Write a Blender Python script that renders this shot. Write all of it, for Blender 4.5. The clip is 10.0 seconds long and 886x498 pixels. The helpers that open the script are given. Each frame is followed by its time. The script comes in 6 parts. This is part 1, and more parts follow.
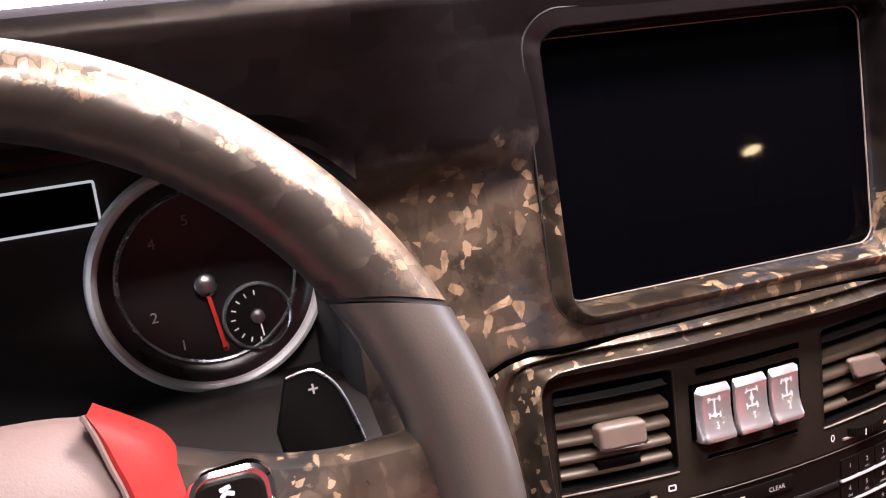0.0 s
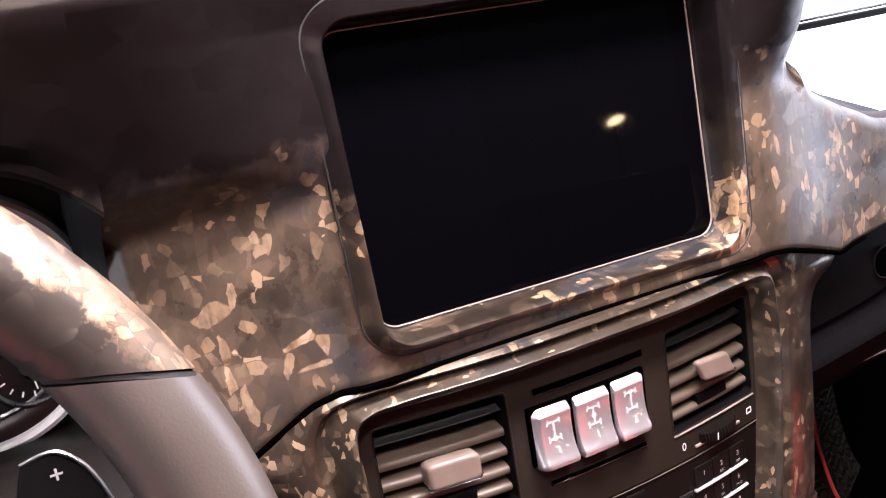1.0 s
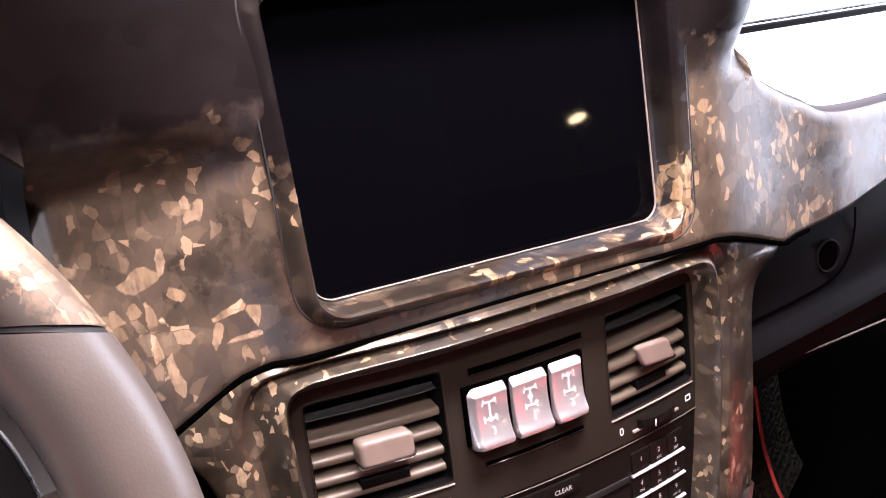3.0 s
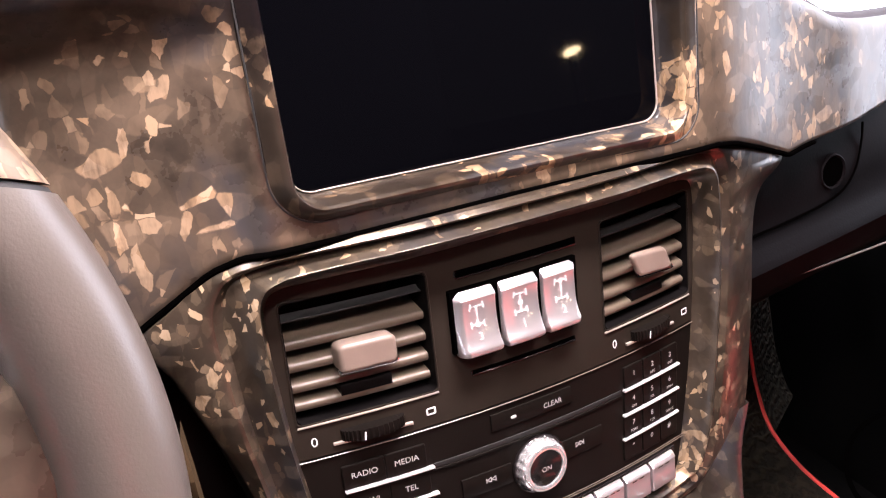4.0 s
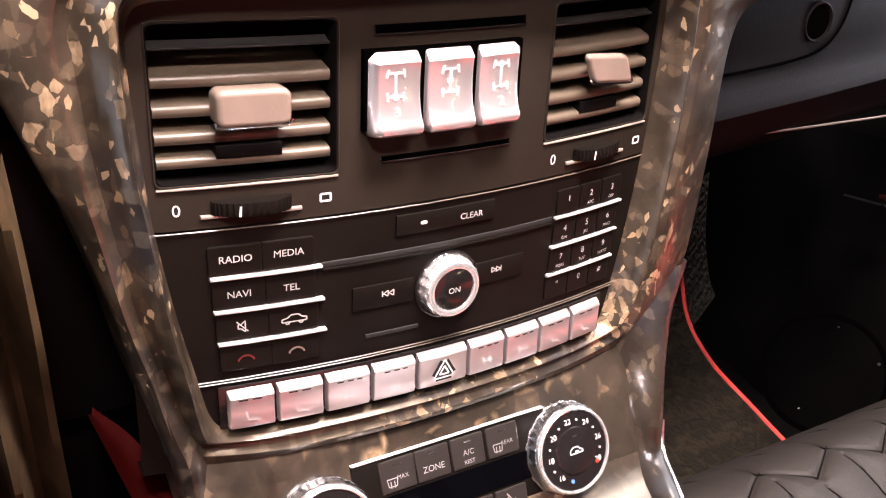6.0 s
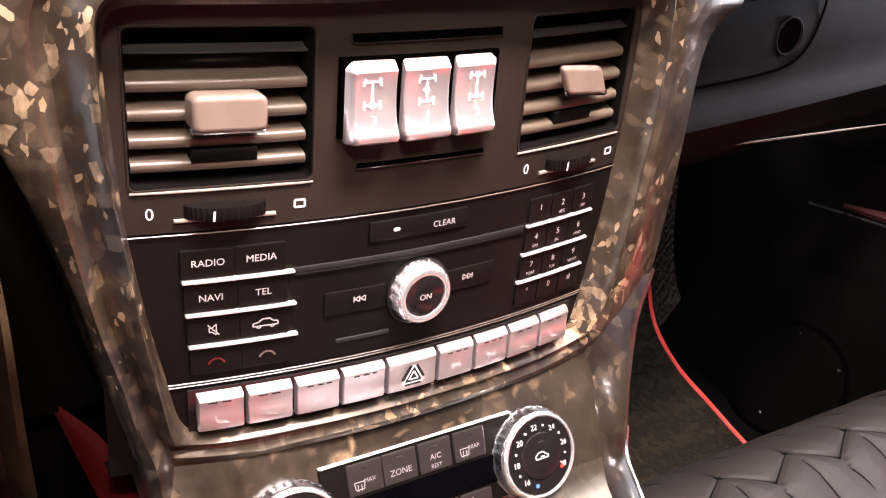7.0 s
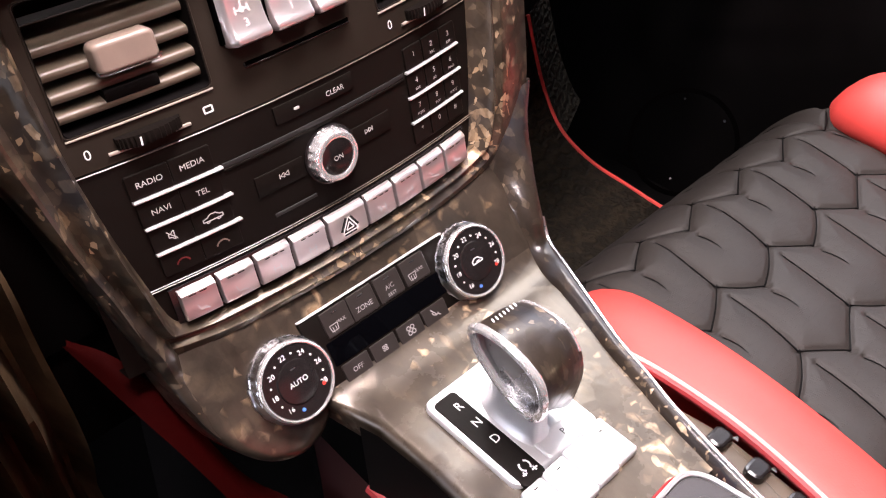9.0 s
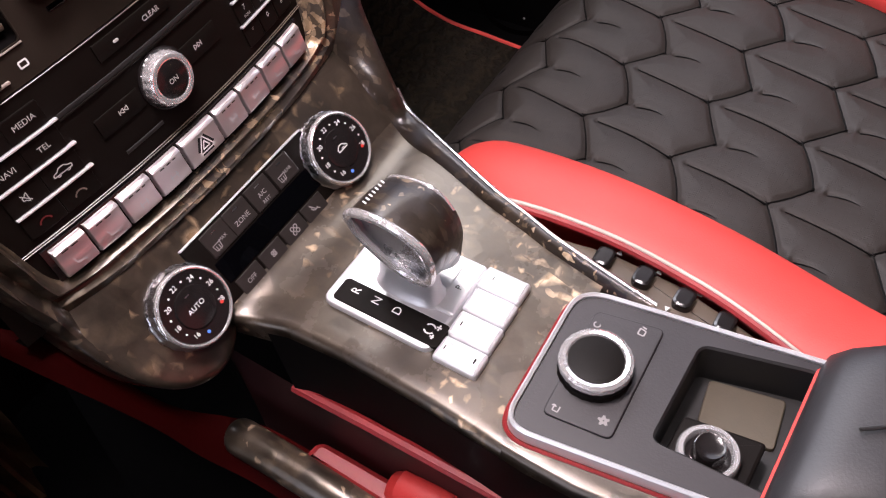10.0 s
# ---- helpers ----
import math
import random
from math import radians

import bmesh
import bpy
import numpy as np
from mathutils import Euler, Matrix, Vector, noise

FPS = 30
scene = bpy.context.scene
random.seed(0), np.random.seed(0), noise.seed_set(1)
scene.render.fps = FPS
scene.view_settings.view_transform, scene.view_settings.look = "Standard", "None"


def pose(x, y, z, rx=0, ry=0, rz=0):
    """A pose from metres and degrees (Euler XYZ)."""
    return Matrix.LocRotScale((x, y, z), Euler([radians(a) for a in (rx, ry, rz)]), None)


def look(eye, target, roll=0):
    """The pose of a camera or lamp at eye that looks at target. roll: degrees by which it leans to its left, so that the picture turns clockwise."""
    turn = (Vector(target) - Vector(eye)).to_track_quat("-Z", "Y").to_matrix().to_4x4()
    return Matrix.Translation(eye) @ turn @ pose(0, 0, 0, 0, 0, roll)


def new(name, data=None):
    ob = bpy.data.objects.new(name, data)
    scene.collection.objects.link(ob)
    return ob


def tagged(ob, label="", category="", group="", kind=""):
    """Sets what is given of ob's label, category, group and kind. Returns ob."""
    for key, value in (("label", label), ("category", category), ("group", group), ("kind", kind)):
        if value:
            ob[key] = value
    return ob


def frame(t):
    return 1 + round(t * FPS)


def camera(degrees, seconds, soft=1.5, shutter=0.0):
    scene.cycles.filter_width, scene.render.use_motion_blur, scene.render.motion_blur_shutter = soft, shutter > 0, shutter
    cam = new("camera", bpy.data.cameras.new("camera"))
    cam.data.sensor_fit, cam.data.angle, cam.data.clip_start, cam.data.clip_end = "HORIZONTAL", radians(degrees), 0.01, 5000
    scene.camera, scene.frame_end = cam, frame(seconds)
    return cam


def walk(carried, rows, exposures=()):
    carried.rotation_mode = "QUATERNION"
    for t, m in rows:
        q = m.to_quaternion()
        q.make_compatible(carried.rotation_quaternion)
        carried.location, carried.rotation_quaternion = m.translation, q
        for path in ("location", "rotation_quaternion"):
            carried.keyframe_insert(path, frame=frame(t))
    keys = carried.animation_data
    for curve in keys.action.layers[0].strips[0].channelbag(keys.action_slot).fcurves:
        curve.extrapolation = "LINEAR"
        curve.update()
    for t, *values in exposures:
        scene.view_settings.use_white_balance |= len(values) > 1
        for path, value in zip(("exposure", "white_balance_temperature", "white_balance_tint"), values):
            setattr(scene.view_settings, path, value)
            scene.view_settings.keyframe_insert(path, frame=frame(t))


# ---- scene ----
# The camera: rows in the frame of the centre panel, which leans back by RECLINE.
RECLINE, LIFT = 12.0, 0.62
M = pose(0, 0, LIFT, -RECLINE)
cam = camera(50.2, 10.0, 1.15)
ROWS = [
    (0.0, -0.3356, -0.4542, 0.2712, 78.12, 7.12, -19.95),
    (0.5, -0.2972, -0.4317, 0.2700, 77.16, 9.23, -24.34),
    (1.0, -0.2669, -0.4072, 0.2731, 75.61, 9.12, -27.47),
    (1.5, -0.2638, -0.3981, 0.2941, 75.53, 8.99, -29.23),
    (2.0, -0.2613, -0.4028, 0.2909, 76.53, 8.34, -29.18),
    (2.5, -0.2573, -0.4062, 0.2797, 76.05, 7.58, -29.18),
    (3.0, -0.2554, -0.4084, 0.2586, 75.20, 6.94, -29.21),
    (3.2, -0.2534, -0.3993, 0.2459, 73.78, 6.65, -29.28),
    (4.3, -0.2453, -0.3843, 0.2277, 71.34, 5.46, -29.85),
    (4.5, -0.2456, -0.3794, 0.2297, 70.83, 4.73, -30.15),
    (5.0, -0.2383, -0.3639, 0.2179, 70.21, 2.24, -30.10),
    (5.5, -0.2248, -0.3521, 0.1787, 70.33, -1.83, -31.23),
    (6.0, -0.2127, -0.3373, 0.1462, 65.62, -2.70, -30.89),
    (6.2, -0.2120, -0.3331, 0.1514, 64.21, -3.82, -30.78),
    (7.5, -0.2201, -0.3445, 0.1561, 65.47, -4.13, -32.96),
    (8.0, -0.2306, -0.3646, 0.1647, 64.21, -0.08, -35.15),
    (8.5, -0.2423, -0.3854, 0.1736, 60.53, 4.32, -38.84),
    (9.0, -0.2471, -0.4039, 0.1785, 56.64, 8.45, -43.45),
    (9.5, -0.2385, -0.4249, 0.1764, 50.24, 13.47, -50.67),
    (10.0, -0.2378, -0.4282, 0.1810, 46.36, 16.25, -56.57),
]
EXPOSURES = [(0.0, -0.4, 6350, 10), (1.0, -0.1, 6200, 11), (1.5, 0.0, 5950, 13), (2.5, 0.1, 5950, 13), (3.2, 0.15, 6200, 11), (4.5, 0.1, 6400, 10), (6.0, 0.52, 6800, 10), (8.5, 0.26, 6550, 10), (9.0, -0.1, 6450, 10), (9.5, -0.5, 6400, 11), (9.8, -0.85, 6380, 11), (10.0, -0.92, 6350, 12)]
walk(cam, [(t, M @ pose(x, y, z, a, b, c)) for t, x, y, z, a, b, c in ROWS], EXPOSURES)

# ---- light: a bright hall seen through the windscreen and the open door ----
world = bpy.data.worlds.new("hall")
scene.world = world
world.use_nodes = True
bg = world.node_tree.nodes["Background"]
bg.inputs["Color"].default_value = (1.0, 0.95, 0.92, 1)
bg.inputs["Strength"].default_value = 0.10


def area_lamp(name, eye, target, sx, sy, watts, colour, label):
    d = bpy.data.lights.new(name, "AREA")
    d.shape, d.size, d.size_y, d.energy, d.color = "RECTANGLE", sx, sy, watts, colour
    ob = new(name, d)
    ob.matrix_world = look(eye, target)
    return tagged(ob, label, "lamp")


area_lamp("dome_light", (0.03, -0.12, 1.345), (0.03, -0.12, 0.6), 0.34, 0.12, 25, (1.0, 0.86, 0.87), "warm dome light under the headliner")
area_lamp("hall_light", (0.50, 1.22, 2.05), (-0.1, -0.1, 0.8), 1.6, 1.1, 115, (0.93, 0.93, 1.0), "bright white hall light above the windscreen")
area_lamp("ceiling_light", (1.12, 0.50, 2.02), (0.06, -0.10, 0.42), 0.75, 0.55, 17, (1.0, 0.87, 0.73), "white ceiling light of the hall beyond the passenger window")
# unseen fill lamp, added to brighten the wheel and the left fascia
area_lamp("wheel_fill_light", (-0.27, -0.40, 1.345), (-0.22, -0.10, 0.8), 0.12, 0.08, 9, (1.0, 0.86, 0.84), "small unseen fill light over the driver's seat")

# ---- materials ----
def material(name, colour, rough=0.5, metal=0.0, coat=0.0, coat_rough=0.1, spec=0.5):
    m = bpy.data.materials.new(name)
    m.use_nodes = True
    b = m.node_tree.nodes["Principled BSDF"]
    b.inputs["Base Color"].default_value = (*colour, 1)
    b.inputs["Roughness"].default_value = rough
    b.inputs["Metallic"].default_value = metal
    b.inputs["Coat Weight"].default_value = coat
    b.inputs["Coat Roughness"].default_value = coat_rough
    b.inputs["Specular IOR Level"].default_value = spec
    return m


def nodes_of(m):
    nt = m.node_tree
    return nt, nt.nodes["Principled BSDF"]


def add(nt, kind, **values):
    n = nt.nodes.new(kind)
    for key, value in values.items():
        if key in n.inputs:
            n.inputs[key].default_value = value
    return n


def coords(nt, scale=(1, 1, 1)):
    tc = nt.nodes.new("ShaderNodeTexCoord")
    mp = nt.nodes.new("ShaderNodeMapping")
    mp.inputs["Scale"].default_value = scale
    nt.links.new(tc.outputs["Object"], mp.inputs["Vector"])
    return mp.outputs["Vector"]


def ramp(nt, fac, stops, constant=False):
    r = nt.nodes.new("ShaderNodeValToRGB")
    r.color_ramp.interpolation = "CONSTANT" if constant else "LINEAR"
    els = r.color_ramp.elements
    while len(els) < len(stops):
        els.new(0.5)
    for e, (p, c) in zip(els, stops):
        e.position, e.color = p, (*c, 1)
    nt.links.new(fac, r.inputs["Fac"])
    return r.outputs["Color"]


def math_node(nt, op, a, b):
    n = nt.nodes.new("ShaderNodeMath")
    n.operation = op
    for i, v in enumerate((a, b)):
        if isinstance(v, (int, float)):
            n.inputs[i].default_value = v
        else:
            nt.links.new(v, n.inputs[i])
    return n.outputs[0]


def worn(m, bump=0.1, scale=900.0, spread=0.12, colour_spread=0.25, stain=14.0):
    """Fine relief, and roughness and tone that vary at two scales."""
    nt, b = nodes_of(m)
    v = coords(nt)
    fine = add(nt, "ShaderNodeTexNoise", Scale=scale, Detail=3.0)
    wide = add(nt, "ShaderNodeTexNoise", Scale=stain, Detail=5.0, Roughness=0.6)
    nt.links.new(v, fine.inputs["Vector"])
    nt.links.new(v, wide.inputs["Vector"])
    bp = add(nt, "ShaderNodeBump", Strength=bump, Distance=0.0004)
    nt.links.new(fine.outputs["Fac"], bp.inputs["Height"])
    nt.links.new(bp.outputs["Normal"], b.inputs["Normal"])
    base = b.inputs["Roughness"].default_value
    mr = add(nt, "ShaderNodeMapRange")
    mr.inputs["To Min"].default_value = max(base - spread, 0.02)
    mr.inputs["To Max"].default_value = base + spread
    nt.links.new(wide.outputs["Fac"], mr.inputs["Value"])
    nt.links.new(mr.outputs["Result"], b.inputs["Roughness"])
    c = tuple(b.inputs["Base Color"].default_value)[:3]
    col = ramp(nt, wide.outputs["Fac"], [(0.3, tuple(x * (1 - colour_spread) for x in c)), (0.7, tuple(min(x * (1 + colour_spread), 1) for x in c))])
    nt.links.new(col, b.inputs["Base Color"])
    return m


def forged(name, flake=75.0, density=0.90, rough=0.36, dark=(0.016, 0.012, 0.010), mid=(0.060, 0.044, 0.032), bright=(0.62, 0.42, 0.27), coat=0.6, blur=0.05, bare=None, spec=0.5, mist=(0.10, 0.30), cool=(0.030, 0.031, 0.036), crowd=1.5, slant=0.10, beyond=None, metal=0.35, tint=(1.0, 0.84, 0.66), plain=(0.0065, 0.0048, 0.0052)):
    """Lacquered forged composite: dark chopped strands with torn copper flakes, in crowds and singly."""
    m = material(name, mid, rough, 0.0, coat, 0.2, spec)
    nt, b = nodes_of(m)
    b.inputs["Specular Tint"].default_value = (*tint, 1)
    v = coords(nt)

    def mixed(a, c, factor, kind="RGBA", blend="MIX"):
        n = nt.nodes.new("ShaderNodeMix")
        n.data_type = kind
        if kind == "RGBA":
            n.blend_type = blend
        for q, socket in ((factor, n.inputs["Factor"]), (a, [i for i in n.inputs if i.name == "A" and i.type == ("VECTOR" if kind == "VECTOR" else "RGBA")][0]), (c, [i for i in n.inputs if i.name == "B" and i.type == ("VECTOR" if kind == "VECTOR" else "RGBA")][0])):
            if isinstance(q, (int, float)):
                socket.default_value = q
            elif isinstance(q, tuple):
                socket.default_value = (*q, 1)[:len(socket.default_value)]
            else:
                nt.links.new(q, socket)
        return [o for o in n.outputs if o.type == ("VECTOR" if kind == "VECTOR" else "RGBA")][0]

    def noise_of(scale, detail=2.0, rough=0.5, stretch=None, turn=0.0):
        n = add(nt, "ShaderNodeTexNoise", Scale=scale, Detail=detail, Roughness=rough)
        src = v
        if stretch:
            mp = nt.nodes.new("ShaderNodeMapping")
            mp.inputs["Scale"].default_value = stretch
            mp.inputs["Rotation"].default_value = (turn, 0.5 * turn, turn)
            nt.links.new(v, mp.inputs["Vector"])
            src = mp.outputs["Vector"]
        nt.links.new(src, n.inputs["Vector"])
        return n

    # torn outlines: the cells are pulled about at two scales
    moved = mixed(mixed(v, noise_of(55.0, 1.0).outputs["Color"], 0.006, "VECTOR"), noise_of(420.0, 1.0, 0.5).outputs["Color"], 0.0012, "VECTOR")

    def shards(scale, turn, stretch):
        mp = nt.nodes.new("ShaderNodeMapping")
        mp.inputs["Rotation"].default_value = (turn, turn * 0.7, turn * 1.9)
        mp.inputs["Scale"].default_value = stretch
        nt.links.new(moved, mp.inputs["Vector"])
        tex = add(nt, "ShaderNodeTexVoronoi", Scale=scale, Randomness=1.0)
        nt.links.new(mp.outputs["Vector"], tex.inputs["Vector"])
        edge = add(nt, "ShaderNodeTexVoronoi", Scale=scale, Randomness=1.0)
        edge.feature = "DISTANCE_TO_EDGE"
        nt.links.new(mp.outputs["Vector"], edge.inputs["Vector"])
        s = nt.nodes.new("ShaderNodeSeparateColor")
        nt.links.new(tex.outputs["Color"], s.inputs["Color"])
        soft = nt.nodes.new("ShaderNodeMapRange")
        soft.inputs["From Max"].default_value = blur
        nt.links.new(edge.outputs["Distance"], soft.inputs["Value"])
        return tex, soft.outputs["Result"], s.outputs[0], s.outputs[1], s.outputs[2]

    big, be, b0, b1, b2 = shards(flake, 0.6, (1.0, 0.8, 1.5))
    thin, te, t0, t1, t2 = shards(flake * 1.25, 2.1, (2.2, 1.0, 0.9))
    small, se, s0, s1, s2 = shards(flake * 2.3, 1.3, (1.0, 1.6, 1.0))
    cluster = noise_of(13.0, 2.0, 0.55)
    lift = math_node(nt, "MULTIPLY", math_node(nt, "SUBTRACT", cluster.outputs["Fac"], 0.5), crowd)

    def chosen(r, level, edge, shade, floor):
        on = math_node(nt, "GREATER_THAN", math_node(nt, "ADD", r, lift), level)
        return math_node(nt, "MULTIPLY", math_node(nt, "MULTIPLY", on, edge), math_node(nt, "ADD", math_node(nt, "MULTIPLY", math_node(nt, "POWER", shade, 1.4), 1.0 - floor), floor))

    # bright flakes at the surface, dim ones deeper under the lacquer
    f1 = chosen(b0, density, be, b1, 0.10)
    f2 = chosen(t0, density - 0.03, te, t1, 0.06)
    f3 = chosen(s0, density - 0.05, se, s1, 0.08)
    deep = math_node(nt, "MULTIPLY", math_node(nt, "MAXIMUM", chosen(t2, density - 0.22, te, t0, 0.1), chosen(b2, density - 0.20, be, b1, 0.1)), 0.09)
    flakes = math_node(nt, "MAXIMUM", math_node(nt, "MAXIMUM", f1, deep), math_node(nt, "MAXIMUM", f2, f3))
    fog = noise_of(26.0, 5.0, 0.62)
    laid = None
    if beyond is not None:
        # flakes only on the rim's outer side, a painted stand-in for its glare
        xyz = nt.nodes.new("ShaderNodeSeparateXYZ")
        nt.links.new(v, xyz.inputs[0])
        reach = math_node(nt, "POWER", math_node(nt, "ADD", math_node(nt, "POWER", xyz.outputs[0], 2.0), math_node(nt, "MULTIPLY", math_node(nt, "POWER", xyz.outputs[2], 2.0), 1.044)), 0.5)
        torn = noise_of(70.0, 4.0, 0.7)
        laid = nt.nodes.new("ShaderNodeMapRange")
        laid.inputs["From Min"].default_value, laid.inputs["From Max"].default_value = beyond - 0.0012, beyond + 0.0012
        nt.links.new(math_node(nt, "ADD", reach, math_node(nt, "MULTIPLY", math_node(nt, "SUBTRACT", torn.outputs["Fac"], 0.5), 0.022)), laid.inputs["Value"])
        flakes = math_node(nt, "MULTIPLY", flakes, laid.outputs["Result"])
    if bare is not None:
        # above this height the flakes fade out and the base goes darker
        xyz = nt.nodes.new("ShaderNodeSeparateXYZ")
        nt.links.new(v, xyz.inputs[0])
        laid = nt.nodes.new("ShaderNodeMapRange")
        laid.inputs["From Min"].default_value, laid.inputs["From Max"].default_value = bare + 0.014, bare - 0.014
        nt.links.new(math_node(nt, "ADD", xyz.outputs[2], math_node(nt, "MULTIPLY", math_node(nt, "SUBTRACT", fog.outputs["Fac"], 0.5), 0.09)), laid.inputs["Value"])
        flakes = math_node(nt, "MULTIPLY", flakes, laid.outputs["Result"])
    # crumpled streaks inside each flake
    speck = noise_of(210.0, 4.0, 0.65, (1.0, 0.6, 0.25), 0.7)
    crumple = noise_of(95.0, 2.0, 0.5, (0.6, 1.0, 1.4), 1.9)
    grain = math_node(nt, "ADD", math_node(nt, "MULTIPLY", math_node(nt, "SUBTRACT", speck.outputs["Fac"], 0.5), 2.2), math_node(nt, "MULTIPLY", crumple.outputs["Fac"], 1.5))
    clip = nt.nodes.new("ShaderNodeClamp")
    nt.links.new(math_node(nt, "ADD", grain, 0.12), clip.inputs["Value"])
    tone = math_node(nt, "MULTIPLY", flakes, clip.outputs[0])
    weave = math_node(nt, "ADD", math_node(nt, "MULTIPLY", t2, 0.16), math_node(nt, "MULTIPLY", b2, 0.08))
    strand = ramp(nt, math_node(nt, "ADD", math_node(nt, "MULTIPLY", weave, 0.45), math_node(nt, "MULTIPLY", fog.outputs["Fac"], 1.0)), [(0.30, dark), (0.60, mid), (0.85, tuple(1.5 * q for q in mid))])
    # patches in the cool tone, painted for window reflections in the lacquer
    patch = noise_of(17.0, 3.0, 0.6, (1.0, 1.0, 0.7), 2.6)
    veil = nt.nodes.new("ShaderNodeMapRange")
    veil.inputs["From Min"].default_value, veil.inputs["From Max"].default_value = 0.50, 0.64
    nt.links.new(patch.outputs["Fac"], veil.inputs["Value"])
    strand = mixed(strand, cool, math_node(nt, "MULTIPLY", veil.outputs["Result"], 0.85))
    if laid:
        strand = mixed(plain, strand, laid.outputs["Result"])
    colour = ramp(nt, s2, [(0.0, tuple(0.62 * q * t for q, t in zip(bright, (1.0, 0.92, 0.8)))), (1.0, bright)])
    nt.links.new(mixed(strand, colour, tone), b.inputs["Base Color"])
    nt.links.new(math_node(nt, "MULTIPLY", flakes, metal), b.inputs["Metallic"])
    # each strand lies at a slightly different slant
    geo = nt.nodes.new("ShaderNodeNewGeometry")
    off = nt.nodes.new("ShaderNodeVectorMath")
    off.operation = "SUBTRACT"
    nt.links.new(big.outputs["Color"], off.inputs[0])
    off.inputs[1].default_value = (0.5, 0.5, 0.5)
    sc = nt.nodes.new("ShaderNodeVectorMath")
    sc.operation = "SCALE"
    sc.inputs["Scale"].default_value = slant
    nt.links.new(off.outputs[0], sc.inputs[0])
    sm = nt.nodes.new("ShaderNodeVectorMath")
    nt.links.new(geo.outputs["Normal"], sm.inputs[0])
    nt.links.new(sc.outputs[0], sm.inputs[1])
    nm = nt.nodes.new("ShaderNodeVectorMath")
    nm.operation = "NORMALIZE"
    nt.links.new(sm.outputs[0], nm.inputs[0])
    nt.links.new(nm.outputs[0], b.inputs["Normal"])
    # the lacquer is not quite level over the strands
    wave = add(nt, "ShaderNodeBump", Strength=0.30, Distance=0.0012)
    nt.links.new(noise_of(75.0, 3.0, 0.55).outputs["Fac"], wave.inputs["Height"])
    nt.links.new(wave.outputs["Normal"], b.inputs["Coat Normal"])
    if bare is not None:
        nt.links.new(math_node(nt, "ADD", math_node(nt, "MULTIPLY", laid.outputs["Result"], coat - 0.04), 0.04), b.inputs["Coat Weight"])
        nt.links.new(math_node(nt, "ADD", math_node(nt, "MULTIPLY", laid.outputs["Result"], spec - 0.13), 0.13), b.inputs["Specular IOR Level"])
    haze = ramp(nt, fog.outputs["Fac"], [(0.3, (mist[0],) * 3), (0.7, (mist[1],) * 3)])
    nt.links.new(haze, b.inputs["Coat Roughness"])
    return m


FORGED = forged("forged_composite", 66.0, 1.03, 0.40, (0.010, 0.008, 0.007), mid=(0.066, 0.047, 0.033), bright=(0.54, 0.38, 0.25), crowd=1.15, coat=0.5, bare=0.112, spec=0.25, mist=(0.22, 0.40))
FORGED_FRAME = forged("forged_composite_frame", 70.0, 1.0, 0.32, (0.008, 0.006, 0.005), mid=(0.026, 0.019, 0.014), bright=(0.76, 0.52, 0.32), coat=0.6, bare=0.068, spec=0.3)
# bright flaked outer band and darker inner tone carry the rim's glare and shade
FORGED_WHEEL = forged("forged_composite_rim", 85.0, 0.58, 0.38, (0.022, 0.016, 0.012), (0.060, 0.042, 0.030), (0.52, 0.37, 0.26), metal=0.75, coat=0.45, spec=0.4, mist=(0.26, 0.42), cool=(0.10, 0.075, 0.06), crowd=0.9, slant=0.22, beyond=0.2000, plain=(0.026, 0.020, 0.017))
FORGED_SPOKE = forged("forged_composite_spoke", 115.0, 1.22, 0.36, (0.014, 0.010, 0.008), (0.050, 0.036, 0.026), (0.66, 0.48, 0.33), coat=0.85, spec=0.4, mist=(0.22, 0.40), cool=(0.020, 0.020, 0.022))
FORGED_FINE = forged("forged_composite_fine", 118.0, 1.01, 0.32, (0.008, 0.006, 0.0045), (0.026, 0.019, 0.014), (0.70, 0.54, 0.38), coat=0.42, spec=0.25, mist=(0.10, 0.26), cool=(0.022, 0.023, 0.028), slant=0.14, crowd=0.5, tint=(0.94, 0.93, 1.0))
FORGED_TRIM = forged("forged_composite_trim", 105.0, 1.00, 0.32, (0.008, 0.006, 0.0045), (0.034, 0.025, 0.018), (0.60, 0.44, 0.29), coat=0.40, spec=0.45, mist=(0.12, 0.28), cool=(0.022, 0.021, 0.024), slant=0.14, crowd=0.55, tint=(1.0, 0.84, 0.64))
# one composite in two tones: lit for the deck, shaded for the climate face
FORGED_LIT = forged("forged_composite_lit", 62.0, 0.97, 0.30, (0.007, 0.0052, 0.004), (0.046, 0.035, 0.026), (0.76, 0.57, 0.39), coat=0.68, blur=0.24, spec=0.5, mist=(0.16, 0.36), cool=(0.030, 0.026, 0.024), slant=0.10, tint=(1.0, 0.84, 0.66))
FORGED_SHADED = forged("forged_composite_shaded", 66.0, 0.97, 0.30, (0.007, 0.0052, 0.004), (0.032, 0.024, 0.018), (0.40, 0.29, 0.19), coat=1.0, blur=0.38, crowd=0.6, spec=0.3, mist=(0.10, 0.24), cool=(0.016, 0.014, 0.013), tint=(1.0, 0.90, 0.80))
BLACK = worn(material("black_soft_plastic", (0.0052, 0.0038, 0.0031), 0.46, spec=0.10), 0.12)
DARK = worn(material("dark_plastic_recess", (0.008, 0.007, 0.007), 0.6), 0.1)
PANEL = worn(material("brown_black_panel", (0.0165, 0.0124, 0.0094), 0.46, spec=0.15), 0.12)
SLAT = worn(material("vent_slat_plastic", (0.085, 0.065, 0.048), 0.34), 0.08)
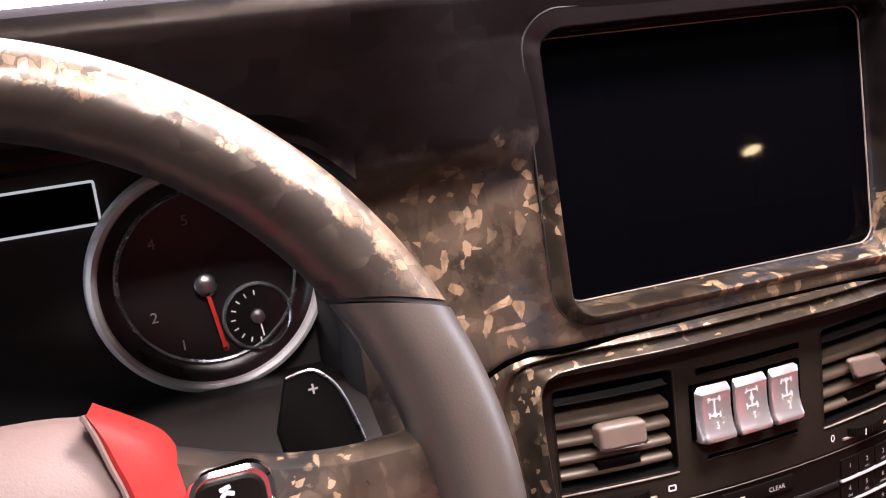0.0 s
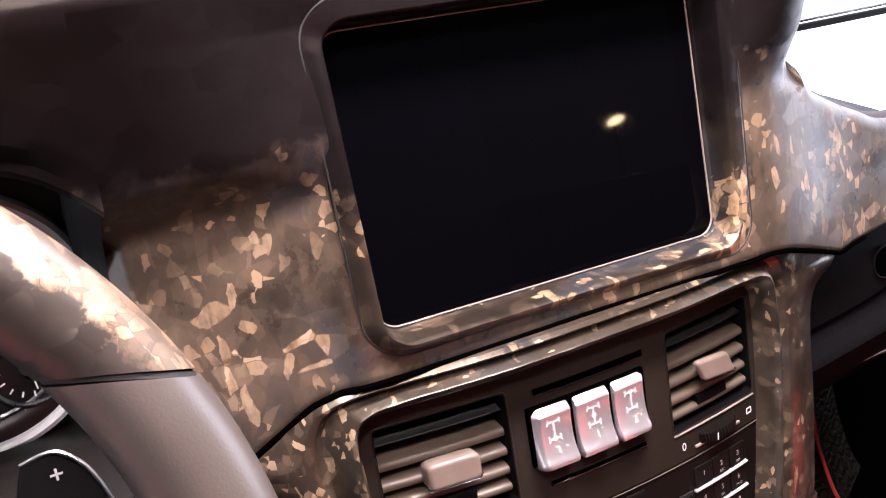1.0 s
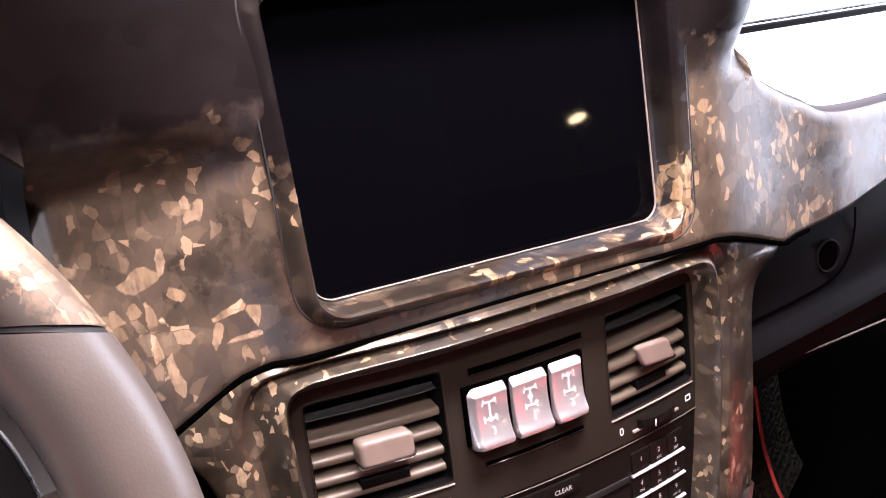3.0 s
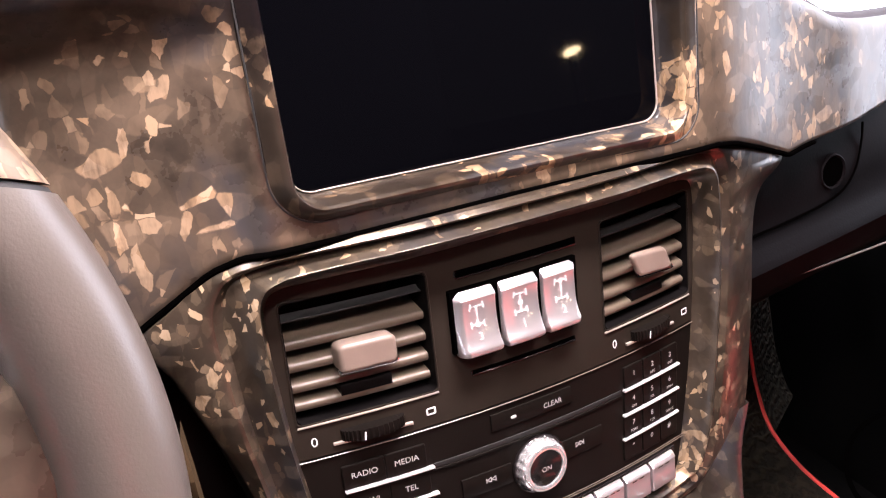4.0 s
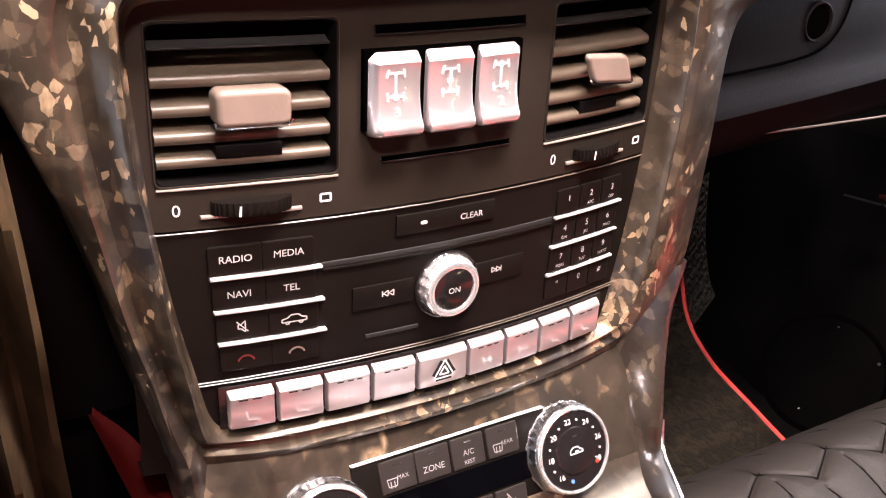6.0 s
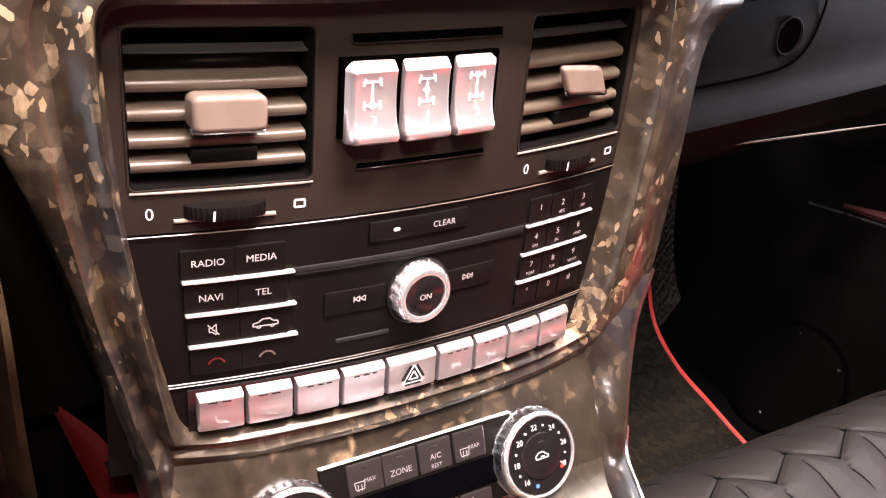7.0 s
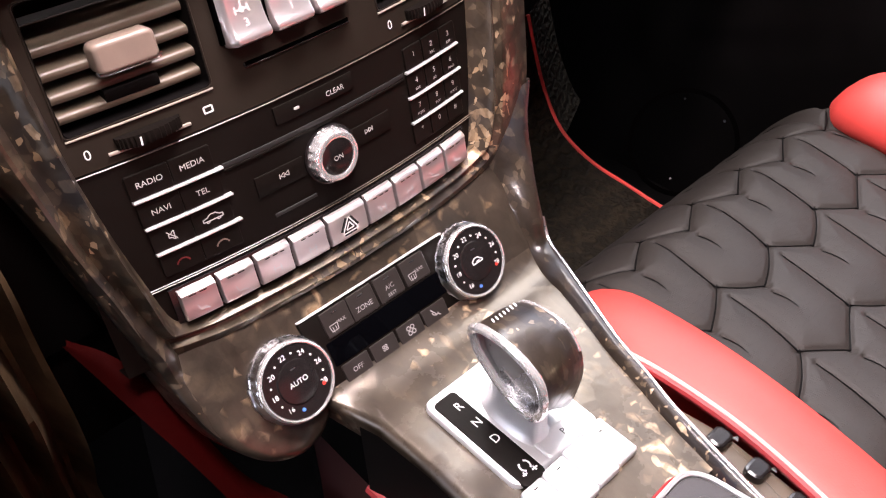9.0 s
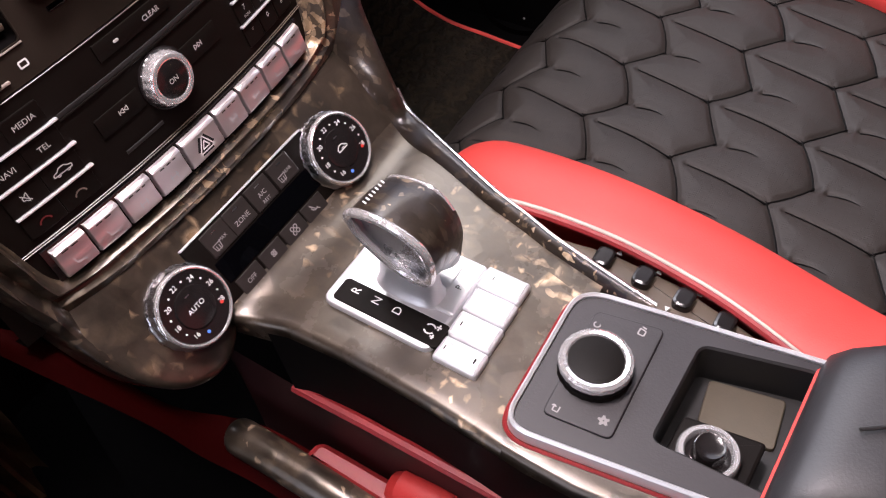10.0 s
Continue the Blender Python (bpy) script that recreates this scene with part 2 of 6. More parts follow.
TAB = worn(material("vent_tab_plastic", (0.175, 0.130, 0.106), 0.42), 0.1)
PIANO = worn(material("gloss_black_plastic", (0.010, 0.008, 0.008), 0.2), 0.02, 500, 0.06)
LINE = worn(material("dull_silver_line", (0.40, 0.35, 0.31), 0.38, 0.5), 0.05)
GLASS = material("screen_glass", (0.001, 0.001, 0.0015), 0.03, spec=0.06)
SILVER = worn(material("silver_button_paint", (0.88, 0.80, 0.81), 0.29, 0.85), 0.05, 700, 0.06, 0.05)
RING = worn(material("bright_ring_metal", (0.93, 0.91, 0.91), 0.16, 0.75), 0.03, 500, 0.06, 0.05)
SATIN = worn(material("satin_silver_plate", (0.84, 0.84, 0.86), 0.34, 0.55), 0.05, 700, 0.08, 0.05)
CHROME = worn(material("chrome", (0.86, 0.85, 0.86), 0.1, 1.0), 0.02, 400, 0.05, 0.04)
RED = worn(material("red_leather", (0.64, 0.060, 0.050), 0.50, spec=0.4), 0.25, 700, 0.08, 0.12)
# darkened copy of the red leather, with the shade put into its colour
RED_SHADED = worn(material("red_leather_shaded", (0.020, 0.001, 0.0014), 0.5), 0.25, 700, 0.08, 0.2)
GREY_LEATHER = worn(material("grey_leather", (0.070, 0.056, 0.048), 0.34, coat=0.9, coat_rough=0.38), 0.3, 800, 0.08, 0.15)
BLACK_LEATHER = worn(material("black_leather", (0.015, 0.0142, 0.0155), 0.45), 0.35, 700, 0.1, 0.2)
PAD = worn(material("taupe_leather", (0.20, 0.14, 0.125), 0.5), 0.3, 900, 0.08, 0.1)
SIGN = material("pale_switch_print", (0.66, 0.60, 0.61), 0.5)
WHITE = material("white_print", (0.80, 0.79, 0.78), 0.5)
PRINT = material("grey_white_print", (0.46, 0.44, 0.42), 0.5)
RED_PRINT = material("red_print", (0.55, 0.03, 0.02), 0.5)
DASH_TOP = worn(material("matt_dash_leather", (0.030, 0.023, 0.026), 0.75, spec=0.15), 0.3, 700)
# the red leather again, darkened for the shade beside the console
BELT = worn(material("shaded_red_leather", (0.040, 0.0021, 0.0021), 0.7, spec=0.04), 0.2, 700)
MAT = worn(material("tan_brown_carpet", (0.048, 0.030, 0.015), 0.9, spec=0.1), 0.6, 300, 0.05, 0.4, 40)
VOID = material("matt_near_black", (0.0006, 0.0005, 0.0005), 0.9, spec=0.0)
DIM_RED = material("dim_red_print", (0.10, 0.010, 0.010), 0.5)
BLUE_PRINT = material("blue_print", (0.08, 0.2, 0.7), 0.5)
PIPING = worn(material("pale_piping", (0.42, 0.37, 0.33), 0.4), 0.1)
HEAD = worn(material("headliner_cloth", (0.10, 0.085, 0.08), 0.9), 0.2)
BEZEL = worn(material("brushed_bezel_metal", (0.95, 0.91, 0.90), 0.34, 0.22), 0.05)
PLATE = worn(material("mauve_grey_plate", (0.018, 0.0150, 0.0168), 0.5), 0.2, 700)
CLIMATE_KEY = worn(material("mauve_brown_key_plastic", (0.021, 0.0168, 0.0155), 0.42, spec=0.35), 0.1, 900, 0.06, 0.12)
KEY_PRINT = material("grey_key_print", (0.30, 0.28, 0.28), 0.5)
FOLD = worn(material("soft_red_leather", (0.36, 0.024, 0.022), 0.5, spec=0.35), 0.25, 700, 0.08, 0.15)
BORDER = worn(material("wine_red_leather", (0.22, 0.012, 0.014), 0.5), 0.25, 700)
DIAL = worn(material("dial_face_black", (0.013, 0.011, 0.011), 0.35, spec=0.4), 0.05)
STEEL = worn(material("brushed_steel", (0.6, 0.6, 0.62), 0.28, 1.0), 0.05)


def carpet_material():
    m = material("brown_carpet", (0.035, 0.024, 0.012), 0.9, spec=0.2)
    nt, b = nodes_of(m)
    v = coords(nt)
    wave = add(nt, "ShaderNodeTexWave", Scale=30.0, Distortion=6.0, Detail=1.5)
    wave.bands_direction = "Z"
    wave.inputs["Detail Scale"].default_value = 3.0
    nt.links.new(v, wave.inputs["Vector"])
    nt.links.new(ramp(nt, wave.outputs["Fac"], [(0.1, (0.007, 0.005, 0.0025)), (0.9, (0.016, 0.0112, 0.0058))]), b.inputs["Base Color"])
    bp = add(nt, "ShaderNodeBump", Strength=0.8, Distance=0.004)
    nt.links.new(wave.outputs["Fac"], bp.inputs["Height"])
    nt.links.new(bp.outputs["Normal"], b.inputs["Normal"])
    return m


def perforated(name, colour):
    m = worn(material(name, colour, 0.58, spec=0.28), 0.2, 900, 0.08, 0.12)
    nt, b = nodes_of(m)
    v = coords(nt)
    dots = add(nt, "ShaderNodeTexVoronoi", Scale=520.0, Randomness=0.15)
    nt.links.new(v, dots.inputs["Vector"])
    holes = ramp(nt, dots.outputs["Distance"], [(0.18, (0, 0, 0)), (0.3, (1, 1, 1))])
    bp = add(nt, "ShaderNodeBump", Strength=0.35, Distance=0.0006)
    nt.links.new(holes, bp.inputs["Height"])
    fold = add(nt, "ShaderNodeTexNoise", Scale=55.0, Detail=4.0, Roughness=0.55)
    nt.links.new(v, fold.inputs["Vector"])
    crease = add(nt, "ShaderNodeBump", Strength=0.22, Distance=0.004)
    nt.links.new(fold.outputs["Fac"], crease.inputs["Height"])
    nt.links.new(crease.outputs["Normal"], bp.inputs["Normal"])
    nt.links.new(bp.outputs["Normal"], b.inputs["Normal"])
    return m


CARPET = carpet_material()
COVER = worn(material("column_cover_plastic", (0.010, 0.008, 0.007), 0.45, spec=0.2), 0.2, 500)
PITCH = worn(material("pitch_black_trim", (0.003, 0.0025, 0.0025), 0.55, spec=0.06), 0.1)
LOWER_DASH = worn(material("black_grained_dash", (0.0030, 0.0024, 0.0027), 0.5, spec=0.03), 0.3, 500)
QUILT = perforated("grey_perforated_leather", (0.0225, 0.0182, 0.0158))


def glowing(name, colour, strength):
    m = bpy.data.materials.new(name)
    m.use_nodes = True
    nt = m.node_tree
    nt.nodes.remove(nt.nodes["Principled BSDF"])
    e = add(nt, "ShaderNodeEmission", Strength=strength)
    e.inputs["Color"].default_value = (*colour, 1)
    nt.links.new(e.outputs[0], nt.nodes["Material Output"].inputs["Surface"])
    return m


# ---- building helpers ----
LOCAL = {}


def thing(name, base, label, category, group="", kind=""):
    """An Empty at base, in the centre panel's frame."""
    ob = new(name)
    ob.empty_display_size = 0.02
    ob.matrix_world = M @ Matrix.Translation(base)
    LOCAL[ob.name] = Vector(base)
    return tagged(ob, label, category, group, kind)


def root(ob):
    while ob.parent:
        ob = ob.parent
    return ob


def finish(name, bm, mat, smooth=35):
    bmesh.ops.recalc_face_normals(bm, faces=bm.faces)
    me = bpy.data.meshes.new(name)
    bm.to_mesh(me)
    bm.free()
    me.materials.append(mat)
    if smooth:
        me.shade_smooth()
        me.set_sharp_from_angle(angle=radians(smooth))
        wide = {k for p in me.polygons if p.loop_total > 8 for k in p.edge_keys}
        if wide:
            flags = me.attributes.get("sharp_edge") or me.attributes.new("sharp_edge", "BOOLEAN", "EDGE")
            for e in me.edges:
                if e.key in wide:
                    flags.data[e.index].value = True
    return me


def part(name, bm, mat, parent, label="", smooth=35):
    """One mesh under a thing or a part; its points are given in the centre panel's frame."""
    bmesh.ops.translate(bm, verts=bm.verts, vec=-LOCAL[root(parent).name])
    ob = new(name, finish(name, bm, mat, smooth))
    ob.parent = parent
    return tagged(ob, label)


def PF(u, v, w):
    """The bowed centre panel: u to the right, v up, w out of it."""
    return (u, 0.843 * u * u - w, v)


def CF(u, v, w):
    """The climate panel; v is measured along it from its middle."""
    return (u, -0.0135 + 0.379 * v - 0.925 * w, -0.1453 + 0.925 * v + 0.379 * w)


def DF(u, v, w):
    """The deck of the lower console; v is the way ahead, w is height over it."""
    return (u, v - 0.2587 * w, -0.17016 + 0.2678 * v + 0.966 * w)


def FLAT(y0):
    return lambda u, v, w: (u, y0 - w, v)


def rr(cx, cz, w, h, r, n=5):
    """A rounded rectangle, anticlockwise."""
    r = max(min(r, w / 2 - 1e-5, h / 2 - 1e-5), 1e-5)
    pts = []
    for k, (sx, sz) in enumerate(((1, 1), (-1, 1), (-1, -1), (1, -1))):
        for i in range(n + 1):
            a = math.pi / 2 * (k + i / n)
            pts.append((cx + sx * (w / 2 - r) + r * math.cos(a), cz + sz * (h / 2 - r) + r * math.sin(a)))
    return pts


def inset(pts, d):
    """The outline moved inwards by d."""
    n, out = len(pts), []
    area = sum(pts[i][0] * pts[(i + 1) % n][1] - pts[(i + 1) % n][0] * pts[i][1] for i in range(n))
    s = 1 if area > 0 else -1
    for i in range(n):
        p, q, r = Vector(pts[i - 1]), Vector(pts[i]), Vector(pts[(i + 1) % n])
        a, b = (q - p), (r - q)
        a, b = a.normalized() if a.length > 1e-9 else b.normalized(), b.normalized() if b.length > 1e-9 else a.normalized()
        na, nb = Vector((-a.y, a.x)) * s, Vector((-b.y, b.x)) * s
        m = na + nb
        m = m.normalized() if m.length > 1e-6 else na
        out.append(tuple(q + m * d / max(m.dot(na), 0.5)))
    return out


def prism(outline, F, w0, w1, bevel=0.0006, steps=2, bm=None):
    """A plate with rounded front edges: outline in (u, v), from w0 to w1."""
    bm = bm or bmesh.new()
    rings = [(0, w0)]
    for i in range(steps + 1):
        a = math.pi / 2 * i / steps
        rings.append((bevel * (1 - math.cos(a)), w1 - bevel * (1 - math.sin(a))))
    loops = []
    for d, w in rings:
        pts = inset(outline, d) if d > 1e-7 else outline
        loops.append([bm.verts.new(F(u, v, w)) for u, v in pts])
    n = len(outline)
    for a, b in zip(loops, loops[1:]):
        for i in range(n):
            bm.faces.new((a[i], a[(i + 1) % n], b[(i + 1) % n], b[i]))
    bm.faces.new(loops[-1])
    bm.faces.new(loops[0][::-1])
    return bm


def bar(cx, cz, w, h, F, w0, w1, bevel, bm=None):
    """A long plate that follows the bow of the surface F."""
    bm = bm or bmesh.new()
    n = max(4, int(w / 0.004))
    b = min(bevel, h * 0.4)
    prof = [(-h / 2, w0), (-h / 2, w1 - b), (-h / 2 + b * 0.3, w1 - b * 0.3), (-h / 2 + b, w1), (h / 2 - b, w1), (h / 2 - b * 0.3, w1 - b * 0.3), (h / 2, w1 - b), (h / 2, w0)]
    first = len(bm.verts)
    rows = [[F(cx - w / 2 + w * i / n, cz + dv, dw) for dv, dw in prof] for i in range(n + 1)]
    grid(rows, bm, close_v=True)
    bm.verts.ensure_lookup_table()
    bm.faces.new(bm.verts[first:first + 8])
    bm.faces.new(bm.verts[-8:])
    return bm


def block(cx, cz, w, h, r, F, w0, w1, bevel=0.0006, bm=None, n=4):
    if F is PF and w > 0.024:
        return bar(cx, cz, w, h, F, w0, w1, bevel, bm)
    return prism(rr(cx, cz, w, h, r, n), F, w0, w1, bevel, 2, bm)


def grid(points, bm=None, close_u=False, close_v=False):
    """Faces over rows of points."""
    bm = bm or bmesh.new()
    vs = [[bm.verts.new(p) for p in row] for row in points]
    nu, nv = len(vs), len(vs[0])
    for i in range(nu if close_u else nu - 1):
        for j in range(nv if close_v else nv - 1):
            q = (vs[i][j], vs[(i + 1) % nu][j], vs[(i + 1) % nu][(j + 1) % nv], vs[i][(j + 1) % nv])
            if len(set(q)) == 4:
                bm.faces.new(q)
    return bm


def spline(pts, n):
    """Points along a smooth curve through pts."""
    P = [Vector(p) for p in pts]
    P = [P[0] * 2 - P[1]] + P + [P[-1] * 2 - P[-2]]
    out = []
    for i in range(1, len(P) - 2):
        a, b, c, d = P[i - 1:i + 3]
        for k in range(n):
            t = k / n
            out.append(0.5 * ((2 * b) + (c - a) * t + (2 * a - 5 * b + 4 * c - d) * t * t + (3 * b - a - 3 * c + d) * t ** 3))
    out.append(P[-2])
    return out


def tube(path, r, seg=8, closed=False, bm=None, cap=True):
    """A round rod along a path; r is a number or one for each point."""
    bm = bm or bmesh.new()
    path = [Vector(p) for p in path]
    n = len(path)
    rs = r if isinstance(r, (list, tuple)) else [r] * n
    rows, up = [], Vector((0.12, 0.35, 0.93)).normalized()
    for i, p in enumerate(path):
        a = path[i - 1] if (i or closed) else p
        b = path[(i + 1) % n] if (i < n - 1 or closed) else p
        d = (b - a).normalized()
        s = d.cross(up)
        s = s.normalized() if s.length > 1e-4 else d.orthogonal().normalized()
        t = s.cross(d)
        up = t
        rows.append([bm.verts.new(p + rs[i] * (math.cos(k * math.tau / seg) * s + math.sin(k * math.tau / seg) * t)) for k in range(seg)])
    for i in range(n if closed else n - 1):
        a, b = rows[i], rows[(i + 1) % n]
        for k in range(seg):
            bm.faces.new((a[k], a[(k + 1) % seg], b[(k + 1) % seg], b[k]))
    if cap and not closed:
        bm.faces.new(rows[0])
        bm.faces.new(rows[-1][::-1])
    return bm


def lathe(profile, F, cu, cv, seg=40, knurl=0.0, teeth=24, bm=None, cap=True):
    """A turned part: profile of (radius, height) about (cu, cv) on the surface F."""
    bm = bm or bmesh.new()
    rows = []
    for r, w in profile:
        row = []
        for k in range(seg):
            a = k * math.tau / seg
            q = r * (1 + (knurl if math.sin(a * teeth) > 0 else 0)) if knurl and r > 0.7 * max(p[0] for p in profile) else r
            row.append(bm.verts.new(F(cu + q * math.cos(a), cv + q * math.sin(a), w)))
        rows.append(row)
    for a, b in zip(rows, rows[1:]):
        for k in range(seg):
            bm.faces.new((a[k], a[(k + 1) % seg], b[(k + 1) % seg], b[k]))
    if cap:
        bm.faces.new(rows[-1])
        bm.faces.new(rows[0][::-1])
    return bm


def words(text, size, F, cu, cv, w, turn=0.0):
    """Letters laid on the surface F, centred on (cu, cv)."""
    c = bpy.data.curves.new("letters", "FONT")
    c.body, c.size, c.align_x, c.align_y = text, size, "CENTER", "CENTER"
    c.resolution_u = 3
    ob = bpy.data.objects.new("letters", c)
    me = bpy.data.meshes.new_from_object(ob)
    bm = bmesh.new()
    bm.from_mesh(me)
    bpy.data.objects.remove(ob)
    bpy.data.curves.remove(c)
    bpy.data.meshes.remove(me)
    ca, sa = math.cos(radians(turn)), math.sin(radians(turn))
    for v in bm.verts:
        x, y = v.co.x, v.co.y
        v.co = F(cu + x * ca - y * sa, cv + x * sa + y * ca, w)
    return bm


def strokes(lines, width, F, cu, cv, w, bm=None):
    """Thin flat bars from point to point, for printed symbols."""
    bm = bm or bmesh.new()
    for (a, b), (c, d) in lines:
        p, q = Vector((a, b)), Vector((c, d))
        e = (q - p).normalized()
        s = Vector((-e.y, e.x)) * width / 2
        bm.faces.new([bm.verts.new(F(cu + k.x, cv + k.y, w)) for k in (p - s, q - s, q + s, p + s)])
    return bm


def arc(cx, cy, r, a0, a1, n):
    return [(cx + r * math.cos(radians(a0 + (a1 - a0) * i / n)), cy + r * math.sin(radians(a0 + (a1 - a0) * i / n))) for i in range(n + 1)]


def chain(pts):
    return list(zip(pts, pts[1:]))


def line_table(table, x):
    return float(np.interp(x, [p[0] for p in table], [p[1] for p in table]))


# ---- the cabin that closes the place ----
def wall(name, boxes, mat, label):
    bm = bmesh.new()
    for x0, x1, y0, y1, z0, z1 in boxes:
        vs = [bm.verts.new((x, y, z)) for x in (x0, x1) for y in (y0, y1) for z in (z0, z1)]
        for f in ((0, 1, 3, 2), (4, 6, 7, 5), (0, 4, 5, 1), (2, 3, 7, 6), (0, 2, 6, 4), (1, 5, 7, 3)):
            bm.faces.new([vs[i] for i in f])
    return tagged(new(name, finish(name, bm, mat, 0)), label, name.split("_")[0], kind="structure")


wall("floor", [(-0.80, 0.80, -1.50, 0.488, -0.04, 0.002)], PITCH, "dark floor of the car")
wall("ceiling", [(-0.80, 0.80, -1.50, 0.16, 1.36, 1.40)], HEAD, "dark cloth headliner of the car")
wall("wall_rear", [(-0.80, 0.80, -1.54, -1.50, 0.0, 1.40)], DARK, "black rear wall of the cabin")
# unseen red slab, added so that the silver keys pick up red reflections
wall("trim_rear", [(-0.35, 0.30, -1.50, -1.47, 0.10, 1.15)], RED, "unseen red reflector on the rear wall")
wall("wall_front", [(-0.80, 0.20, 0.475, 0.50, -0.03, 0.77), (0.20, 0.80, 0.475, 0.50, -0.03, 0.56)], DARK, "black bulkhead behind the dashboard")
wall("wall_left", [(-0.84, -0.80, -1.50, -0.75, 0.0, 1.40), (-0.84, -0.80, 0.35, 0.70, 0.0, 0.62), (-0.84, -0.80, -0.75, 0.35, 0.0, 0.30)], DARK, "cabin side with the driver's door open")
wall("wall_right", [(0.80, 0.84, -1.50, 0.70, 0.0, 0.56), (0.80, 0.84, -1.50, -0.20, 0.56, 0.74), (0.80, 0.84, -1.50, -0.20, 1.24, 1.40), (0.80, 0.84, -0.45, -0.30, 0.74, 1.24)], BLACK, "black passenger side of the cabin with its windows")
ring = grid([[(1.9 * math.sin(a) * 1.3, 0.15 + 1.9 * math.cos(a), z) for z in (-0.4, 0.6, 1.6, 2.6, 3.6, 4.6)] for a in np.linspace(-1.8, 1.84, 42)])
tagged(new("backdrop", finish("backdrop", ring, glowing("bright_hall", (0.92, 0.93, 1.08), 5.0), 0)), "bright white hall beyond the windscreen", "backdrop", kind="structure")


# ---- dashboard fascia of forged composite ----
SEAM = [(-0.60, 0.030), (-0.235, 0.040), (-0.192, 0.074), (-0.154, 0.099), (-0.140, 0.103), (0.0, 0.1035), (0.140, 0.1015), (0.154, 0.0985), (0.183, 0.0890), (0.2265, 0.0735), (0.245, 0.0745), (0.60, 0.077)]
TOP = [(-0.30, 0.309), (-0.08, 0.307), (0.10, 0.300), (0.160, 0.288), (0.180, 0.266), (0.186, 0.235), (0.190, 0.212), (0.202, 0.194), (0.225, 0.182), (0.265, 0.166), (0.31, 0.152), (0.45, 0.14), (0.70, 0.13)]
DEPTH = [(-0.30, 0.10), (-0.232, 0.050), (-0.215, 0.034), (-0.180, 0.022), (-0.14, 0.009), (-0.10, 0.002), (0.10, 0.000), (0.16, 0.002), (0.22, 0.016), (0.30, 0.045), (0.45, 0.10), (0.70, 0.18)]


TOP_CURVE = [p for a in (spline([(x, z, 0) for x, z in TOP], 12),) for p in a]


def edge_height(x):
    return float(np.interp(x, [p.x for p in TOP_CURVE], [p.y for p in TOP_CURVE]))


def slant(x, z):
    """The screen stands slightly out of square."""
    return x - 0.040 * (z - 0.19), z - x * 0.017


def in_frame(x, z):
    x, z = x + 0.040 * (z - 0.19), z + x * 0.017
    dx, dz = max(abs(x + 0.0035) - 0.095, 0), max(abs(z - 0.197) - 0.061, 0)
    return math.hypot(dx, dz) < 0.0205


DEPTH_CURVE = spline([(x, y, 0) for x, y in DEPTH], 10)


def depth_at(x):
    return float(np.interp(x, [p.x for p in DEPTH_CURVE], [p.y for p in DEPTH_CURVE]))


def fascia_y(x, z, solid=False):
    up = min(max((z - 0.190) / 0.035, 0), 1)
    y = depth_at(x if x > -0.12 else x + (-0.12 - x) * up * up * (3 - 2 * up))
    over = min(max((z - 0.196) / 0.030, 0), 1)
    y -= 0.007 * over * over * (3 - 2 * over) * min(max((0.24 - x) / 0.05, 0), 1)
    if z > 0.19 and 0.150 < x < 0.21:
        y += 0.018 * ((x - 0.150) / 0.04) ** 2 * min((z - 0.19) / 0.02, 1)
    shoulder = min(max((0.235 - z) / 0.035, 0), 1)
    y += 0.012 * math.sin(math.pi * min(max((x - 0.115) / 0.215, 0), 1)) ** 2 * shoulder * shoulder * (3 - 2 * shoulder)
    away = min(max(-0.128 - x, 0) / 0.085, 1)
    y -= 0.50 * max(z - 0.222, 0) * away * away * (3 - 2 * away)
    mid = 1 - away * away * (3 - 2 * away)
    hump = min(max((x - 0.122) / 0.024, 0), 1)
    y -= 0.35 * (max(z - 0.274, 0) + (max(z - 0.222, 0) - max(z - 0.274, 0)) * hump) * mid * min(max((0.24 - x) / 0.05, 0), 1)
    low = min(max((0.20 - z) / 0.10, 0), 1)
    y -= 0.004 * low
    return y + (0.03 if not solid and in_frame(x, z) else 0)


def fascia_mesh(x0, x1, rows=110):
    cols = []
    for x in [float(q) for q in np.concatenate([np.arange(x0, 0.150, 0.002), np.arange(0.150, 0.215, 0.0006), np.arange(0.215, x1, 0.005), [x1]])]:
        zb, zt = line_table(SEAM, x), edge_height(x)
        r = 0.015
        col = [(x, fascia_y(x, zb) + 0.03, zb), (x, fascia_y(x, zb) + 0.004, zb), (x, fascia_y(x, zb) + 0.001, zb + 0.0008)]
        for j in range(rows + 1):
            z = zb + 0.003 + (zt - r - zb - 0.003) * j / rows
            col.append((x, fascia_y(x, z), z))
        yt = fascia_y(x, zt - r)
        for a in range(1, 9):
            q = math.pi / 2 * a / 8
            col.append((x, yt + r * (1 - math.cos(q)), zt - r + r * math.sin(q)))
        for k in range(1, 7):
            col.append((x, yt + r + 0.07 * k, zt - (0.006 + 0.034 * min(max((x - 0.20) / 0.06, 0), 1)) * k))
        cols.append(col)
    cut = rows + 4 + 4
    return grid([c[:cut] for c in cols]), grid([c[cut - 1:] for c in cols])


dash = thing("dashboard", (0, 0.05, 0.10), "dark forged composite dashboard with copper flakes, satin lacquer", "dashboard")
front, top = fascia_mesh(-0.2255, 0.60)
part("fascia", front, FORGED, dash)
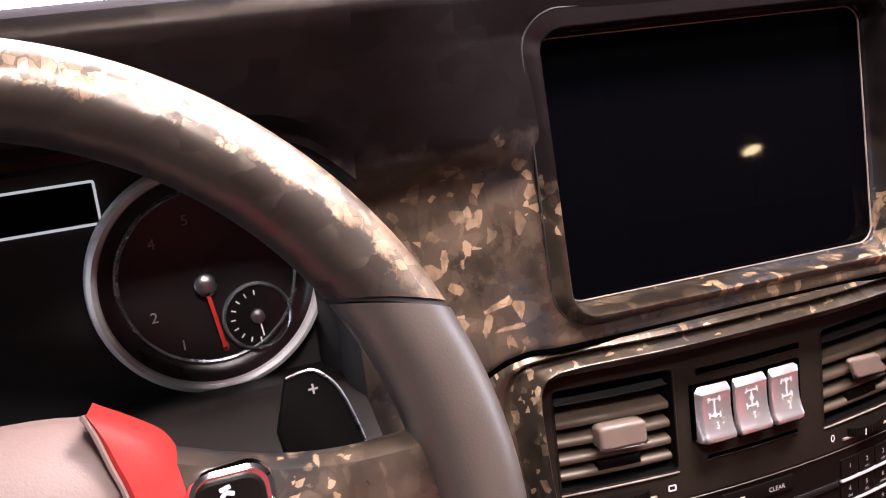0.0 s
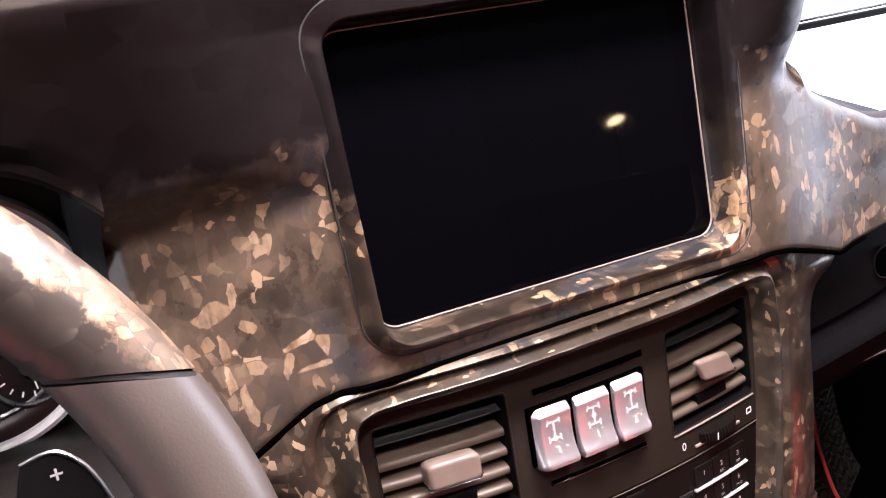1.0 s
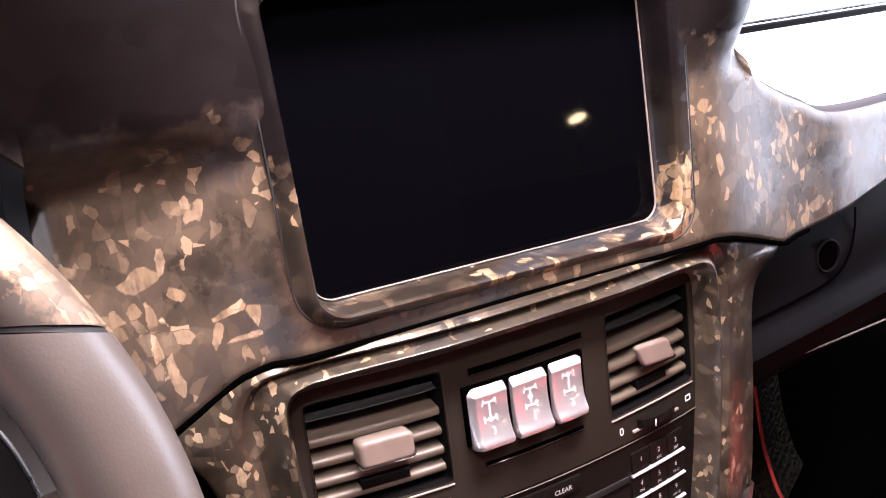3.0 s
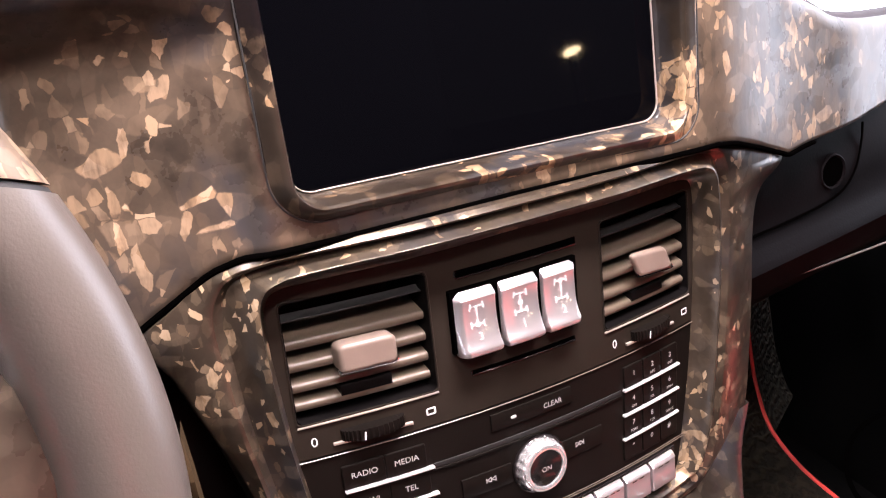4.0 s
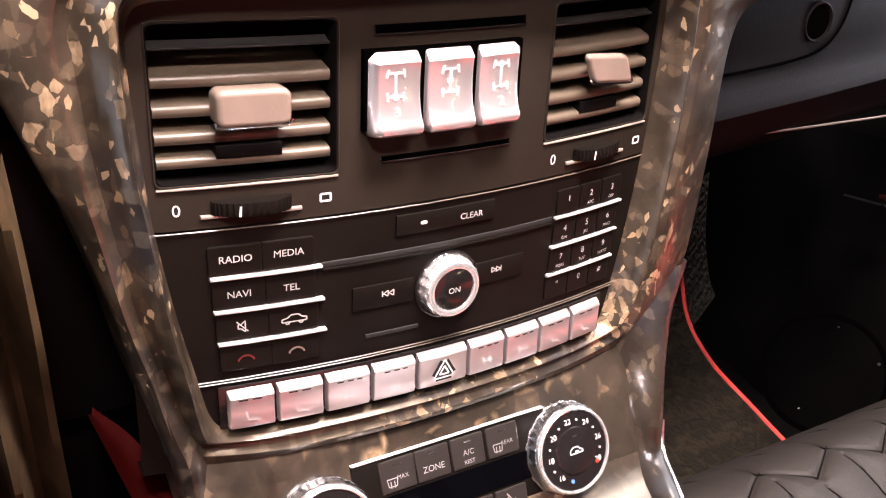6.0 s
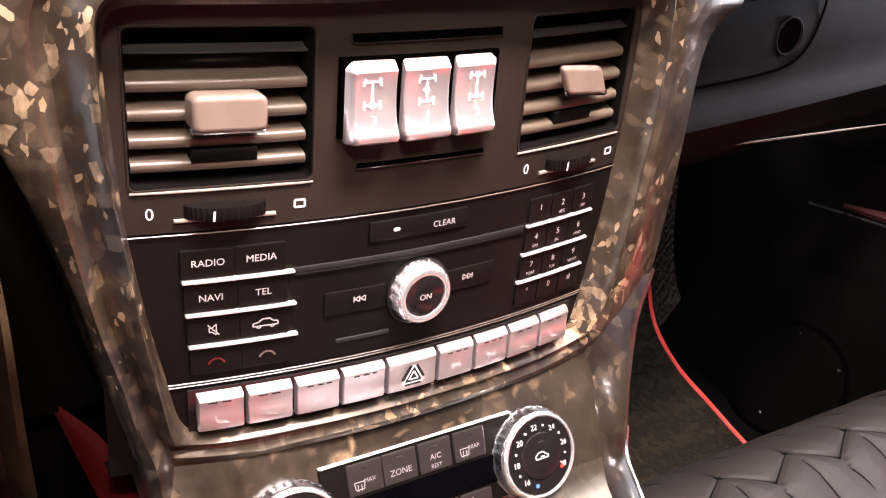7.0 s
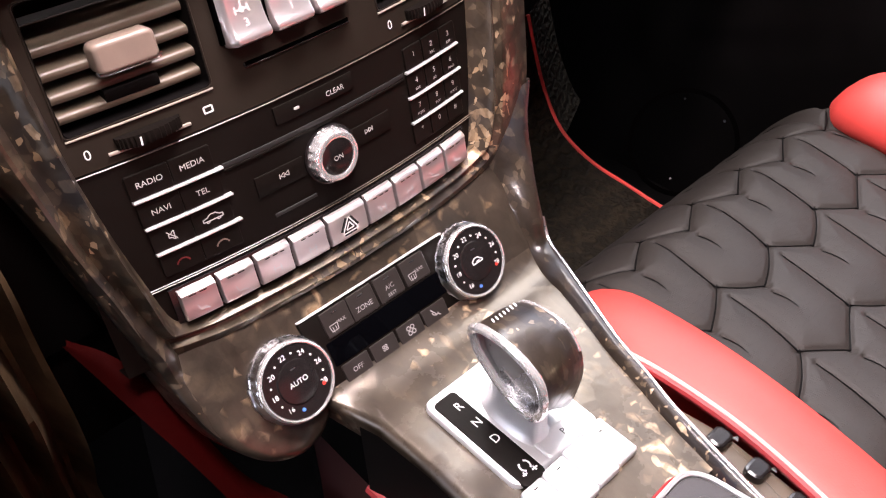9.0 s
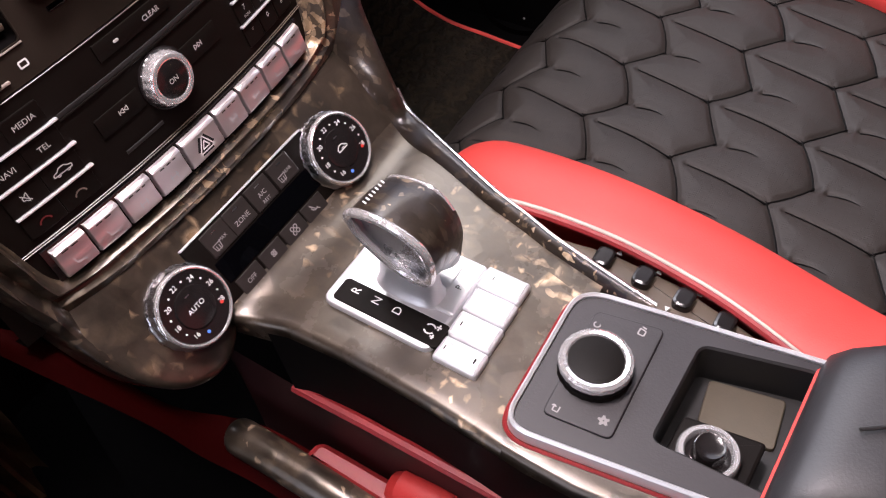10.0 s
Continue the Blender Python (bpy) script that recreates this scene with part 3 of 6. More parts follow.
part("joint", tube([(x, fascia_y(x, line_table(SEAM, x) + 0.002) + 0.0004, line_table(SEAM, x) - 0.0004) for x in np.concatenate([np.linspace(-0.2255, -0.12, 24), np.linspace(-0.11, 0.15, 20), np.linspace(0.155, 0.26, 24)])], 0.0016, 8), VOID, dash, "black joint along the lower edge")
part("dash_top", top, DASH_TOP, dash, "matt dark top of the dashboard")


def hood_mesh():
    """The visor over the instruments, its underside hollow."""
    cols = []
    for i in range(41):
        x = -0.62 + 0.3945 * i / 40
        t = min((x + 0.62) / 0.3945, 1)
        lip = 0.240 - 0.028 * max(0, 1 - abs(x + 0.2255) / 0.05) ** 2
        zt = line_table(TOP, x)
        y0 = fascia_y(-0.2255, 0.226)
        col = [(x, 0.125, lip + 0.012), (x, 0.06, lip + 0.004), (x, y0 + 0.006, lip), (x, y0 + 0.001, lip + 0.003), (x, y0, lip + 0.008)]
        r = 0.015
        for j in range(1, 9):
            zz = lip + 0.008 + (zt - r - lip - 0.008) * j / 8
            col.append((x, fascia_y(-0.2255, max(zz, 0.226)), zz))
        y0 = col[-1][1]
        for a in range(1, 9):
            q = math.pi / 2 * a / 8
            col.append((x, y0 + r * (1 - math.cos(q)), zt - r + r * math.sin(q)))
        for k in range(1, 7):
            col.append((x, y0 + r + 0.07 * k, zt - (0.006 + 0.034 * min(max((x - 0.20) / 0.06, 0), 1)) * k))
        cols.append(col)
    return grid([c[:17] for c in cols]), grid([c[16:] for c in cols])


front, top = hood_mesh()
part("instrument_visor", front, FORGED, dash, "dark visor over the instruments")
part("visor_top", top, DASH_TOP, dash, "matt dark top of the visor")
side = [[(-0.2255 - 0.004 * min(k, 2), fascia_y(-0.2255, z) + 0.006 * k, z) for k in range(16)] for z in np.linspace(0.04, 0.232, 12)]
part("recess_wall", grid(side), DARK, dash, "black wall of the instrument recess")
sill = [[(x, y, line_table([(-0.06, 0.02), (0.02, 0.075), (0.06, 0.098), (0.13, 0.086)], y) - 0.10 * max(0, (-0.34 - x)) * (1 if y < 0.1 else 0)) for y in np.linspace(-0.055, 0.135, 20)] for x in np.linspace(-0.62, -0.226, 20)]
part("column_cover", grid(sill), COVER, dash, "dark moulded cover below the dials")

# ---- screen and its frame ----
screen = thing("display_screen", (-0.0015, 0.012, 0.12), "large dark glossy display screen, switched off, in a forged frame", "screen")


def frame_ring(cx, cz, rings, F, n=8):
    """A moulded frame: rings of (width, height, corner, w)."""
    return grid([[F(u, v, w) for u, v in rr(cx, cz, a, b, r, n)] for a, b, r, w in rings], close_v=True)


def S(u, v, w):
    x, z = slant(u, v)
    return (x, 0.0142 - w, z)


GW, GH, GX, GZ = 0.2174, 0.1469, -0.0042, 0.1948
part("glass", block(GX, GZ, GW, GH, 0.0105, S, -0.004, 0.0, 0.0006, n=8), GLASS, screen, "black glossy glass", 0)
part("bezel_line", frame_ring(GX, GZ, [(GW - 0.0004, GH - 0.0004, 0.0105, -0.002), (GW - 0.0004, GH - 0.0004, 0.0105, 0.0006), (GW + 0.0006, GH + 0.0004, 0.0108, 0.0008), (GW + 0.0011, GH + 0.0011, 0.0113, 0.0006), (GW + 0.0011, GH + 0.0011, 0.0113, -0.002)], S), LINE, screen, "thin bright edge round the glass")


def frame_rings(profile, n=12):
    """Rings from the glass out to the fascia; each follows the fascia's own depth."""
    inner, outer = rr(GX, GZ, GW + 0.002, GH + 0.002, 0.0115, n), rr(-0.0035, 0.1970, 0.2460, 0.1720, 0.022, n)
    rings = []
    for f, sink, lift in profile:
        ring = []
        for (a, b), (c, d) in zip(inner, outer):
            x, z = slant(a + (c - a) * f, b + (d - b) * f)
            xo, zo = slant(c, d)
            base = fascia_y(xo, max(zo, 0.106), True)
            top = min(max((zo - 0.235) / 0.04, 0), 1)
            side = min(max((xo - 0.07) / 0.045, 0), 1)
            crest = min(base, 0.004) - 0.0065 + max(0.0062 * top, 0.0048 * side)
            y = sink * 0.0138 + (1 - sink) * (crest + (base - crest) * lift)
            ring.append((x, y, z))
        rings.append(ring)
    return rings


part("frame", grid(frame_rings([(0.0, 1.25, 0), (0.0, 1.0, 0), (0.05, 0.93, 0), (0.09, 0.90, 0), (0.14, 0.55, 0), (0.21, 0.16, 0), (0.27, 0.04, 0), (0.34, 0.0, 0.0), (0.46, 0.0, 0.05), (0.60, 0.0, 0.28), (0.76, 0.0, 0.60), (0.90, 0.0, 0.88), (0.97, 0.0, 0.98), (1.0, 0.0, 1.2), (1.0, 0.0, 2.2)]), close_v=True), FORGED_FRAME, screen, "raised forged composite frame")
part("frame_gap", grid([[(x - s * (x + 0.0035) * 0.007, y - h, z - s * (z - 0.197) * 0.008) for x, y, z in frame_rings([(1.0, 0.0, 1.0)])[0]] for s, h in ((0.0, 0.0001), (-0.3, 0.0004), (-1.0, 0.0002))], close_v=True), DARK, screen, "thin dark joint")

# ---- centre panel with its trim ----
surround = thing("console_trim", (0, 0.02, -0.11), "forged composite trim round the centre panel, copper flakes in lacquer", "trim")
# stations round the trim: inner edge, inner ridge, outer ridge, outer edge (x, z each), then the heights of the three, and how low the foot bead lies
LEFT_LEG = [
    (0.000, -0.1085, 0.000, -0.1120, 0.000, -0.1180, 0.000, -0.1225, 0, 0, 0, 1.0),
    (-0.028, -0.1085, -0.028, -0.1120, -0.028, -0.1180, -0.028, -0.1225, 0, 0, 0, 1.0),
    (-0.056, -0.1085, -0.056, -0.1120, -0.056, -0.1180, -0.056, -0.1225, 0, 0, 0, 1.0),
    (-0.085, -0.1085, -0.086, -0.1120, -0.087, -0.1180, -0.088, -0.1225, 0, 0, 0, 1.0),
    (-0.1040, -0.1065, -0.1105, -0.1085, -0.1200, -0.1130, -0.1260, -0.1200, 0.010, 0.009, 0.004, 0.6),
    (-0.1115, -0.0980, -0.1180, -0.1000, -0.1295, -0.1020, -0.1335, -0.1040, 0.015, 0.012, 0.005, 0.15),
    (-0.1165, -0.0750, -0.1236, -0.0727, -0.1365, -0.0710, -0.1410, -0.0730, 0.018, 0.013, 0.006, 0),
    (-0.1225, -0.0450, -0.1288, -0.0430, -0.1436, -0.0430, -0.1470, -0.0420, 0.018, 0.013, 0.006, 0),
    (-0.1285, -0.0050, -0.1337, -0.0050, -0.1505, -0.0050, -0.1570, -0.0050, 0.018, 0.013, 0.007, 0),
    (-0.1305, 0.0210, -0.1368, 0.0210, -0.1550, 0.0210, -0.1660, 0.0190, 0.018, 0.013, 0.008, 0),
    (-0.1325, 0.0500, -0.1385, 0.0500, -0.1580, 0.0500, -0.1765, 0.0480, 0.018, 0.013, 0.008, 0),
    (-0.1325, 0.0690, -0.1390, 0.0720, -0.1600, 0.0740, -0.1890, 0.0715, 0.0175, 0.013, 0.009, 0),
    (-0.1300, 0.0780, -0.1368, 0.0835, -0.1560, 0.0885, -0.1760, 0.0830, 0.017, 0.013, 0.010, 0),
    (-0.1240, 0.0815, -0.1295, 0.0895, -0.1460, 0.0965, -0.1530, 0.0985, 0.0165, 0.0125, 0.010, 0),
    (-0.1080, 0.0825, -0.1100, 0.0918, -0.1180, 0.0995, -0.1200, 0.1022, 0.016, 0.0118, 0.009, 0),
    (-0.0500, 0.0830, -0.0500, 0.0925, -0.0500, 0.1000, -0.0500, 0.1028, 0.016, 0.0115, 0.009, 0),
]
RIGHT_LEG = [
    (0.0500, 0.0830, 0.0500, 0.0925, 0.0500, 0.1000, 0.0500, 0.1026, 0.016, 0.0115, 0.009, 0),
    (0.1080, 0.0825, 0.1100, 0.0918, 0.1180, 0.0995, 0.1200, 0.1015, 0.016, 0.0118, 0.009, 0),
    (0.1240, 0.0810, 0.1295, 0.0892, 0.1460, 0.0960, 0.1550, 0.0975, 0.0165, 0.0125, 0.010, 0),
    (0.1300, 0.0770, 0.1362, 0.0825, 0.1545, 0.0870, 0.1830, 0.0880, 0.017, 0.013, 0.012, 0),
    (0.1320, 0.0680, 0.1375, 0.0715, 0.1570, 0.0740, 0.2255, 0.0720, 0.0175, 0.013, 0.0137, 0),
    (0.1320, 0.0580, 0.1378, 0.0600, 0.1575, 0.0600, 0.2030, 0.0590, 0.018, 0.013, 0.009, 0),
    (0.1320, 0.0440, 0.1380, 0.0450, 0.1575, 0.0450, 0.1940, 0.0430, 0.018, 0.013, 0.008, 0),
    (0.1305, 0.0200, 0.1370, 0.0200, 0.1560, 0.0200, 0.1915, 0.0180, 0.018, 0.013, 0.008, 0),
    (0.1285, -0.0050, 0.1345, -0.0050, 0.1535, -0.0050, 0.1910, -0.0080, 0.018, 0.013, 0.008, 0),
    (0.1230, -0.0450, 0.1300, -0.0430, 0.1490, -0.0430, 0.1880, -0.0470, 0.018, 0.013, 0.008, 0),
    (0.1170, -0.0750, 0.1245, -0.0727, 0.1440, -0.0730, 0.1800, -0.0830, 0.018, 0.013, 0.009, 0),
    (0.1115, -0.0980, 0.1185, -0.0990, 0.1370, -0.1000, 0.1650, -0.1060, 0.015, 0.012, 0.008, 0.15),
    (0.1040, -0.1065, 0.1105, -0.1085, 0.1220, -0.1140, 0.1340, -0.1210, 0.010, 0.009, 0.004, 0.6),
    (0.085, -0.1085, 0.086, -0.1120, 0.087, -0.1180, 0.088, -0.1225, 0, 0, 0, 1.0),
    (0.056, -0.1085, 0.056, -0.1120, 0.056, -0.1180, 0.056, -0.1225, 0, 0, 0, 1.0),
    (0.028, -0.1085, 0.028, -0.1120, 0.028, -0.1180, 0.028, -0.1225, 0, 0, 0, 1.0),
]


def trim_mesh():
    """Two rounded ridges with a shallow hollow between, sinking to a double bead under the keys."""
    low = (-0.002, 0.001, 0.0030, 0.0052, 0.0060, 0.0058, 0.0050, 0.0042, 0.0048, 0.0062, 0.0070, 0.0068, 0.0055, 0.0020, -0.010)
    stations = []
    for ix, iz, ax, az, bx, bz, ox, oz, wa, wb, wo, foot in LEFT_LEG + RIGHT_LEG:
        I, A, B, O = Vector((ix, iz)), Vector((ax, az)), Vector((bx, bz)), Vector((ox, oz))
        hollow = 0.46 * min(wa, wb) + 0.08 * wb
        row = [(I, -0.004), (I, 0.0005), (I.lerp(A, 0.35), 0.20 * wa), (I.lerp(A, 0.65), 0.60 * wa), (I.lerp(A, 0.86), 0.91 * wa), (A, wa),
               (A.lerp(B, 0.10), 0.95 * wa), (A.lerp(B, 0.30), 0.28 * wa + 0.72 * hollow), (A.lerp(B, 0.62), hollow), (A.lerp(B, 0.88), 0.10 * hollow + 0.90 * wb),
               (B, wb), (B.lerp(O, 0.35), 0.70 * wb + 0.30 * wo), (B.lerp(O, 0.88), wo + 0.0008), (O, wo - 0.002), (O, -0.034)]
        stations.append([Vector((p.x, 0.843 * p.x * p.x - (w * (1 - foot) + l * foot), p.y)) for (p, w), l in zip(row, low)])
    closed = [stations[-2], stations[-1]] + stations + [stations[0], stations[1]]
    cols = [spline([st[j] for st in closed], 6)[12:-12] for j in range(15)]
    return grid([[tuple(c[i]) for c in cols] for i in range(len(cols[0]) - 1)], close_u=True)


part("surround", trim_mesh(), FORGED_TRIM, surround)

panel = thing("centre_panel", (0, 0.02, -0.11), "black soft plastic centre panel with air vents and switches", "control panel")
VENTS = ((-0.1262, -0.0535), (0.0535, 0.1262))


def panel_grid(z0, z1, holes, lines, w=0.0):
    """The bowed plate with real openings."""
    xs = sorted(set([round(x, 5) for x in np.linspace(-0.141, 0.141, 41)] + [x for h in holes for x in h[:2]]))
    zs = sorted(set([z0, z1] + lines + [z for h in holes for z in h[2:]]))
    bm = bmesh.new()
    vs = {}

    def vert(x, z, d):
        key = (x, z, d)
        if key not in vs:
            vs[key] = bm.verts.new(PF(x, z, w - d))
        return vs[key]

    for x0, x1 in zip(xs, xs[1:]):
        for a, b in zip(zs, zs[1:]):
            mx, mz = (x0 + x1) / 2, (a + b) / 2
            if any(h[0] < mx < h[1] and h[2] < mz < h[3] for h in holes):
                continue
            bm.faces.new((vert(x0, a, 0), vert(x1, a, 0), vert(x1, b, 0), vert(x0, b, 0)))
    for z, flip in ((z0, 1), (z1, 0)):
        for x0, x1 in zip(xs, xs[1:]):
            bm.faces.new((vert(x0, z, 0), vert(x1, z, 0), vert(x1, z, 0.012), vert(x0, z, 0.012)))
    return bm


VZ0, VZ1 = 0.0105, 0.0745
part("vent_plate", panel_grid(-0.0085, 0.090, [(a, b, VZ0, VZ1) for a, b in VENTS], []), PANEL, panel)
part("radio_plate", panel_grid(-0.125, -0.0102, [], []), BLACK, panel)
for z in (-0.0095, -0.0808, -0.0822):
    bm = bmesh.new()
    rows = [[PF(x, z - 0.00035, 0.0006), PF(x, z, 0.0010), PF(x, z + 0.00035, 0.0006)] for x in np.linspace(-0.134, 0.134, 25)]
    part("seam_line", grid(rows, bm), SLAT, panel, "thin pale seam line")


def vent(x0, x1, name_label):
    v = thing("air_vent", (x0, 0.02, VZ0), name_label, "air vent", "centre air vents")
    cx, w, h = (x0 + x1) / 2, x1 - x0, VZ1 - VZ0
    cz = (VZ0 + VZ1) / 2
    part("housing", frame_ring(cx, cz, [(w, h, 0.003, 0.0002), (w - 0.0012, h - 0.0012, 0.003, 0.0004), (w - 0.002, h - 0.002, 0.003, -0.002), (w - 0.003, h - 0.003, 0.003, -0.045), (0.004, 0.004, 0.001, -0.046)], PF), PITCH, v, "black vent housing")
    for z, tall in ((0.0640, 0.0014), (0.0511, 0.0050), (0.0395, 0.0050), (0.0285, 0.0050), (0.0185, 0.0048)):
        sl = bmesh.new()
        deep = -0.026 if tall > 0.002 else -0.008
        prof = [(-0.0052, -0.50 * tall), (-0.0038, -0.44 * tall), (-0.0030, -0.20 * tall), (-0.0028, 0.10 * tall), (-0.0031, 0.32 * tall), (-0.0038, 0.45 * tall), (-0.0052, 0.52 * tall), (deep, tall / 2 + 0.21 * (-deep)), (deep, tall / 2 + 0.15 * (-deep)), (-0.0068, -0.46 * tall)]
        rows = []
        for i in range(13):
            u = x0 + 0.0018 + (w - 0.0036) * i / 12
            rows.append([PF(u, z + dv, dw) for dw, dv in prof])
        grid(rows, sl, close_v=True)
        sl.faces.new(sl.verts[:10])
        sl.faces.new(sl.verts[-10:][::-1])
        part("slat", sl, SLAT if tall > 0.002 else DARK, v)
    off = 0.001
    lean = 0.0 if cx < 0 else -0.45

    def TF(u, q, w):
        return PF(u + lean * (q - 0.0418), q - (0.10 * (u - cx) if lean else 0), w)

    tab = part("slider_tab", prism(rr(cx + off, 0.0418, 0.029, 0.0148, 0.0034, 6), TF, -0.003 + 0.004 * (cx > 0), 0.0062 - 0.0020 * (cx > 0), 0.0022, 5), TAB, v, "taupe slider tab")
    part("tab_edge", tube([TF(u, 0.0343 + dz, 0.0042 - 0.0014 * (cx > 0)) for u, dz in ((cx + off - 0.0150, 0.0022), (cx + off - 0.0144, 0.0004), (cx + off - 0.013, 0), (cx + off, 0), (cx + off + 0.013, 0), (cx + off + 0.0144, 0.0004), (cx + off + 0.0150, 0.0022))], 0.0007, 6), CHROME, tab, "bright lower edge")
    part("slider_foot", block(cx + off, 0.0225, 0.026, 0.006, 0.001, PF, -0.02, -0.0022, 0.001), PITCH, v)
    part("tab_border", tube([TF(u, q, 0.0052 - 0.0020 * (cx > 0)) for u, q in rr(cx + off, 0.0418, 0.0268, 0.0126, 0.0030, 5)], 0.0005, 6, closed=True), SLAT, tab, "brown groove round the face")
    part("lip", tube([PF(u, q, 0.0003) for u, q in rr(cx, cz, w + 0.0006, h + 0.0006, 0.003, 4)], 0.0005, 6, closed=True), PANEL, v, "rounded lip of the opening")
    part("sill_line", block(cx, 0.0092, w, 0.0010, 0.0006, PF, -0.001, 0.0010, 0.0004), LINE, v, "pale lower lip")
    wheel = bmesh.new()
    rows = []
    for k in range(0, 73):
        a = math.pi * k / 72
        rr_ = 0.0158 + (0.0005 if k % 4 < 2 else 0)
        u = cx + rr_ * math.cos(a)
        out = 0.0068 * math.sin(a) + (0.0005 if k % 4 < 2 else 0)
        rows.append([PF(u, -0.0028, -0.001), PF(u, -0.0024, out * 0.9), PF(u, 0.0, out), PF(u, 0.0032, out * 0.9), PF(u, 0.0037, -0.001)])
    grid(rows, wheel)
    tw = part("thumbwheel", wheel, BLACK, v, "ribbed black thumbwheel")
    part("mark", strokes([((-0.0070, -0.0018), (-0.0066, 0.0026))], 0.0009, PF, cx, 0, 0.0074), WHITE, tw)
    part("cradle", block(cx, -0.0033, 0.041, 0.0016, 0.0007, PF, -0.001, 0.0014, 0.0005), LINE, v)
    part("zero_mark", words("0", 0.0072, PF, cx - 0.0295, 0.0, 0.0005), WHITE, v)
    part("open_mark", strokes(chain([(-0.0022, -0.0016), (0.0022, -0.0016), (0.0022, 0.0016), (-0.0022, 0.0016), (-0.0022, -0.0016)]), 0.0009, PF, cx + 0.031, 0.0, 0.0005), WHITE, v)
    return v


vent(*VENTS[0], "black slatted air vent with a taupe tab, nearer the steering wheel")
vent(*VENTS[1], "black slatted air vent with a taupe tab, nearer the passenger")

# slots above and below the switches
for z, wide, tall in ((0.0690, 0.0740, 0.0036), (0.0140, 0.0660, 0.0022)):
    slot = part("slot", block(-0.0010, z, wide, tall, 0.0015, PF, -0.001, 0.0004, 0.0003), VOID, panel, "narrow dark slot")
    part("slot_lip", tube([PF(u, z - tall / 2 - 0.0003, 0.0006) for u in np.linspace(-0.001 - wide / 2, -0.001 + wide / 2, 13)], 0.0005, 6), PIANO, slot, "glossy lower lip")
    part("slot_end", tube([PF(-0.0010 - wide / 2, z - tall * 0.4, 0.0006), PF(-0.0014 - wide / 2, z, 0.0006), PF(-0.0010 - wide / 2, z + tall * 0.4, 0.0006)], 0.0005, 6), PIANO, slot, "glossy end")


# differential switches
def axle_sign(cu, cv, lit):
    """Two axles joined by a shaft, with wheels."""
    k = []
    for y, s in ((0.0055, 1), (-0.0042, 0.9)):
        k += [((-0.0036 * s, y), (0.0036 * s, y)), ((-0.0040 * s, y - 0.0018), (-0.0040 * s + 0.0006 * (y > 0), y + 0.0018)), ((0.0040 * s, y - 0.0018), (0.0040 * s - 0.0006 * (y > 0), y + 0.0018))]
    k += [((0, 0.0055), (0, -0.0042))]
    k += chain(arc(0, lit, 0.0012, 0, 360, 6))
    return k


switch_bank = thing("differential_switch", (0, 0, 0.026), "three silver differential lock switches with white axle signs", "switch")
SX = (-0.0435, -0.0178, 0.0078, 0.0335)
# side view of a rocker: height, how far it stands out, how much its sides draw in
ROCK = ((0.0254, 0.0010, 0.0012), (0.0256, 0.0062, 0.0008), (0.0262, 0.0090, 0.0004), (0.0274, 0.0104, 0.0001), (0.0290, 0.0108, 0.0), (0.0300, 0.0106, 0.0), (0.0312, 0.0098, 0.0), (0.0335, 0.0086, 0.0), (0.0370, 0.0074, 0.0), (0.0415, 0.0065, 0.0), (0.0470, 0.0061, 0.0), (0.0520, 0.0062, 0.0), (0.0552, 0.0065, 0.0), (0.0562, 0.0068, 0.0), (0.0570, 0.0063, 0.0), (0.0592, 0.0044, 0.0001), (0.0602, 0.0034, 0.0004), (0.0608, 0.0022, 0.0008), (0.0610, 0.0002, 0.0012))


def rock_face(u, v, w):
    """Lies on the hollow face of a rocker."""
    return PF(u, v, float(np.interp(v, [r[0] for r in ROCK], [r[1] for r in ROCK])) + w)


for i, digit in enumerate("312"):
    x0, x1 = SX[i] + 0.0016, SX[i + 1] - 0.0016
    # the outer switches have a broad chamfer on their outer side
    left, right = (0.0032 if i == 0 else 0.0009), (0.0032 if i == 2 else 0.0009)
    rows = []
    for v, w, k in ROCK:
        rows.append([PF(x0 + k, v, min(w, 0.001)), PF(x0 + k, v, w * 0.52 if i == 0 else w - 0.0012), PF(x0 + k + 0.35 * left, v, w - (0.0019 if i == 0 else 0.0004)), PF(x0 + k + 0.9 * left, v, w - 0.0002), PF(x0 + k + 1.3 * left, v, w), PF((x0 + x1) / 2, v, w), PF(x1 - k - 1.3 * right, v, w), PF(x1 - k - 0.9 * right, v, w - 0.0002), PF(x1 - k - 0.35 * right, v, w - (0.0019 if i == 2 else 0.0004)), PF(x1 - k, v, w * 0.52 if i == 2 else w - 0.0012), PF(x1 - k, v, min(w, 0.001))])
    rocker = part("rocker", grid(rows), SILVER, switch_bank, "silver rocker reading " + digit)
    cu = (x0 + x1) / 2
    part("axle_sign", strokes(axle_sign(cu, 0, (0.0055, 0.0006, -0.0042)[2 - i]), 0.0009, rock_face, cu - 0.0006, 0.0467, 0.0004), SIGN, rocker)
    part("digit", words(digit, 0.0054, rock_face, cu, 0.0362, 0.0006), SIGN, rocker)
part("bank_base", block(-0.005, 0.0445, 0.0770, 0.0340, 0.002, PF, -0.001, 0.0030, 0.0008), VOID, switch_bank, "black base")

# ---- radio unit ----
radio = thing("radio_unit", (0, 0.01, -0.08), "black radio control unit with keypad and chrome volume knob", "radio")


def key(name, cu, cv, w, h, parent, proud=0.0013, r=0.0012):
    return part(name, block(cu, cv, w, h, r, PF, -0.001, proud, 0.0005), BLACK, parent)


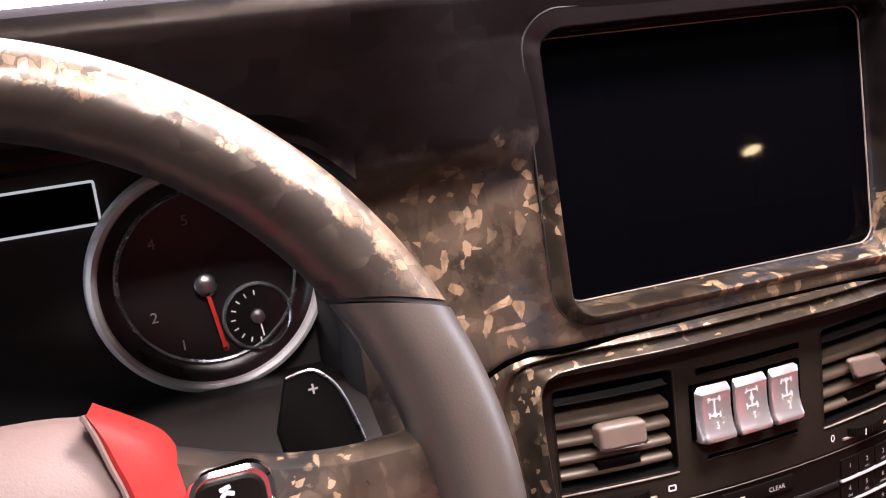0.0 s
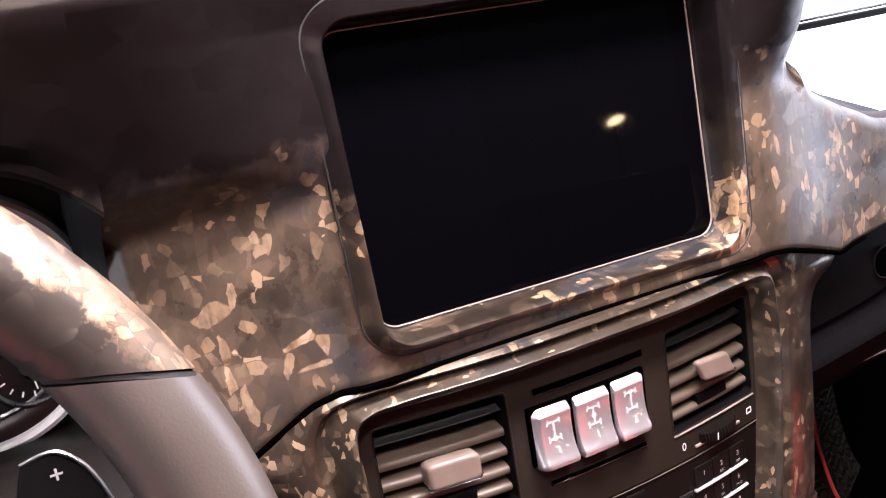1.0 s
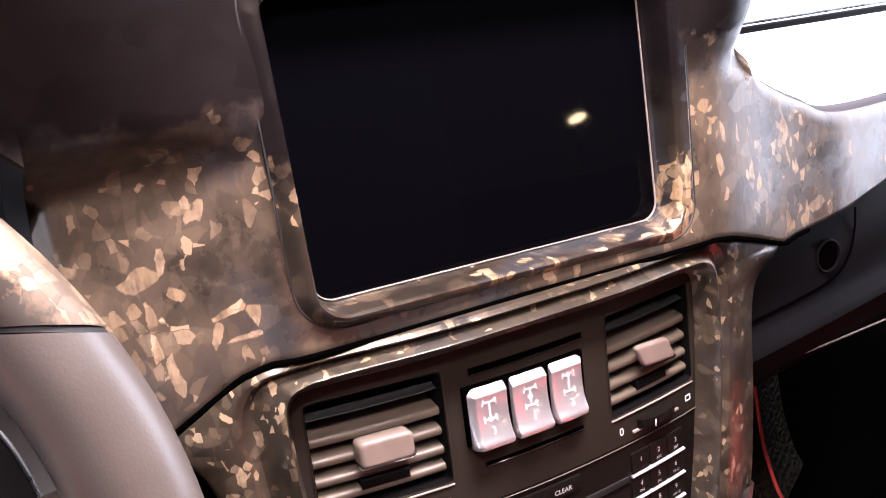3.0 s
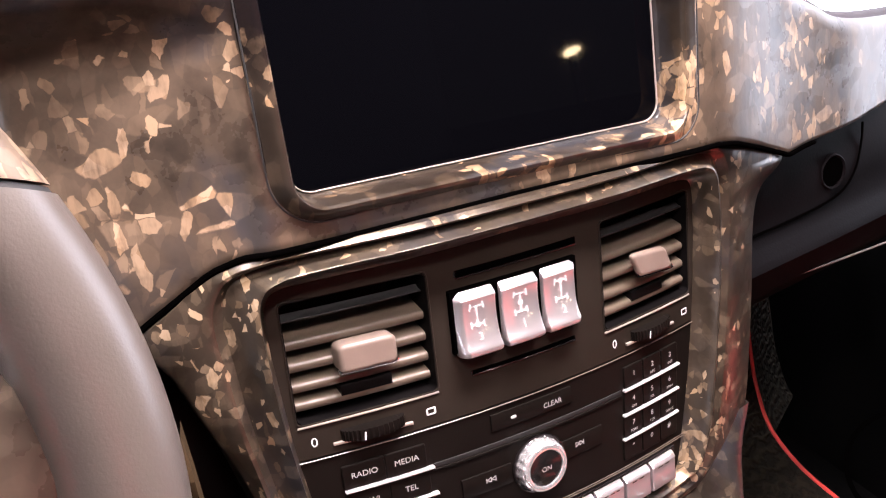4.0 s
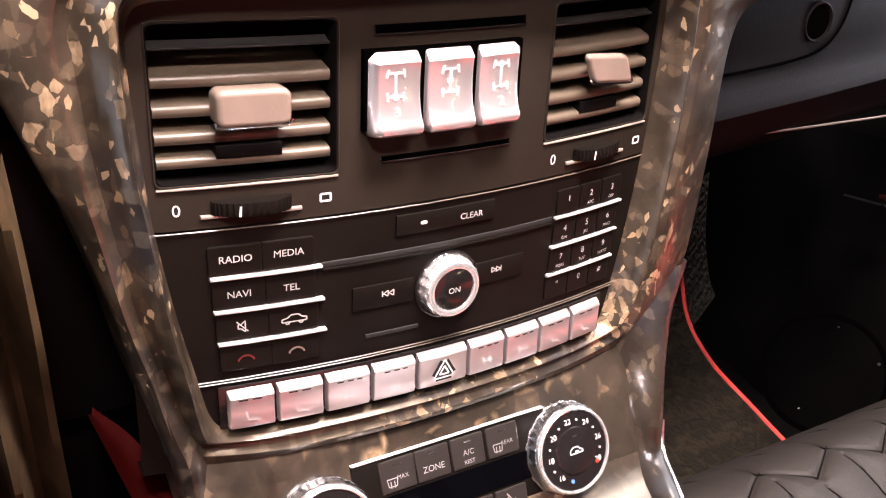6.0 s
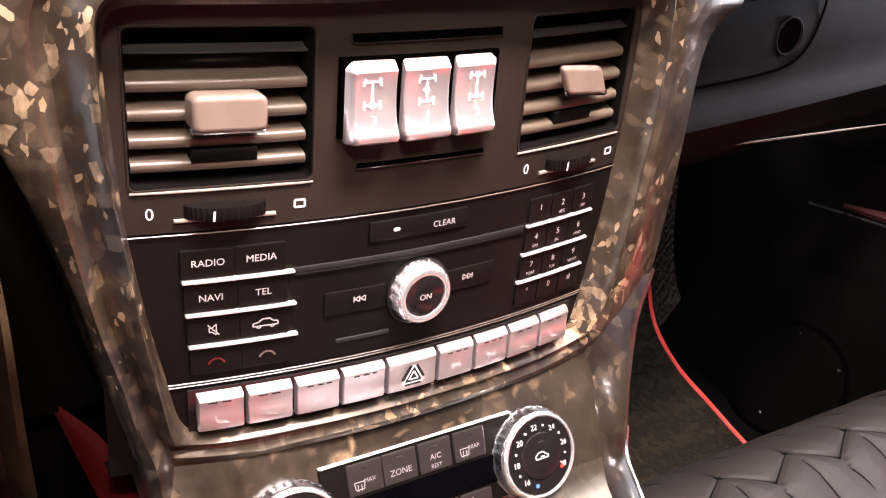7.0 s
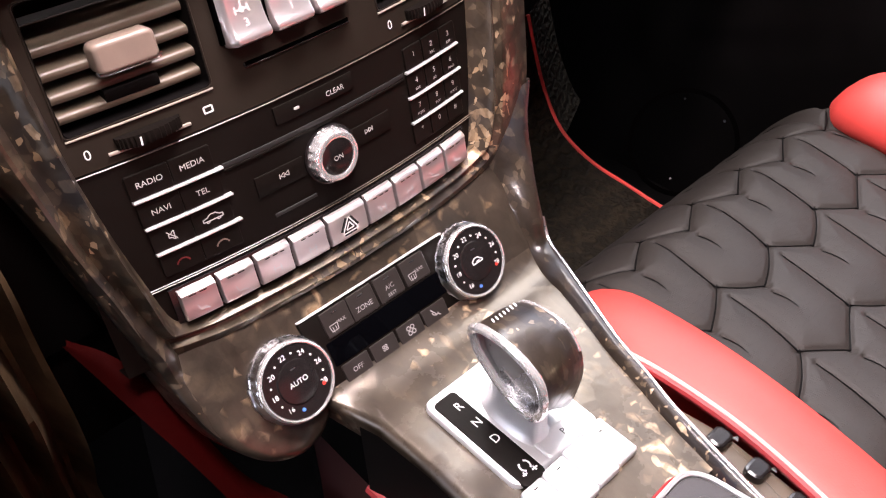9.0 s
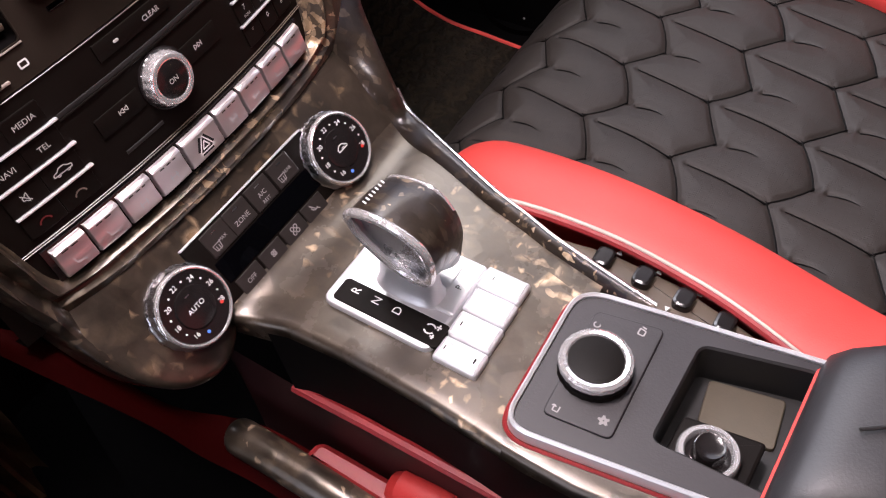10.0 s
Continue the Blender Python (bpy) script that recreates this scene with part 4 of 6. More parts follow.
ROWZ = (-0.0234, -0.0392, -0.0547, -0.0697)
LEFT = (("RADIO", "MEDIA"), ("NAVI", "TEL"), ("mute", "car"), ("hang", "call"))
for r, (z, pair) in enumerate(zip(ROWZ, LEFT)):
    for c, text in enumerate(pair):
        cu = -0.0978 + 0.0222 * c + 0.0009 * r
        k = key("key", cu, z, 0.0222, 0.0135, radio)
        if text.isupper():
            part("word", words(text, 0.0045, PF, cu, z + (0.0006 if r == 0 else 0.0), 0.0017), PRINT, k)
        elif text == "mute":
            s = chain([(-0.002, -0.001), (-0.0008, -0.001), (0.001, -0.0026), (0.001, 0.0026), (-0.0008, 0.001), (-0.002, 0.001), (-0.002, -0.001)]) + [((-0.0026, 0.0026), (0.0022, -0.0026))]
            part("symbol", strokes(s, 0.0005, PF, cu, z, 0.0017), PRINT, k)
        elif text == "car":
            s = chain([(-0.0055, -0.0012), (-0.0055, 0.0002), (-0.0030, 0.0008), (-0.0014, 0.0022), (0.0018, 0.0022), (0.0034, 0.0008), (0.0055, 0.0004), (0.0055, -0.0012), (-0.0055, -0.0012)]) + chain(arc(-0.003, -0.0012, 0.0010, 180, 360, 5)) + chain(arc(0.003, -0.0012, 0.0010, 180, 360, 5))
            part("symbol", strokes(s, 0.0006, PF, cu, z, 0.0017), PRINT, k)
        else:
            s = chain(arc(0, -0.003, 0.0036, 35, 145, 7)) + [((-0.003, -0.0008), (-0.0034, -0.0020)), ((0.003, -0.0008), (0.0034, -0.0020))]
            part("symbol", strokes(s, 0.0009, PF, cu, z, 0.0017), DIM_RED if text == "hang" else TAB, k)
    if r < 3:
        part("silver_bar", block(-0.0848 + 0.0009 * r, z - 0.0077, 0.0472, 0.0014, 0.0006, PF, -0.001, 0.0028, 0.0006), SATIN, radio, "bright bar under the keys")
PADS = (("1", ""), ("2", "ABC"), ("3", "DEF")), (("4", "GHI"), ("5", "JKL"), ("6", "MNO")), (("7", "PQRS"), ("8", "TUV"), ("9", "WXYZ")), (("*", ""), ("0", ""), ("#", ""))
for r, (z, trio) in enumerate(zip(ROWZ, PADS)):
    for c, (digit, small) in enumerate(trio):
        cu = 0.0735 + 0.0158 * c - 0.0009 * r
        k = key("key", cu, z, 0.0152, 0.0135, radio)
        part("digit", words(digit, 0.0045, PF, cu, z + 0.0014, 0.0017), PRINT, k)
        if small:
            part("letters", words(small, 0.0024, PF, cu, z - 0.0036, 0.0017), PRINT, k)
    if r < 3:
        part("silver_bar", block(0.0892 - 0.0010 * r, z - 0.0077, 0.0482, 0.0012, 0.0005, PF, -0.001, 0.0026, 0.0006), SATIN, radio, "bright bar under the keys")
part("disc_slot", block(0.0015, -0.0315, 0.124, 0.0028, 0.001, PF, -0.001, 0.0006, 0.0003), DARK, radio, "dark disc slot")
part("slot_lip", block(0.0015, -0.0337, 0.124, 0.0014, 0.0006, PF, -0.001, 0.0012, 0.0005), BLACK, radio)
k = part("clear_key", block(0.0, -0.0182, 0.052, 0.0098, 0.002, PF, -0.001, 0.0012, 0.0005), BLACK, radio)
part("word", words("CLEAR", 0.0042, PF, 0.0128, -0.0188, 0.0016), PRINT, k)
part("symbol", block(-0.0125, -0.0183, 0.0034, 0.0016, 0.0007, PF, 0.0010, 0.0016, 0.0002), PRINT, k)
for s in (-1, 1):
    k = part("skip_key", block(s * 0.0315, -0.0512, 0.030, 0.0118, 0.002, PF, -0.001, 0.0011, 0.0005), BLACK, radio)
    tri = []
    for o in (-0.0022, 0.0006):
        tri += chain([(s * o, -0.0014), (s * (o + 0.0024), 0), (s * o, 0.0014), (s * o, -0.0014)])
    tri += [((s * 0.0034, -0.0015), (s * 0.0034, 0.0015))]
    part("symbol", strokes(tri, 0.0005, PF, s * 0.0290, -0.0502, 0.0015), PRINT, k)
part("card_slot", block(-0.0265, -0.0712, 0.027, 0.0020, 0.0009, PF, -0.001, 0.0008, 0.0003), DARK, radio, "narrow dark slot")
knob = part("volume_knob", lathe([(0.0150, 0.0), (0.0148, 0.0025), (0.0146, 0.0056), (0.0141, 0.0066), (0.0135, 0.0068)], PF, 0.0015, -0.0521, 144, 0.03, 18, cap=False), RING, radio, "ribbed chrome knob")
part("knob_rim", lathe([(0.0142, 0.0062), (0.0143, 0.0070), (0.0136, 0.0081), (0.0122, 0.0084), (0.0108, 0.0080), (0.0103, 0.0068)], PF, 0.0015, -0.0521, 64, cap=False), RING, knob, "bright chrome rim")
cap = part("knob_face", lathe([(0.0106, 0.006), (0.0106, 0.0074), (0.0100, 0.0078), (0.002, 0.0078)], PF, 0.0015, -0.0521, 40), PIANO, knob, "black face")
part("word", words("ON", 0.0042, PF, 0.0015, -0.0524, 0.0082), PRINT, cap)
part("knob_ring", lathe([(0.0172, -0.001), (0.0172, 0.0012), (0.0165, 0.0016), (0.0150, 0.0010)], PF, 0.0015, -0.0521, 48), PIANO, radio)

# ---- the row of silver keys ----
row = thing("switch_row", (0, 0, -0.105), "nine silver keys in a row, hazard switch in the middle", "switch")
RX = (-0.1055, -0.0838, -0.0615, -0.0388, -0.0152, 0.0135, 0.0362, 0.0588, 0.0812, 0.1040)


for i, (a, b) in enumerate(zip(RX, RX[1:])):
    cu, w = (a + b) / 2, b - a - 0.0021
    bm = bmesh.new()
    rows = []
    for v, lift in ((-0.1042, 0.001), (-0.1042, 0.0046), (-0.1036, 0.0058), (-0.1022, 0.0064), (-0.096, 0.0058), (-0.0895, 0.0058), (-0.0882, 0.0062), (-0.0868, 0.0052), (-0.0856, 0.0034), (-0.0854, 0.001)):
        rows.append([PF(cu + s * w / 2, v, lift - d) for s, d in ((-1, 0.004), (-1, 0.0006), (-0.96, 0.0001), (-0.5, 0), (0, 0), (0.5, 0), (0.96, 0.0001), (1, 0.0006), (1, 0.004))])
    grid(rows, bm)
    k = part("silver_key", bm, SILVER, row)
    if i == 4:
        tri = lambda s: [(-0.0062 * s, -0.0038 * s), (0.0062 * s, -0.0038 * s), (0, 0.0068 * s), (-0.0062 * s, -0.0038 * s)]
        part("triangle_ground", strokes(chain(tri(0.72)), 0.0052, PF, cu, -0.0960, 0.0064), DARK, k)
        part("hazard_triangle", strokes(chain(tri(0.92)) + chain(tri(0.42)), 0.0008, PF, cu, -0.0960, 0.0068), WHITE, k, "white outlined hazard triangle")
    elif i in (0, 1, 7, 8):
        part("symbol", strokes([((-0.002, -0.002), (0.0015, -0.002)), ((-0.002, -0.002), (-0.003, 0.0018)), ((0.0015, -0.002), (0.003, -0.003))], 0.0007, PF, cu, -0.0975, 0.0066), SATIN, k)
        part("lamp_mark", strokes([((-0.006, 0), (-0.002, 0)), ((0.0, 0), (0.004, 0))], 0.0007, PF, cu, -0.0890, 0.0064), DARK, k)
    else:
        part("symbol", strokes([((-0.003, -0.001), (0.003, -0.001)), ((-0.002, 0.001), (-0.002, -0.003)), ((0.002, 0.001), (0.002, -0.003))], 0.0007, PF, cu, -0.0965, 0.0064), SATIN, k)
        part("lamp_mark", strokes([((-0.006, 0), (-0.003, 0)), ((-0.001, 0), (0.002, 0)), ((0.0035, 0), (0.006, 0))], 0.0007, PF, cu, -0.0890, 0.0064), DARK, k)
part("row_base", block(-0.0008, -0.0948, 0.214, 0.0215, 0.002, PF, -0.001, 0.0018, 0.0006), PIANO, row, "black base")

# ---- lower console: climate face, lobe and deck in one moulding ----
lower = thing("lower_console", (0.02, -0.10, -0.25), "forged composite lower console with gear selector deck, lacquered", "console")


def roll(pts, left, right, r=0.007, skirt=0.05):
    """Carries a cross-section round its edges and down."""
    out = []
    for p, o, nn in ((pts[0], Vector((-1, 0, 0)), left), (pts[-1], Vector((1, 0, 0)), right)):
        nn = Vector(nn)
        seq = []
        for a in range(1, 6):
            q = math.pi / 2 * a / 5
            seq.append(Vector(p) + o * r * math.sin(q) - nn * r * (1 - math.cos(q)))
        seq.append(seq[-1] - nn * skirt)
        out.append(seq)
    return [tuple(v) for v in out[0][::-1]] + list(pts) + [tuple(v) for v in out[1]]


NC, ND = Vector((0, -0.925, 0.379)), Vector((0, -0.2587, 0.966))
stations = []
for v in np.linspace(0.036, -0.026, 13):
    v = float(v)
    up = max(0, v - 0.012) / 0.024
    stations.append(("clim", v, -0.003 * up, -0.095, 0.1245 + 0.009 * up + 0.10 * max(0, -v - 0.005), NC))
for k, q in enumerate(np.linspace(0.12, 1, 8)):
    p, a, b = Vector(CF(0, -0.026, 0)), Vector(CF(0, -0.040, 0)), Vector(DF(0, -0.060, 0))
    c = p.lerp(a, q).lerp(a.lerp(b, q), q)
    stations.append(("fillet", c.y, c.z, -0.066 + 0.026 * q ** 0.6, 0.130 - 0.012 * q, NC.lerp(ND, q).normalized()))
for y, xl, xr in ((-0.078, -0.0390, 0.111), (-0.10, -0.0385, 0.104), (-0.122, -0.0390, 0.097), (-0.145, -0.0400, 0.088), (-0.165, -0.0415, 0.080), (-0.19, -0.0440, 0.072), (-0.200, -0.0450, 0.069)):
    stations.append(("deck", y, 0.0, xl, xr, ND))
rows = []
for kind, a, b, xl, xr, nrm in stations:
    pts = []
    for i in range(25):
        x = xl + (xr - xl) * i / 24
        if kind == "clim":
            bow = 0.60 * x * x * max(0, (a + 0.026) / 0.046)
            q = CF(x, a, b)
            pts.append((q[0], q[1] + bow, q[2]))
        elif kind == "fillet":
            pts.append((x, a, b))
        else:
            pts.append(DF(x, a, 0))
    rows.append(roll(pts, nrm, nrm, 0.006, 0.03 if kind == "deck" else 0.014))
body, face = grid(rows[13:]), grid(rows[:14])
LOBE = [(-0.1310, 0.052), (-0.1285, 0.0295), (-0.1262, 0.011), (-0.1235, -0.0076), (-0.1185, -0.0225), (-0.1110, -0.036), (-0.1025, -0.046), (-0.0925, -0.0525), (-0.082, -0.0555), (-0.073, -0.0550), (-0.064, -0.0520), (-0.056, -0.046), (-0.051, -0.036), (-0.048, -0.022), (-0.047, 0.0), (-0.047, 0.052)]
lobe = [(p.x, p.y) for p in spline([(u, v, 0) for u, v in LOBE], 4)]


def lobe_point(u, v, w):
    c = CF(u, v, w)
    return (c[0], c[1] + 0.60 * u * u * max(0, (v + 0.026) / 0.046), c[2])


def patch(u):
    """The lobe stands a hair proud and dips under the strip at its inner side."""
    return 0.0006 - 0.0020 * min(max((u + 0.080) / 0.028, 0), 1)


loops = [[lobe_point(u, v, -0.03) for u, v in lobe]]
for k in range(6):
    q = math.pi / 2 * k / 5
    loops.append([lobe_point(u, v, patch(u) - 0.0065 * (1 - math.sin(q))) for u, v in inset(lobe, 0.0065 * (1 - math.cos(q)))])
core = inset(lobe, 0.0065)
for k in range(1, 9):
    loops.append([lobe_point(-0.085 + (u + 0.085) * (1 - k / 8.2), 0.0 + v * (1 - k / 8.2), patch(-0.085 + (u + 0.085) * (1 - k / 8.2))) for u, v in core])
grid(loops, face, close_v=True)
part("climate_face", face, FORGED_SHADED, lower, "forged composite face with a rounded lobe, shade in its colour")
strip_rows = [roll([DF(xl + 0.02 * i / 4, y, 0) for i in range(5)], ND, ND, 0.004, 0.045) for y, xl in ((-0.198, -0.0455), (-0.215, -0.0465), (-0.24, -0.047), (-0.27, -0.044), (-0.32, -0.040))]
grid(strip_rows, body)
part("moulding", body, FORGED_LIT, lower)


def leg_mesh(path, side):
    """A rounded rib that carries the trim's leg on into the lower console: rows of (x, y, z, width, height, normal)."""
    rails = [[] for _ in range(9)]
    for x, y, z, wide, tall, n in path:
        o, n = Vector((x, y, z)), Vector(n).normalized()
        for rail, (t, h) in zip(rails, ((1.0, -0.004 - tall), (0.86, -0.25 * tall), (0.66, 0.62 * tall), (0.46, 0.98 * tall), (0.28, 1.0 * tall), (0.10, 0.62 * tall), (0.02, 0.25 * tall), (0.0, -0.002), (-0.02, -0.030))):
            rail.append(o - Vector((side * wide * t, 0, 0)) + n * h)
    curves = [spline(r, 6) for r in rails]
    return grid([[tuple(c[i]) for c in curves] for i in range(len(curves[0]))])


PN = Vector((0, -1, 0))
right_leg = [(0.1800, 0.0170, -0.083, 0.050, 0.004, PN), (0.1660, 0.0100, -0.108, 0.044, 0.006, PN), (0.1560, 0.0000, -0.131, 0.036, 0.007, PN.lerp(NC, 0.6)), (0.1465, -0.0110, -0.1465, 0.028, 0.007, NC), (0.1400, -0.0200, -0.161, 0.022, 0.006, NC)]
right_leg += [(*DF(u, v, 0.0035), wide, 0.0026, NC.lerp(ND, min(1.0, 0.4 - 8 * (v + 0.028)))) for u, v, wide in ((0.1348, -0.028, 0.018), (0.1255, -0.0505, 0.015), (0.1150, -0.076, 0.012), (0.1005, -0.112, 0.010), (0.0920, -0.140, 0.009), (0.0840, -0.1645, 0.008), (0.0744, -0.206, 0.007), (0.0690, -0.232, 0.006))]
left_leg = [(-0.1425, 0.0100, -0.066, 0.018, 0.006, PN), (-0.1345, 0.0080, -0.098, 0.017, 0.006, PN), (-0.1300, 0.0045, -0.115, 0.016, 0.006, PN.lerp(NC, 0.6))] + [(*lobe_point(u, v, -0.002), wide, tall, NC) for u, v, wide, tall in ((-0.1272, 0.016, 0.014, 0.0045), (-0.1248, 0.0, 0.012, 0.003), (-0.1205, -0.016, 0.010, 0.0008), (-0.112, -0.032, 0.008, -0.003))]
part("right_leg", leg_mesh(right_leg, 1), FORGED_FINE, lower, "forged composite rib running down to the deck")
part("left_leg", leg_mesh(left_leg, -1), FORGED_FINE, lower, "forged composite rib running into the lobe")
edge = [Vector(p[:3]) + Vector((0.0004, 0, 0.0006)) for p in right_leg[4:]]
part("side_skirt", grid([[tuple(Vector(DF(xl - 0.0066 - 0.001 * k, y, -0.006)) + Vector((0, 0, -0.012 * k))) for k in range(5)] for y, xl in ((-0.050, -0.045), (-0.062, -0.0415), (-0.10, -0.0388), (-0.145, -0.0402), (-0.19, -0.0442), (-0.215, -0.0465), (-0.25, -0.046), (-0.32, -0.040))]), PITCH, lower, "black side under the deck")
part("edge_strip", tube(spline(edge, 6), 0.0015, 8), STEEL, lower, "polished edge strip")

# climate controls
climate = thing("climate_control", (0, -0.02, -0.17), "black climate control strip with two chrome-ringed dials", "control panel")
part("strip", prism([(-0.052, 0.0118), (-0.052, -0.036), (0.060, -0.036), (0.060, 0.0118)], CF, -0.002, 0.0012, 0.0008), BLACK, climate)
part("top_line", block(0.004, 0.0124, 0.112, 0.0010, 0.0004, CF, -0.001, 0.0020, 0.0005), SATIN, climate, "bright upper line")
part("bottom_line", block(0.004, -0.0368, 0.112, 0.0011, 0.0005, CF, -0.001, 0.0018, 0.0005), SATIN, climate, "bright lower line")
part("display", block(0.004, -0.0146, 0.092, 0.0150, 0.001, CF, -0.001, 0.0016, 0.0004), GLASS, climate, "dark display band")
for cu, text in ((-0.0290, "MAX"), (-0.0095, "ZONE"), (0.0110, "A/C"), (0.0320, "REAR")):
    k = part("key", block(cu, 0.0024, 0.0192, 0.0160, 0.001, CF, 0.0, 0.0022, 0.0006), CLIMATE_KEY, climate)
    if text == "ZONE":
        part("word", words(text, 0.0045, CF, cu, 0.0, 0.0025), KEY_PRINT, k)
    elif text == "A/C":
        part("word", words(text, 0.0040, CF, cu, 0.0020, 0.0025), KEY_PRINT, k)
        part("word", words("REST", 0.0030, CF, cu, -0.0028, 0.0025), KEY_PRINT, k)
    else:
        part("word", words(text, 0.0030, CF, cu + 0.0022, 0.0010, 0.0025), KEY_PRINT, k)
        part("symbol", strokes(chain([(-0.0022, -0.0022), (0.0022, -0.0022), (0.0028, 0.0016), (-0.0028, 0.0016), (-0.0022, -0.0022)]) + [((-0.001, -0.003), (-0.001, 0.0004)), ((0.001, -0.003), (0.001, 0.0004))], 0.0005, CF, cu - 0.0036, -0.0004, 0.0025), KEY_PRINT, k)
    part("lamp", strokes([((-0.002, 0), (0.002, 0))], 0.0007, CF, cu, 0.0076, 0.0025), STEEL, k)
for cu, text in ((-0.0300, "OFF"), (-0.0090, "low"), (0.0120, "high"), (0.0325, "air")):
    k = part("key", block(cu, -0.0290, 0.0192, 0.0118, 0.001, CF, 0.0, 0.0022, 0.0006), CLIMATE_KEY, climate)
    if text == "OFF":
        part("word", words(text, 0.0043, CF, cu, -0.0292, 0.0025), KEY_PRINT, k)
    elif text == "air":
        part("symbol", strokes(chain(arc(0, 0.001, 0.0026, 180, 320, 6)) + [((-0.003, 0.003), (0.0, -0.001)), ((0.001, -0.001), (0.003, -0.003))], 0.0007, CF, cu, -0.0285, 0.0025), KEY_PRINT, k)
    else:
        r = 0.0013 if text == "low" else 0.0022
        s = []
        for a in range(4):
            ax, ay = r * math.cos(a * math.pi / 2 + 0.8), r * math.sin(a * math.pi / 2 + 0.8)
            s += chain(arc(ax, ay, r * 0.62, 0, 360, 6))
        part("symbol", strokes(s, 0.0006, CF, cu, -0.0288, 0.0025), KEY_PRINT, k)


def dial(cu, auto):
    d = thing("temperature_dial", CF(cu, -0.010, 0), "temperature dial with chrome ring, white numbers" + (", marked AUTO" if auto else ", car symbol"), "dial", "temperature dials")
    cv = -0.0128
    part("side", lathe([(0.0250, -0.002), (0.0250, 0.0012), (0.0243, 0.0020), (0.0238, 0.0072), (0.0232, 0.0086), (0.0226, 0.0090)], CF, cu, cv, 144, 0.016, 18, cap=False), STEEL, d, "ribbed steel side")
    part("ring", lathe([(0.0234, 0.0078), (0.0236, 0.0090), (0.0231, 0.0104), (0.0223, 0.0110), (0.0215, 0.0108), (0.0211, 0.0094)], CF, cu, cv, 96, cap=False), RING, d, "bright chrome ring")
    face = part("face", lathe([(0.0213, 0.006), (0.0213, 0.0094), (0.0209, 0.0100), (0.0128, 0.0102), (0.0124, 0.0110), (0.0116, 0.0113), (0.002, 0.0113)], CF, cu, cv, 64), PIANO, d, "black face")
    for i, t in enumerate(("16", "18", "20", "22", "24", "26", "28")):
        a = radians(228 - 43 * i)
        part("number", words(t, 0.0042, CF, cu + 0.0162 * math.cos(a), cv + 0.0162 * math.sin(a), 0.0106, 0), WHITE, face)
    for i in range(6):
        a = radians(228 - 43 * (i + 0.5))
        part("tick", lathe([(0.0006, 0.0102), (0.0006, 0.0106)], CF, cu + 0.0164 * math.cos(a), cv + 0.0164 * math.sin(a), 8), WHITE, face)
    for a, m in ((-60, RED_PRINT), (255, BLUE_PRINT)):
        a = radians(a + (25 if m is RED_PRINT else 0))
        part("dot", lathe([(0.0011, 0.0102), (0.0011, 0.0107)], CF, cu + 0.0162 * math.cos(a), cv + 0.0162 * math.sin(a), 10), m, face)
    if auto:
        part("word", words("AUTO", 0.0044, CF, cu, cv, 0.0117), WHITE, face)
    else:
        s = chain([(-0.004, -0.001), (-0.004, 0.0008), (-0.002, 0.0024), (0.001, 0.0024), (0.0028, 0.0006), (0.004, 0.0004), (0.004, -0.001), (-0.004, -0.001)]) + [((-0.001, 0), (0.0016, 0))]
        part("symbol", strokes(s, 0.0006, CF, cu, cv, 0.0117), WHITE, face)
    part("index", strokes([((-0.0016, 0), (0.0016, 0))], 0.0005, CF, cu, cv + 0.0082, 0.0117), STEEL, face)
    return d


dial(-0.0700, True)
dial(0.0702, False)

# ---- gear selector ----
gear = thing("gear_selector", (0.012, -0.12, -0.20), "automatic gear selector with forged lever on a satin silver plate", "gear selector")


def yaw_deck(u, v, w):
    """The plate stands a little askew on the deck."""
    return DF(u, v, w)


part("plate", prism(rr(0.0130, -0.1035, 0.067, 0.072, 0.006, 5), yaw_deck, -0.001, 0.0045, 0.0018), SATIN, gear, "satin silver plate")
strip = part("letter_strip", prism(rr(-0.0090, -0.1075, 0.0165, 0.070, 0.003, 4), yaw_deck, 0.003, 0.0052, 0.0006), BLACK, gear, "black strip with drive letters")
for t, y in (("R", -0.0830), ("N", -0.0970), ("D", -0.1108)):
    part("letter", words(t, 0.0075, yaw_deck, -0.0068, y, 0.0056), WHITE, strip)
mark = chain(arc(0, 0.0008, 0.0032, -60, 60, 5)) + chain(arc(0, 0.0008, 0.0032, 120, 240, 5)) + [((-0.004, -0.004), (-0.004, -0.0015)), ((-0.0055, -0.003), (-0.0025, -0.003)), ((0.001, -0.0035), (0.005, -0.0035)), ((0.003, -0.005), (0.003, -0.002))]
part("mode_sign", strokes(mark, 0.0010, yaw_deck, -0.0080, -0.1335, 0.0056), WHITE, strip)
KU = (-0.0225, -0.0057, 0.0130, 0.0310, 0.0478)
for i, (a, c) in enumerate(zip(KU, KU[1:])):
    cu, w = (a + c) / 2, c - a
    k = part("silver_key", prism(rr(cu, -0.1555 + 0.0010 * i, w - 0.0009, 0.0272, 0.0018, 4), yaw_deck, -0.001, 0.0056, 0.0022, 3), SATIN, gear)
    if i != 2:
        part("lamp", strokes([((-0.0016, 0), (0.0016, 0))], 0.0008, yaw_deck, cu, -0.1460, 0.0060), DARK, k)
    if i == 0:
        part("symbol", strokes([((-0.0018, 0), (0.0018, 0))], 0.0012, yaw_deck, cu, -0.1645, 0.0060), BLACK, k)
park = part("park_key", prism(rr(0.0255, -0.1325, 0.040, 0.0135, 0.0022, 4), yaw_deck, 0.002, 0.0058, 0.0016), SATIN, gear, "broad silver park key")
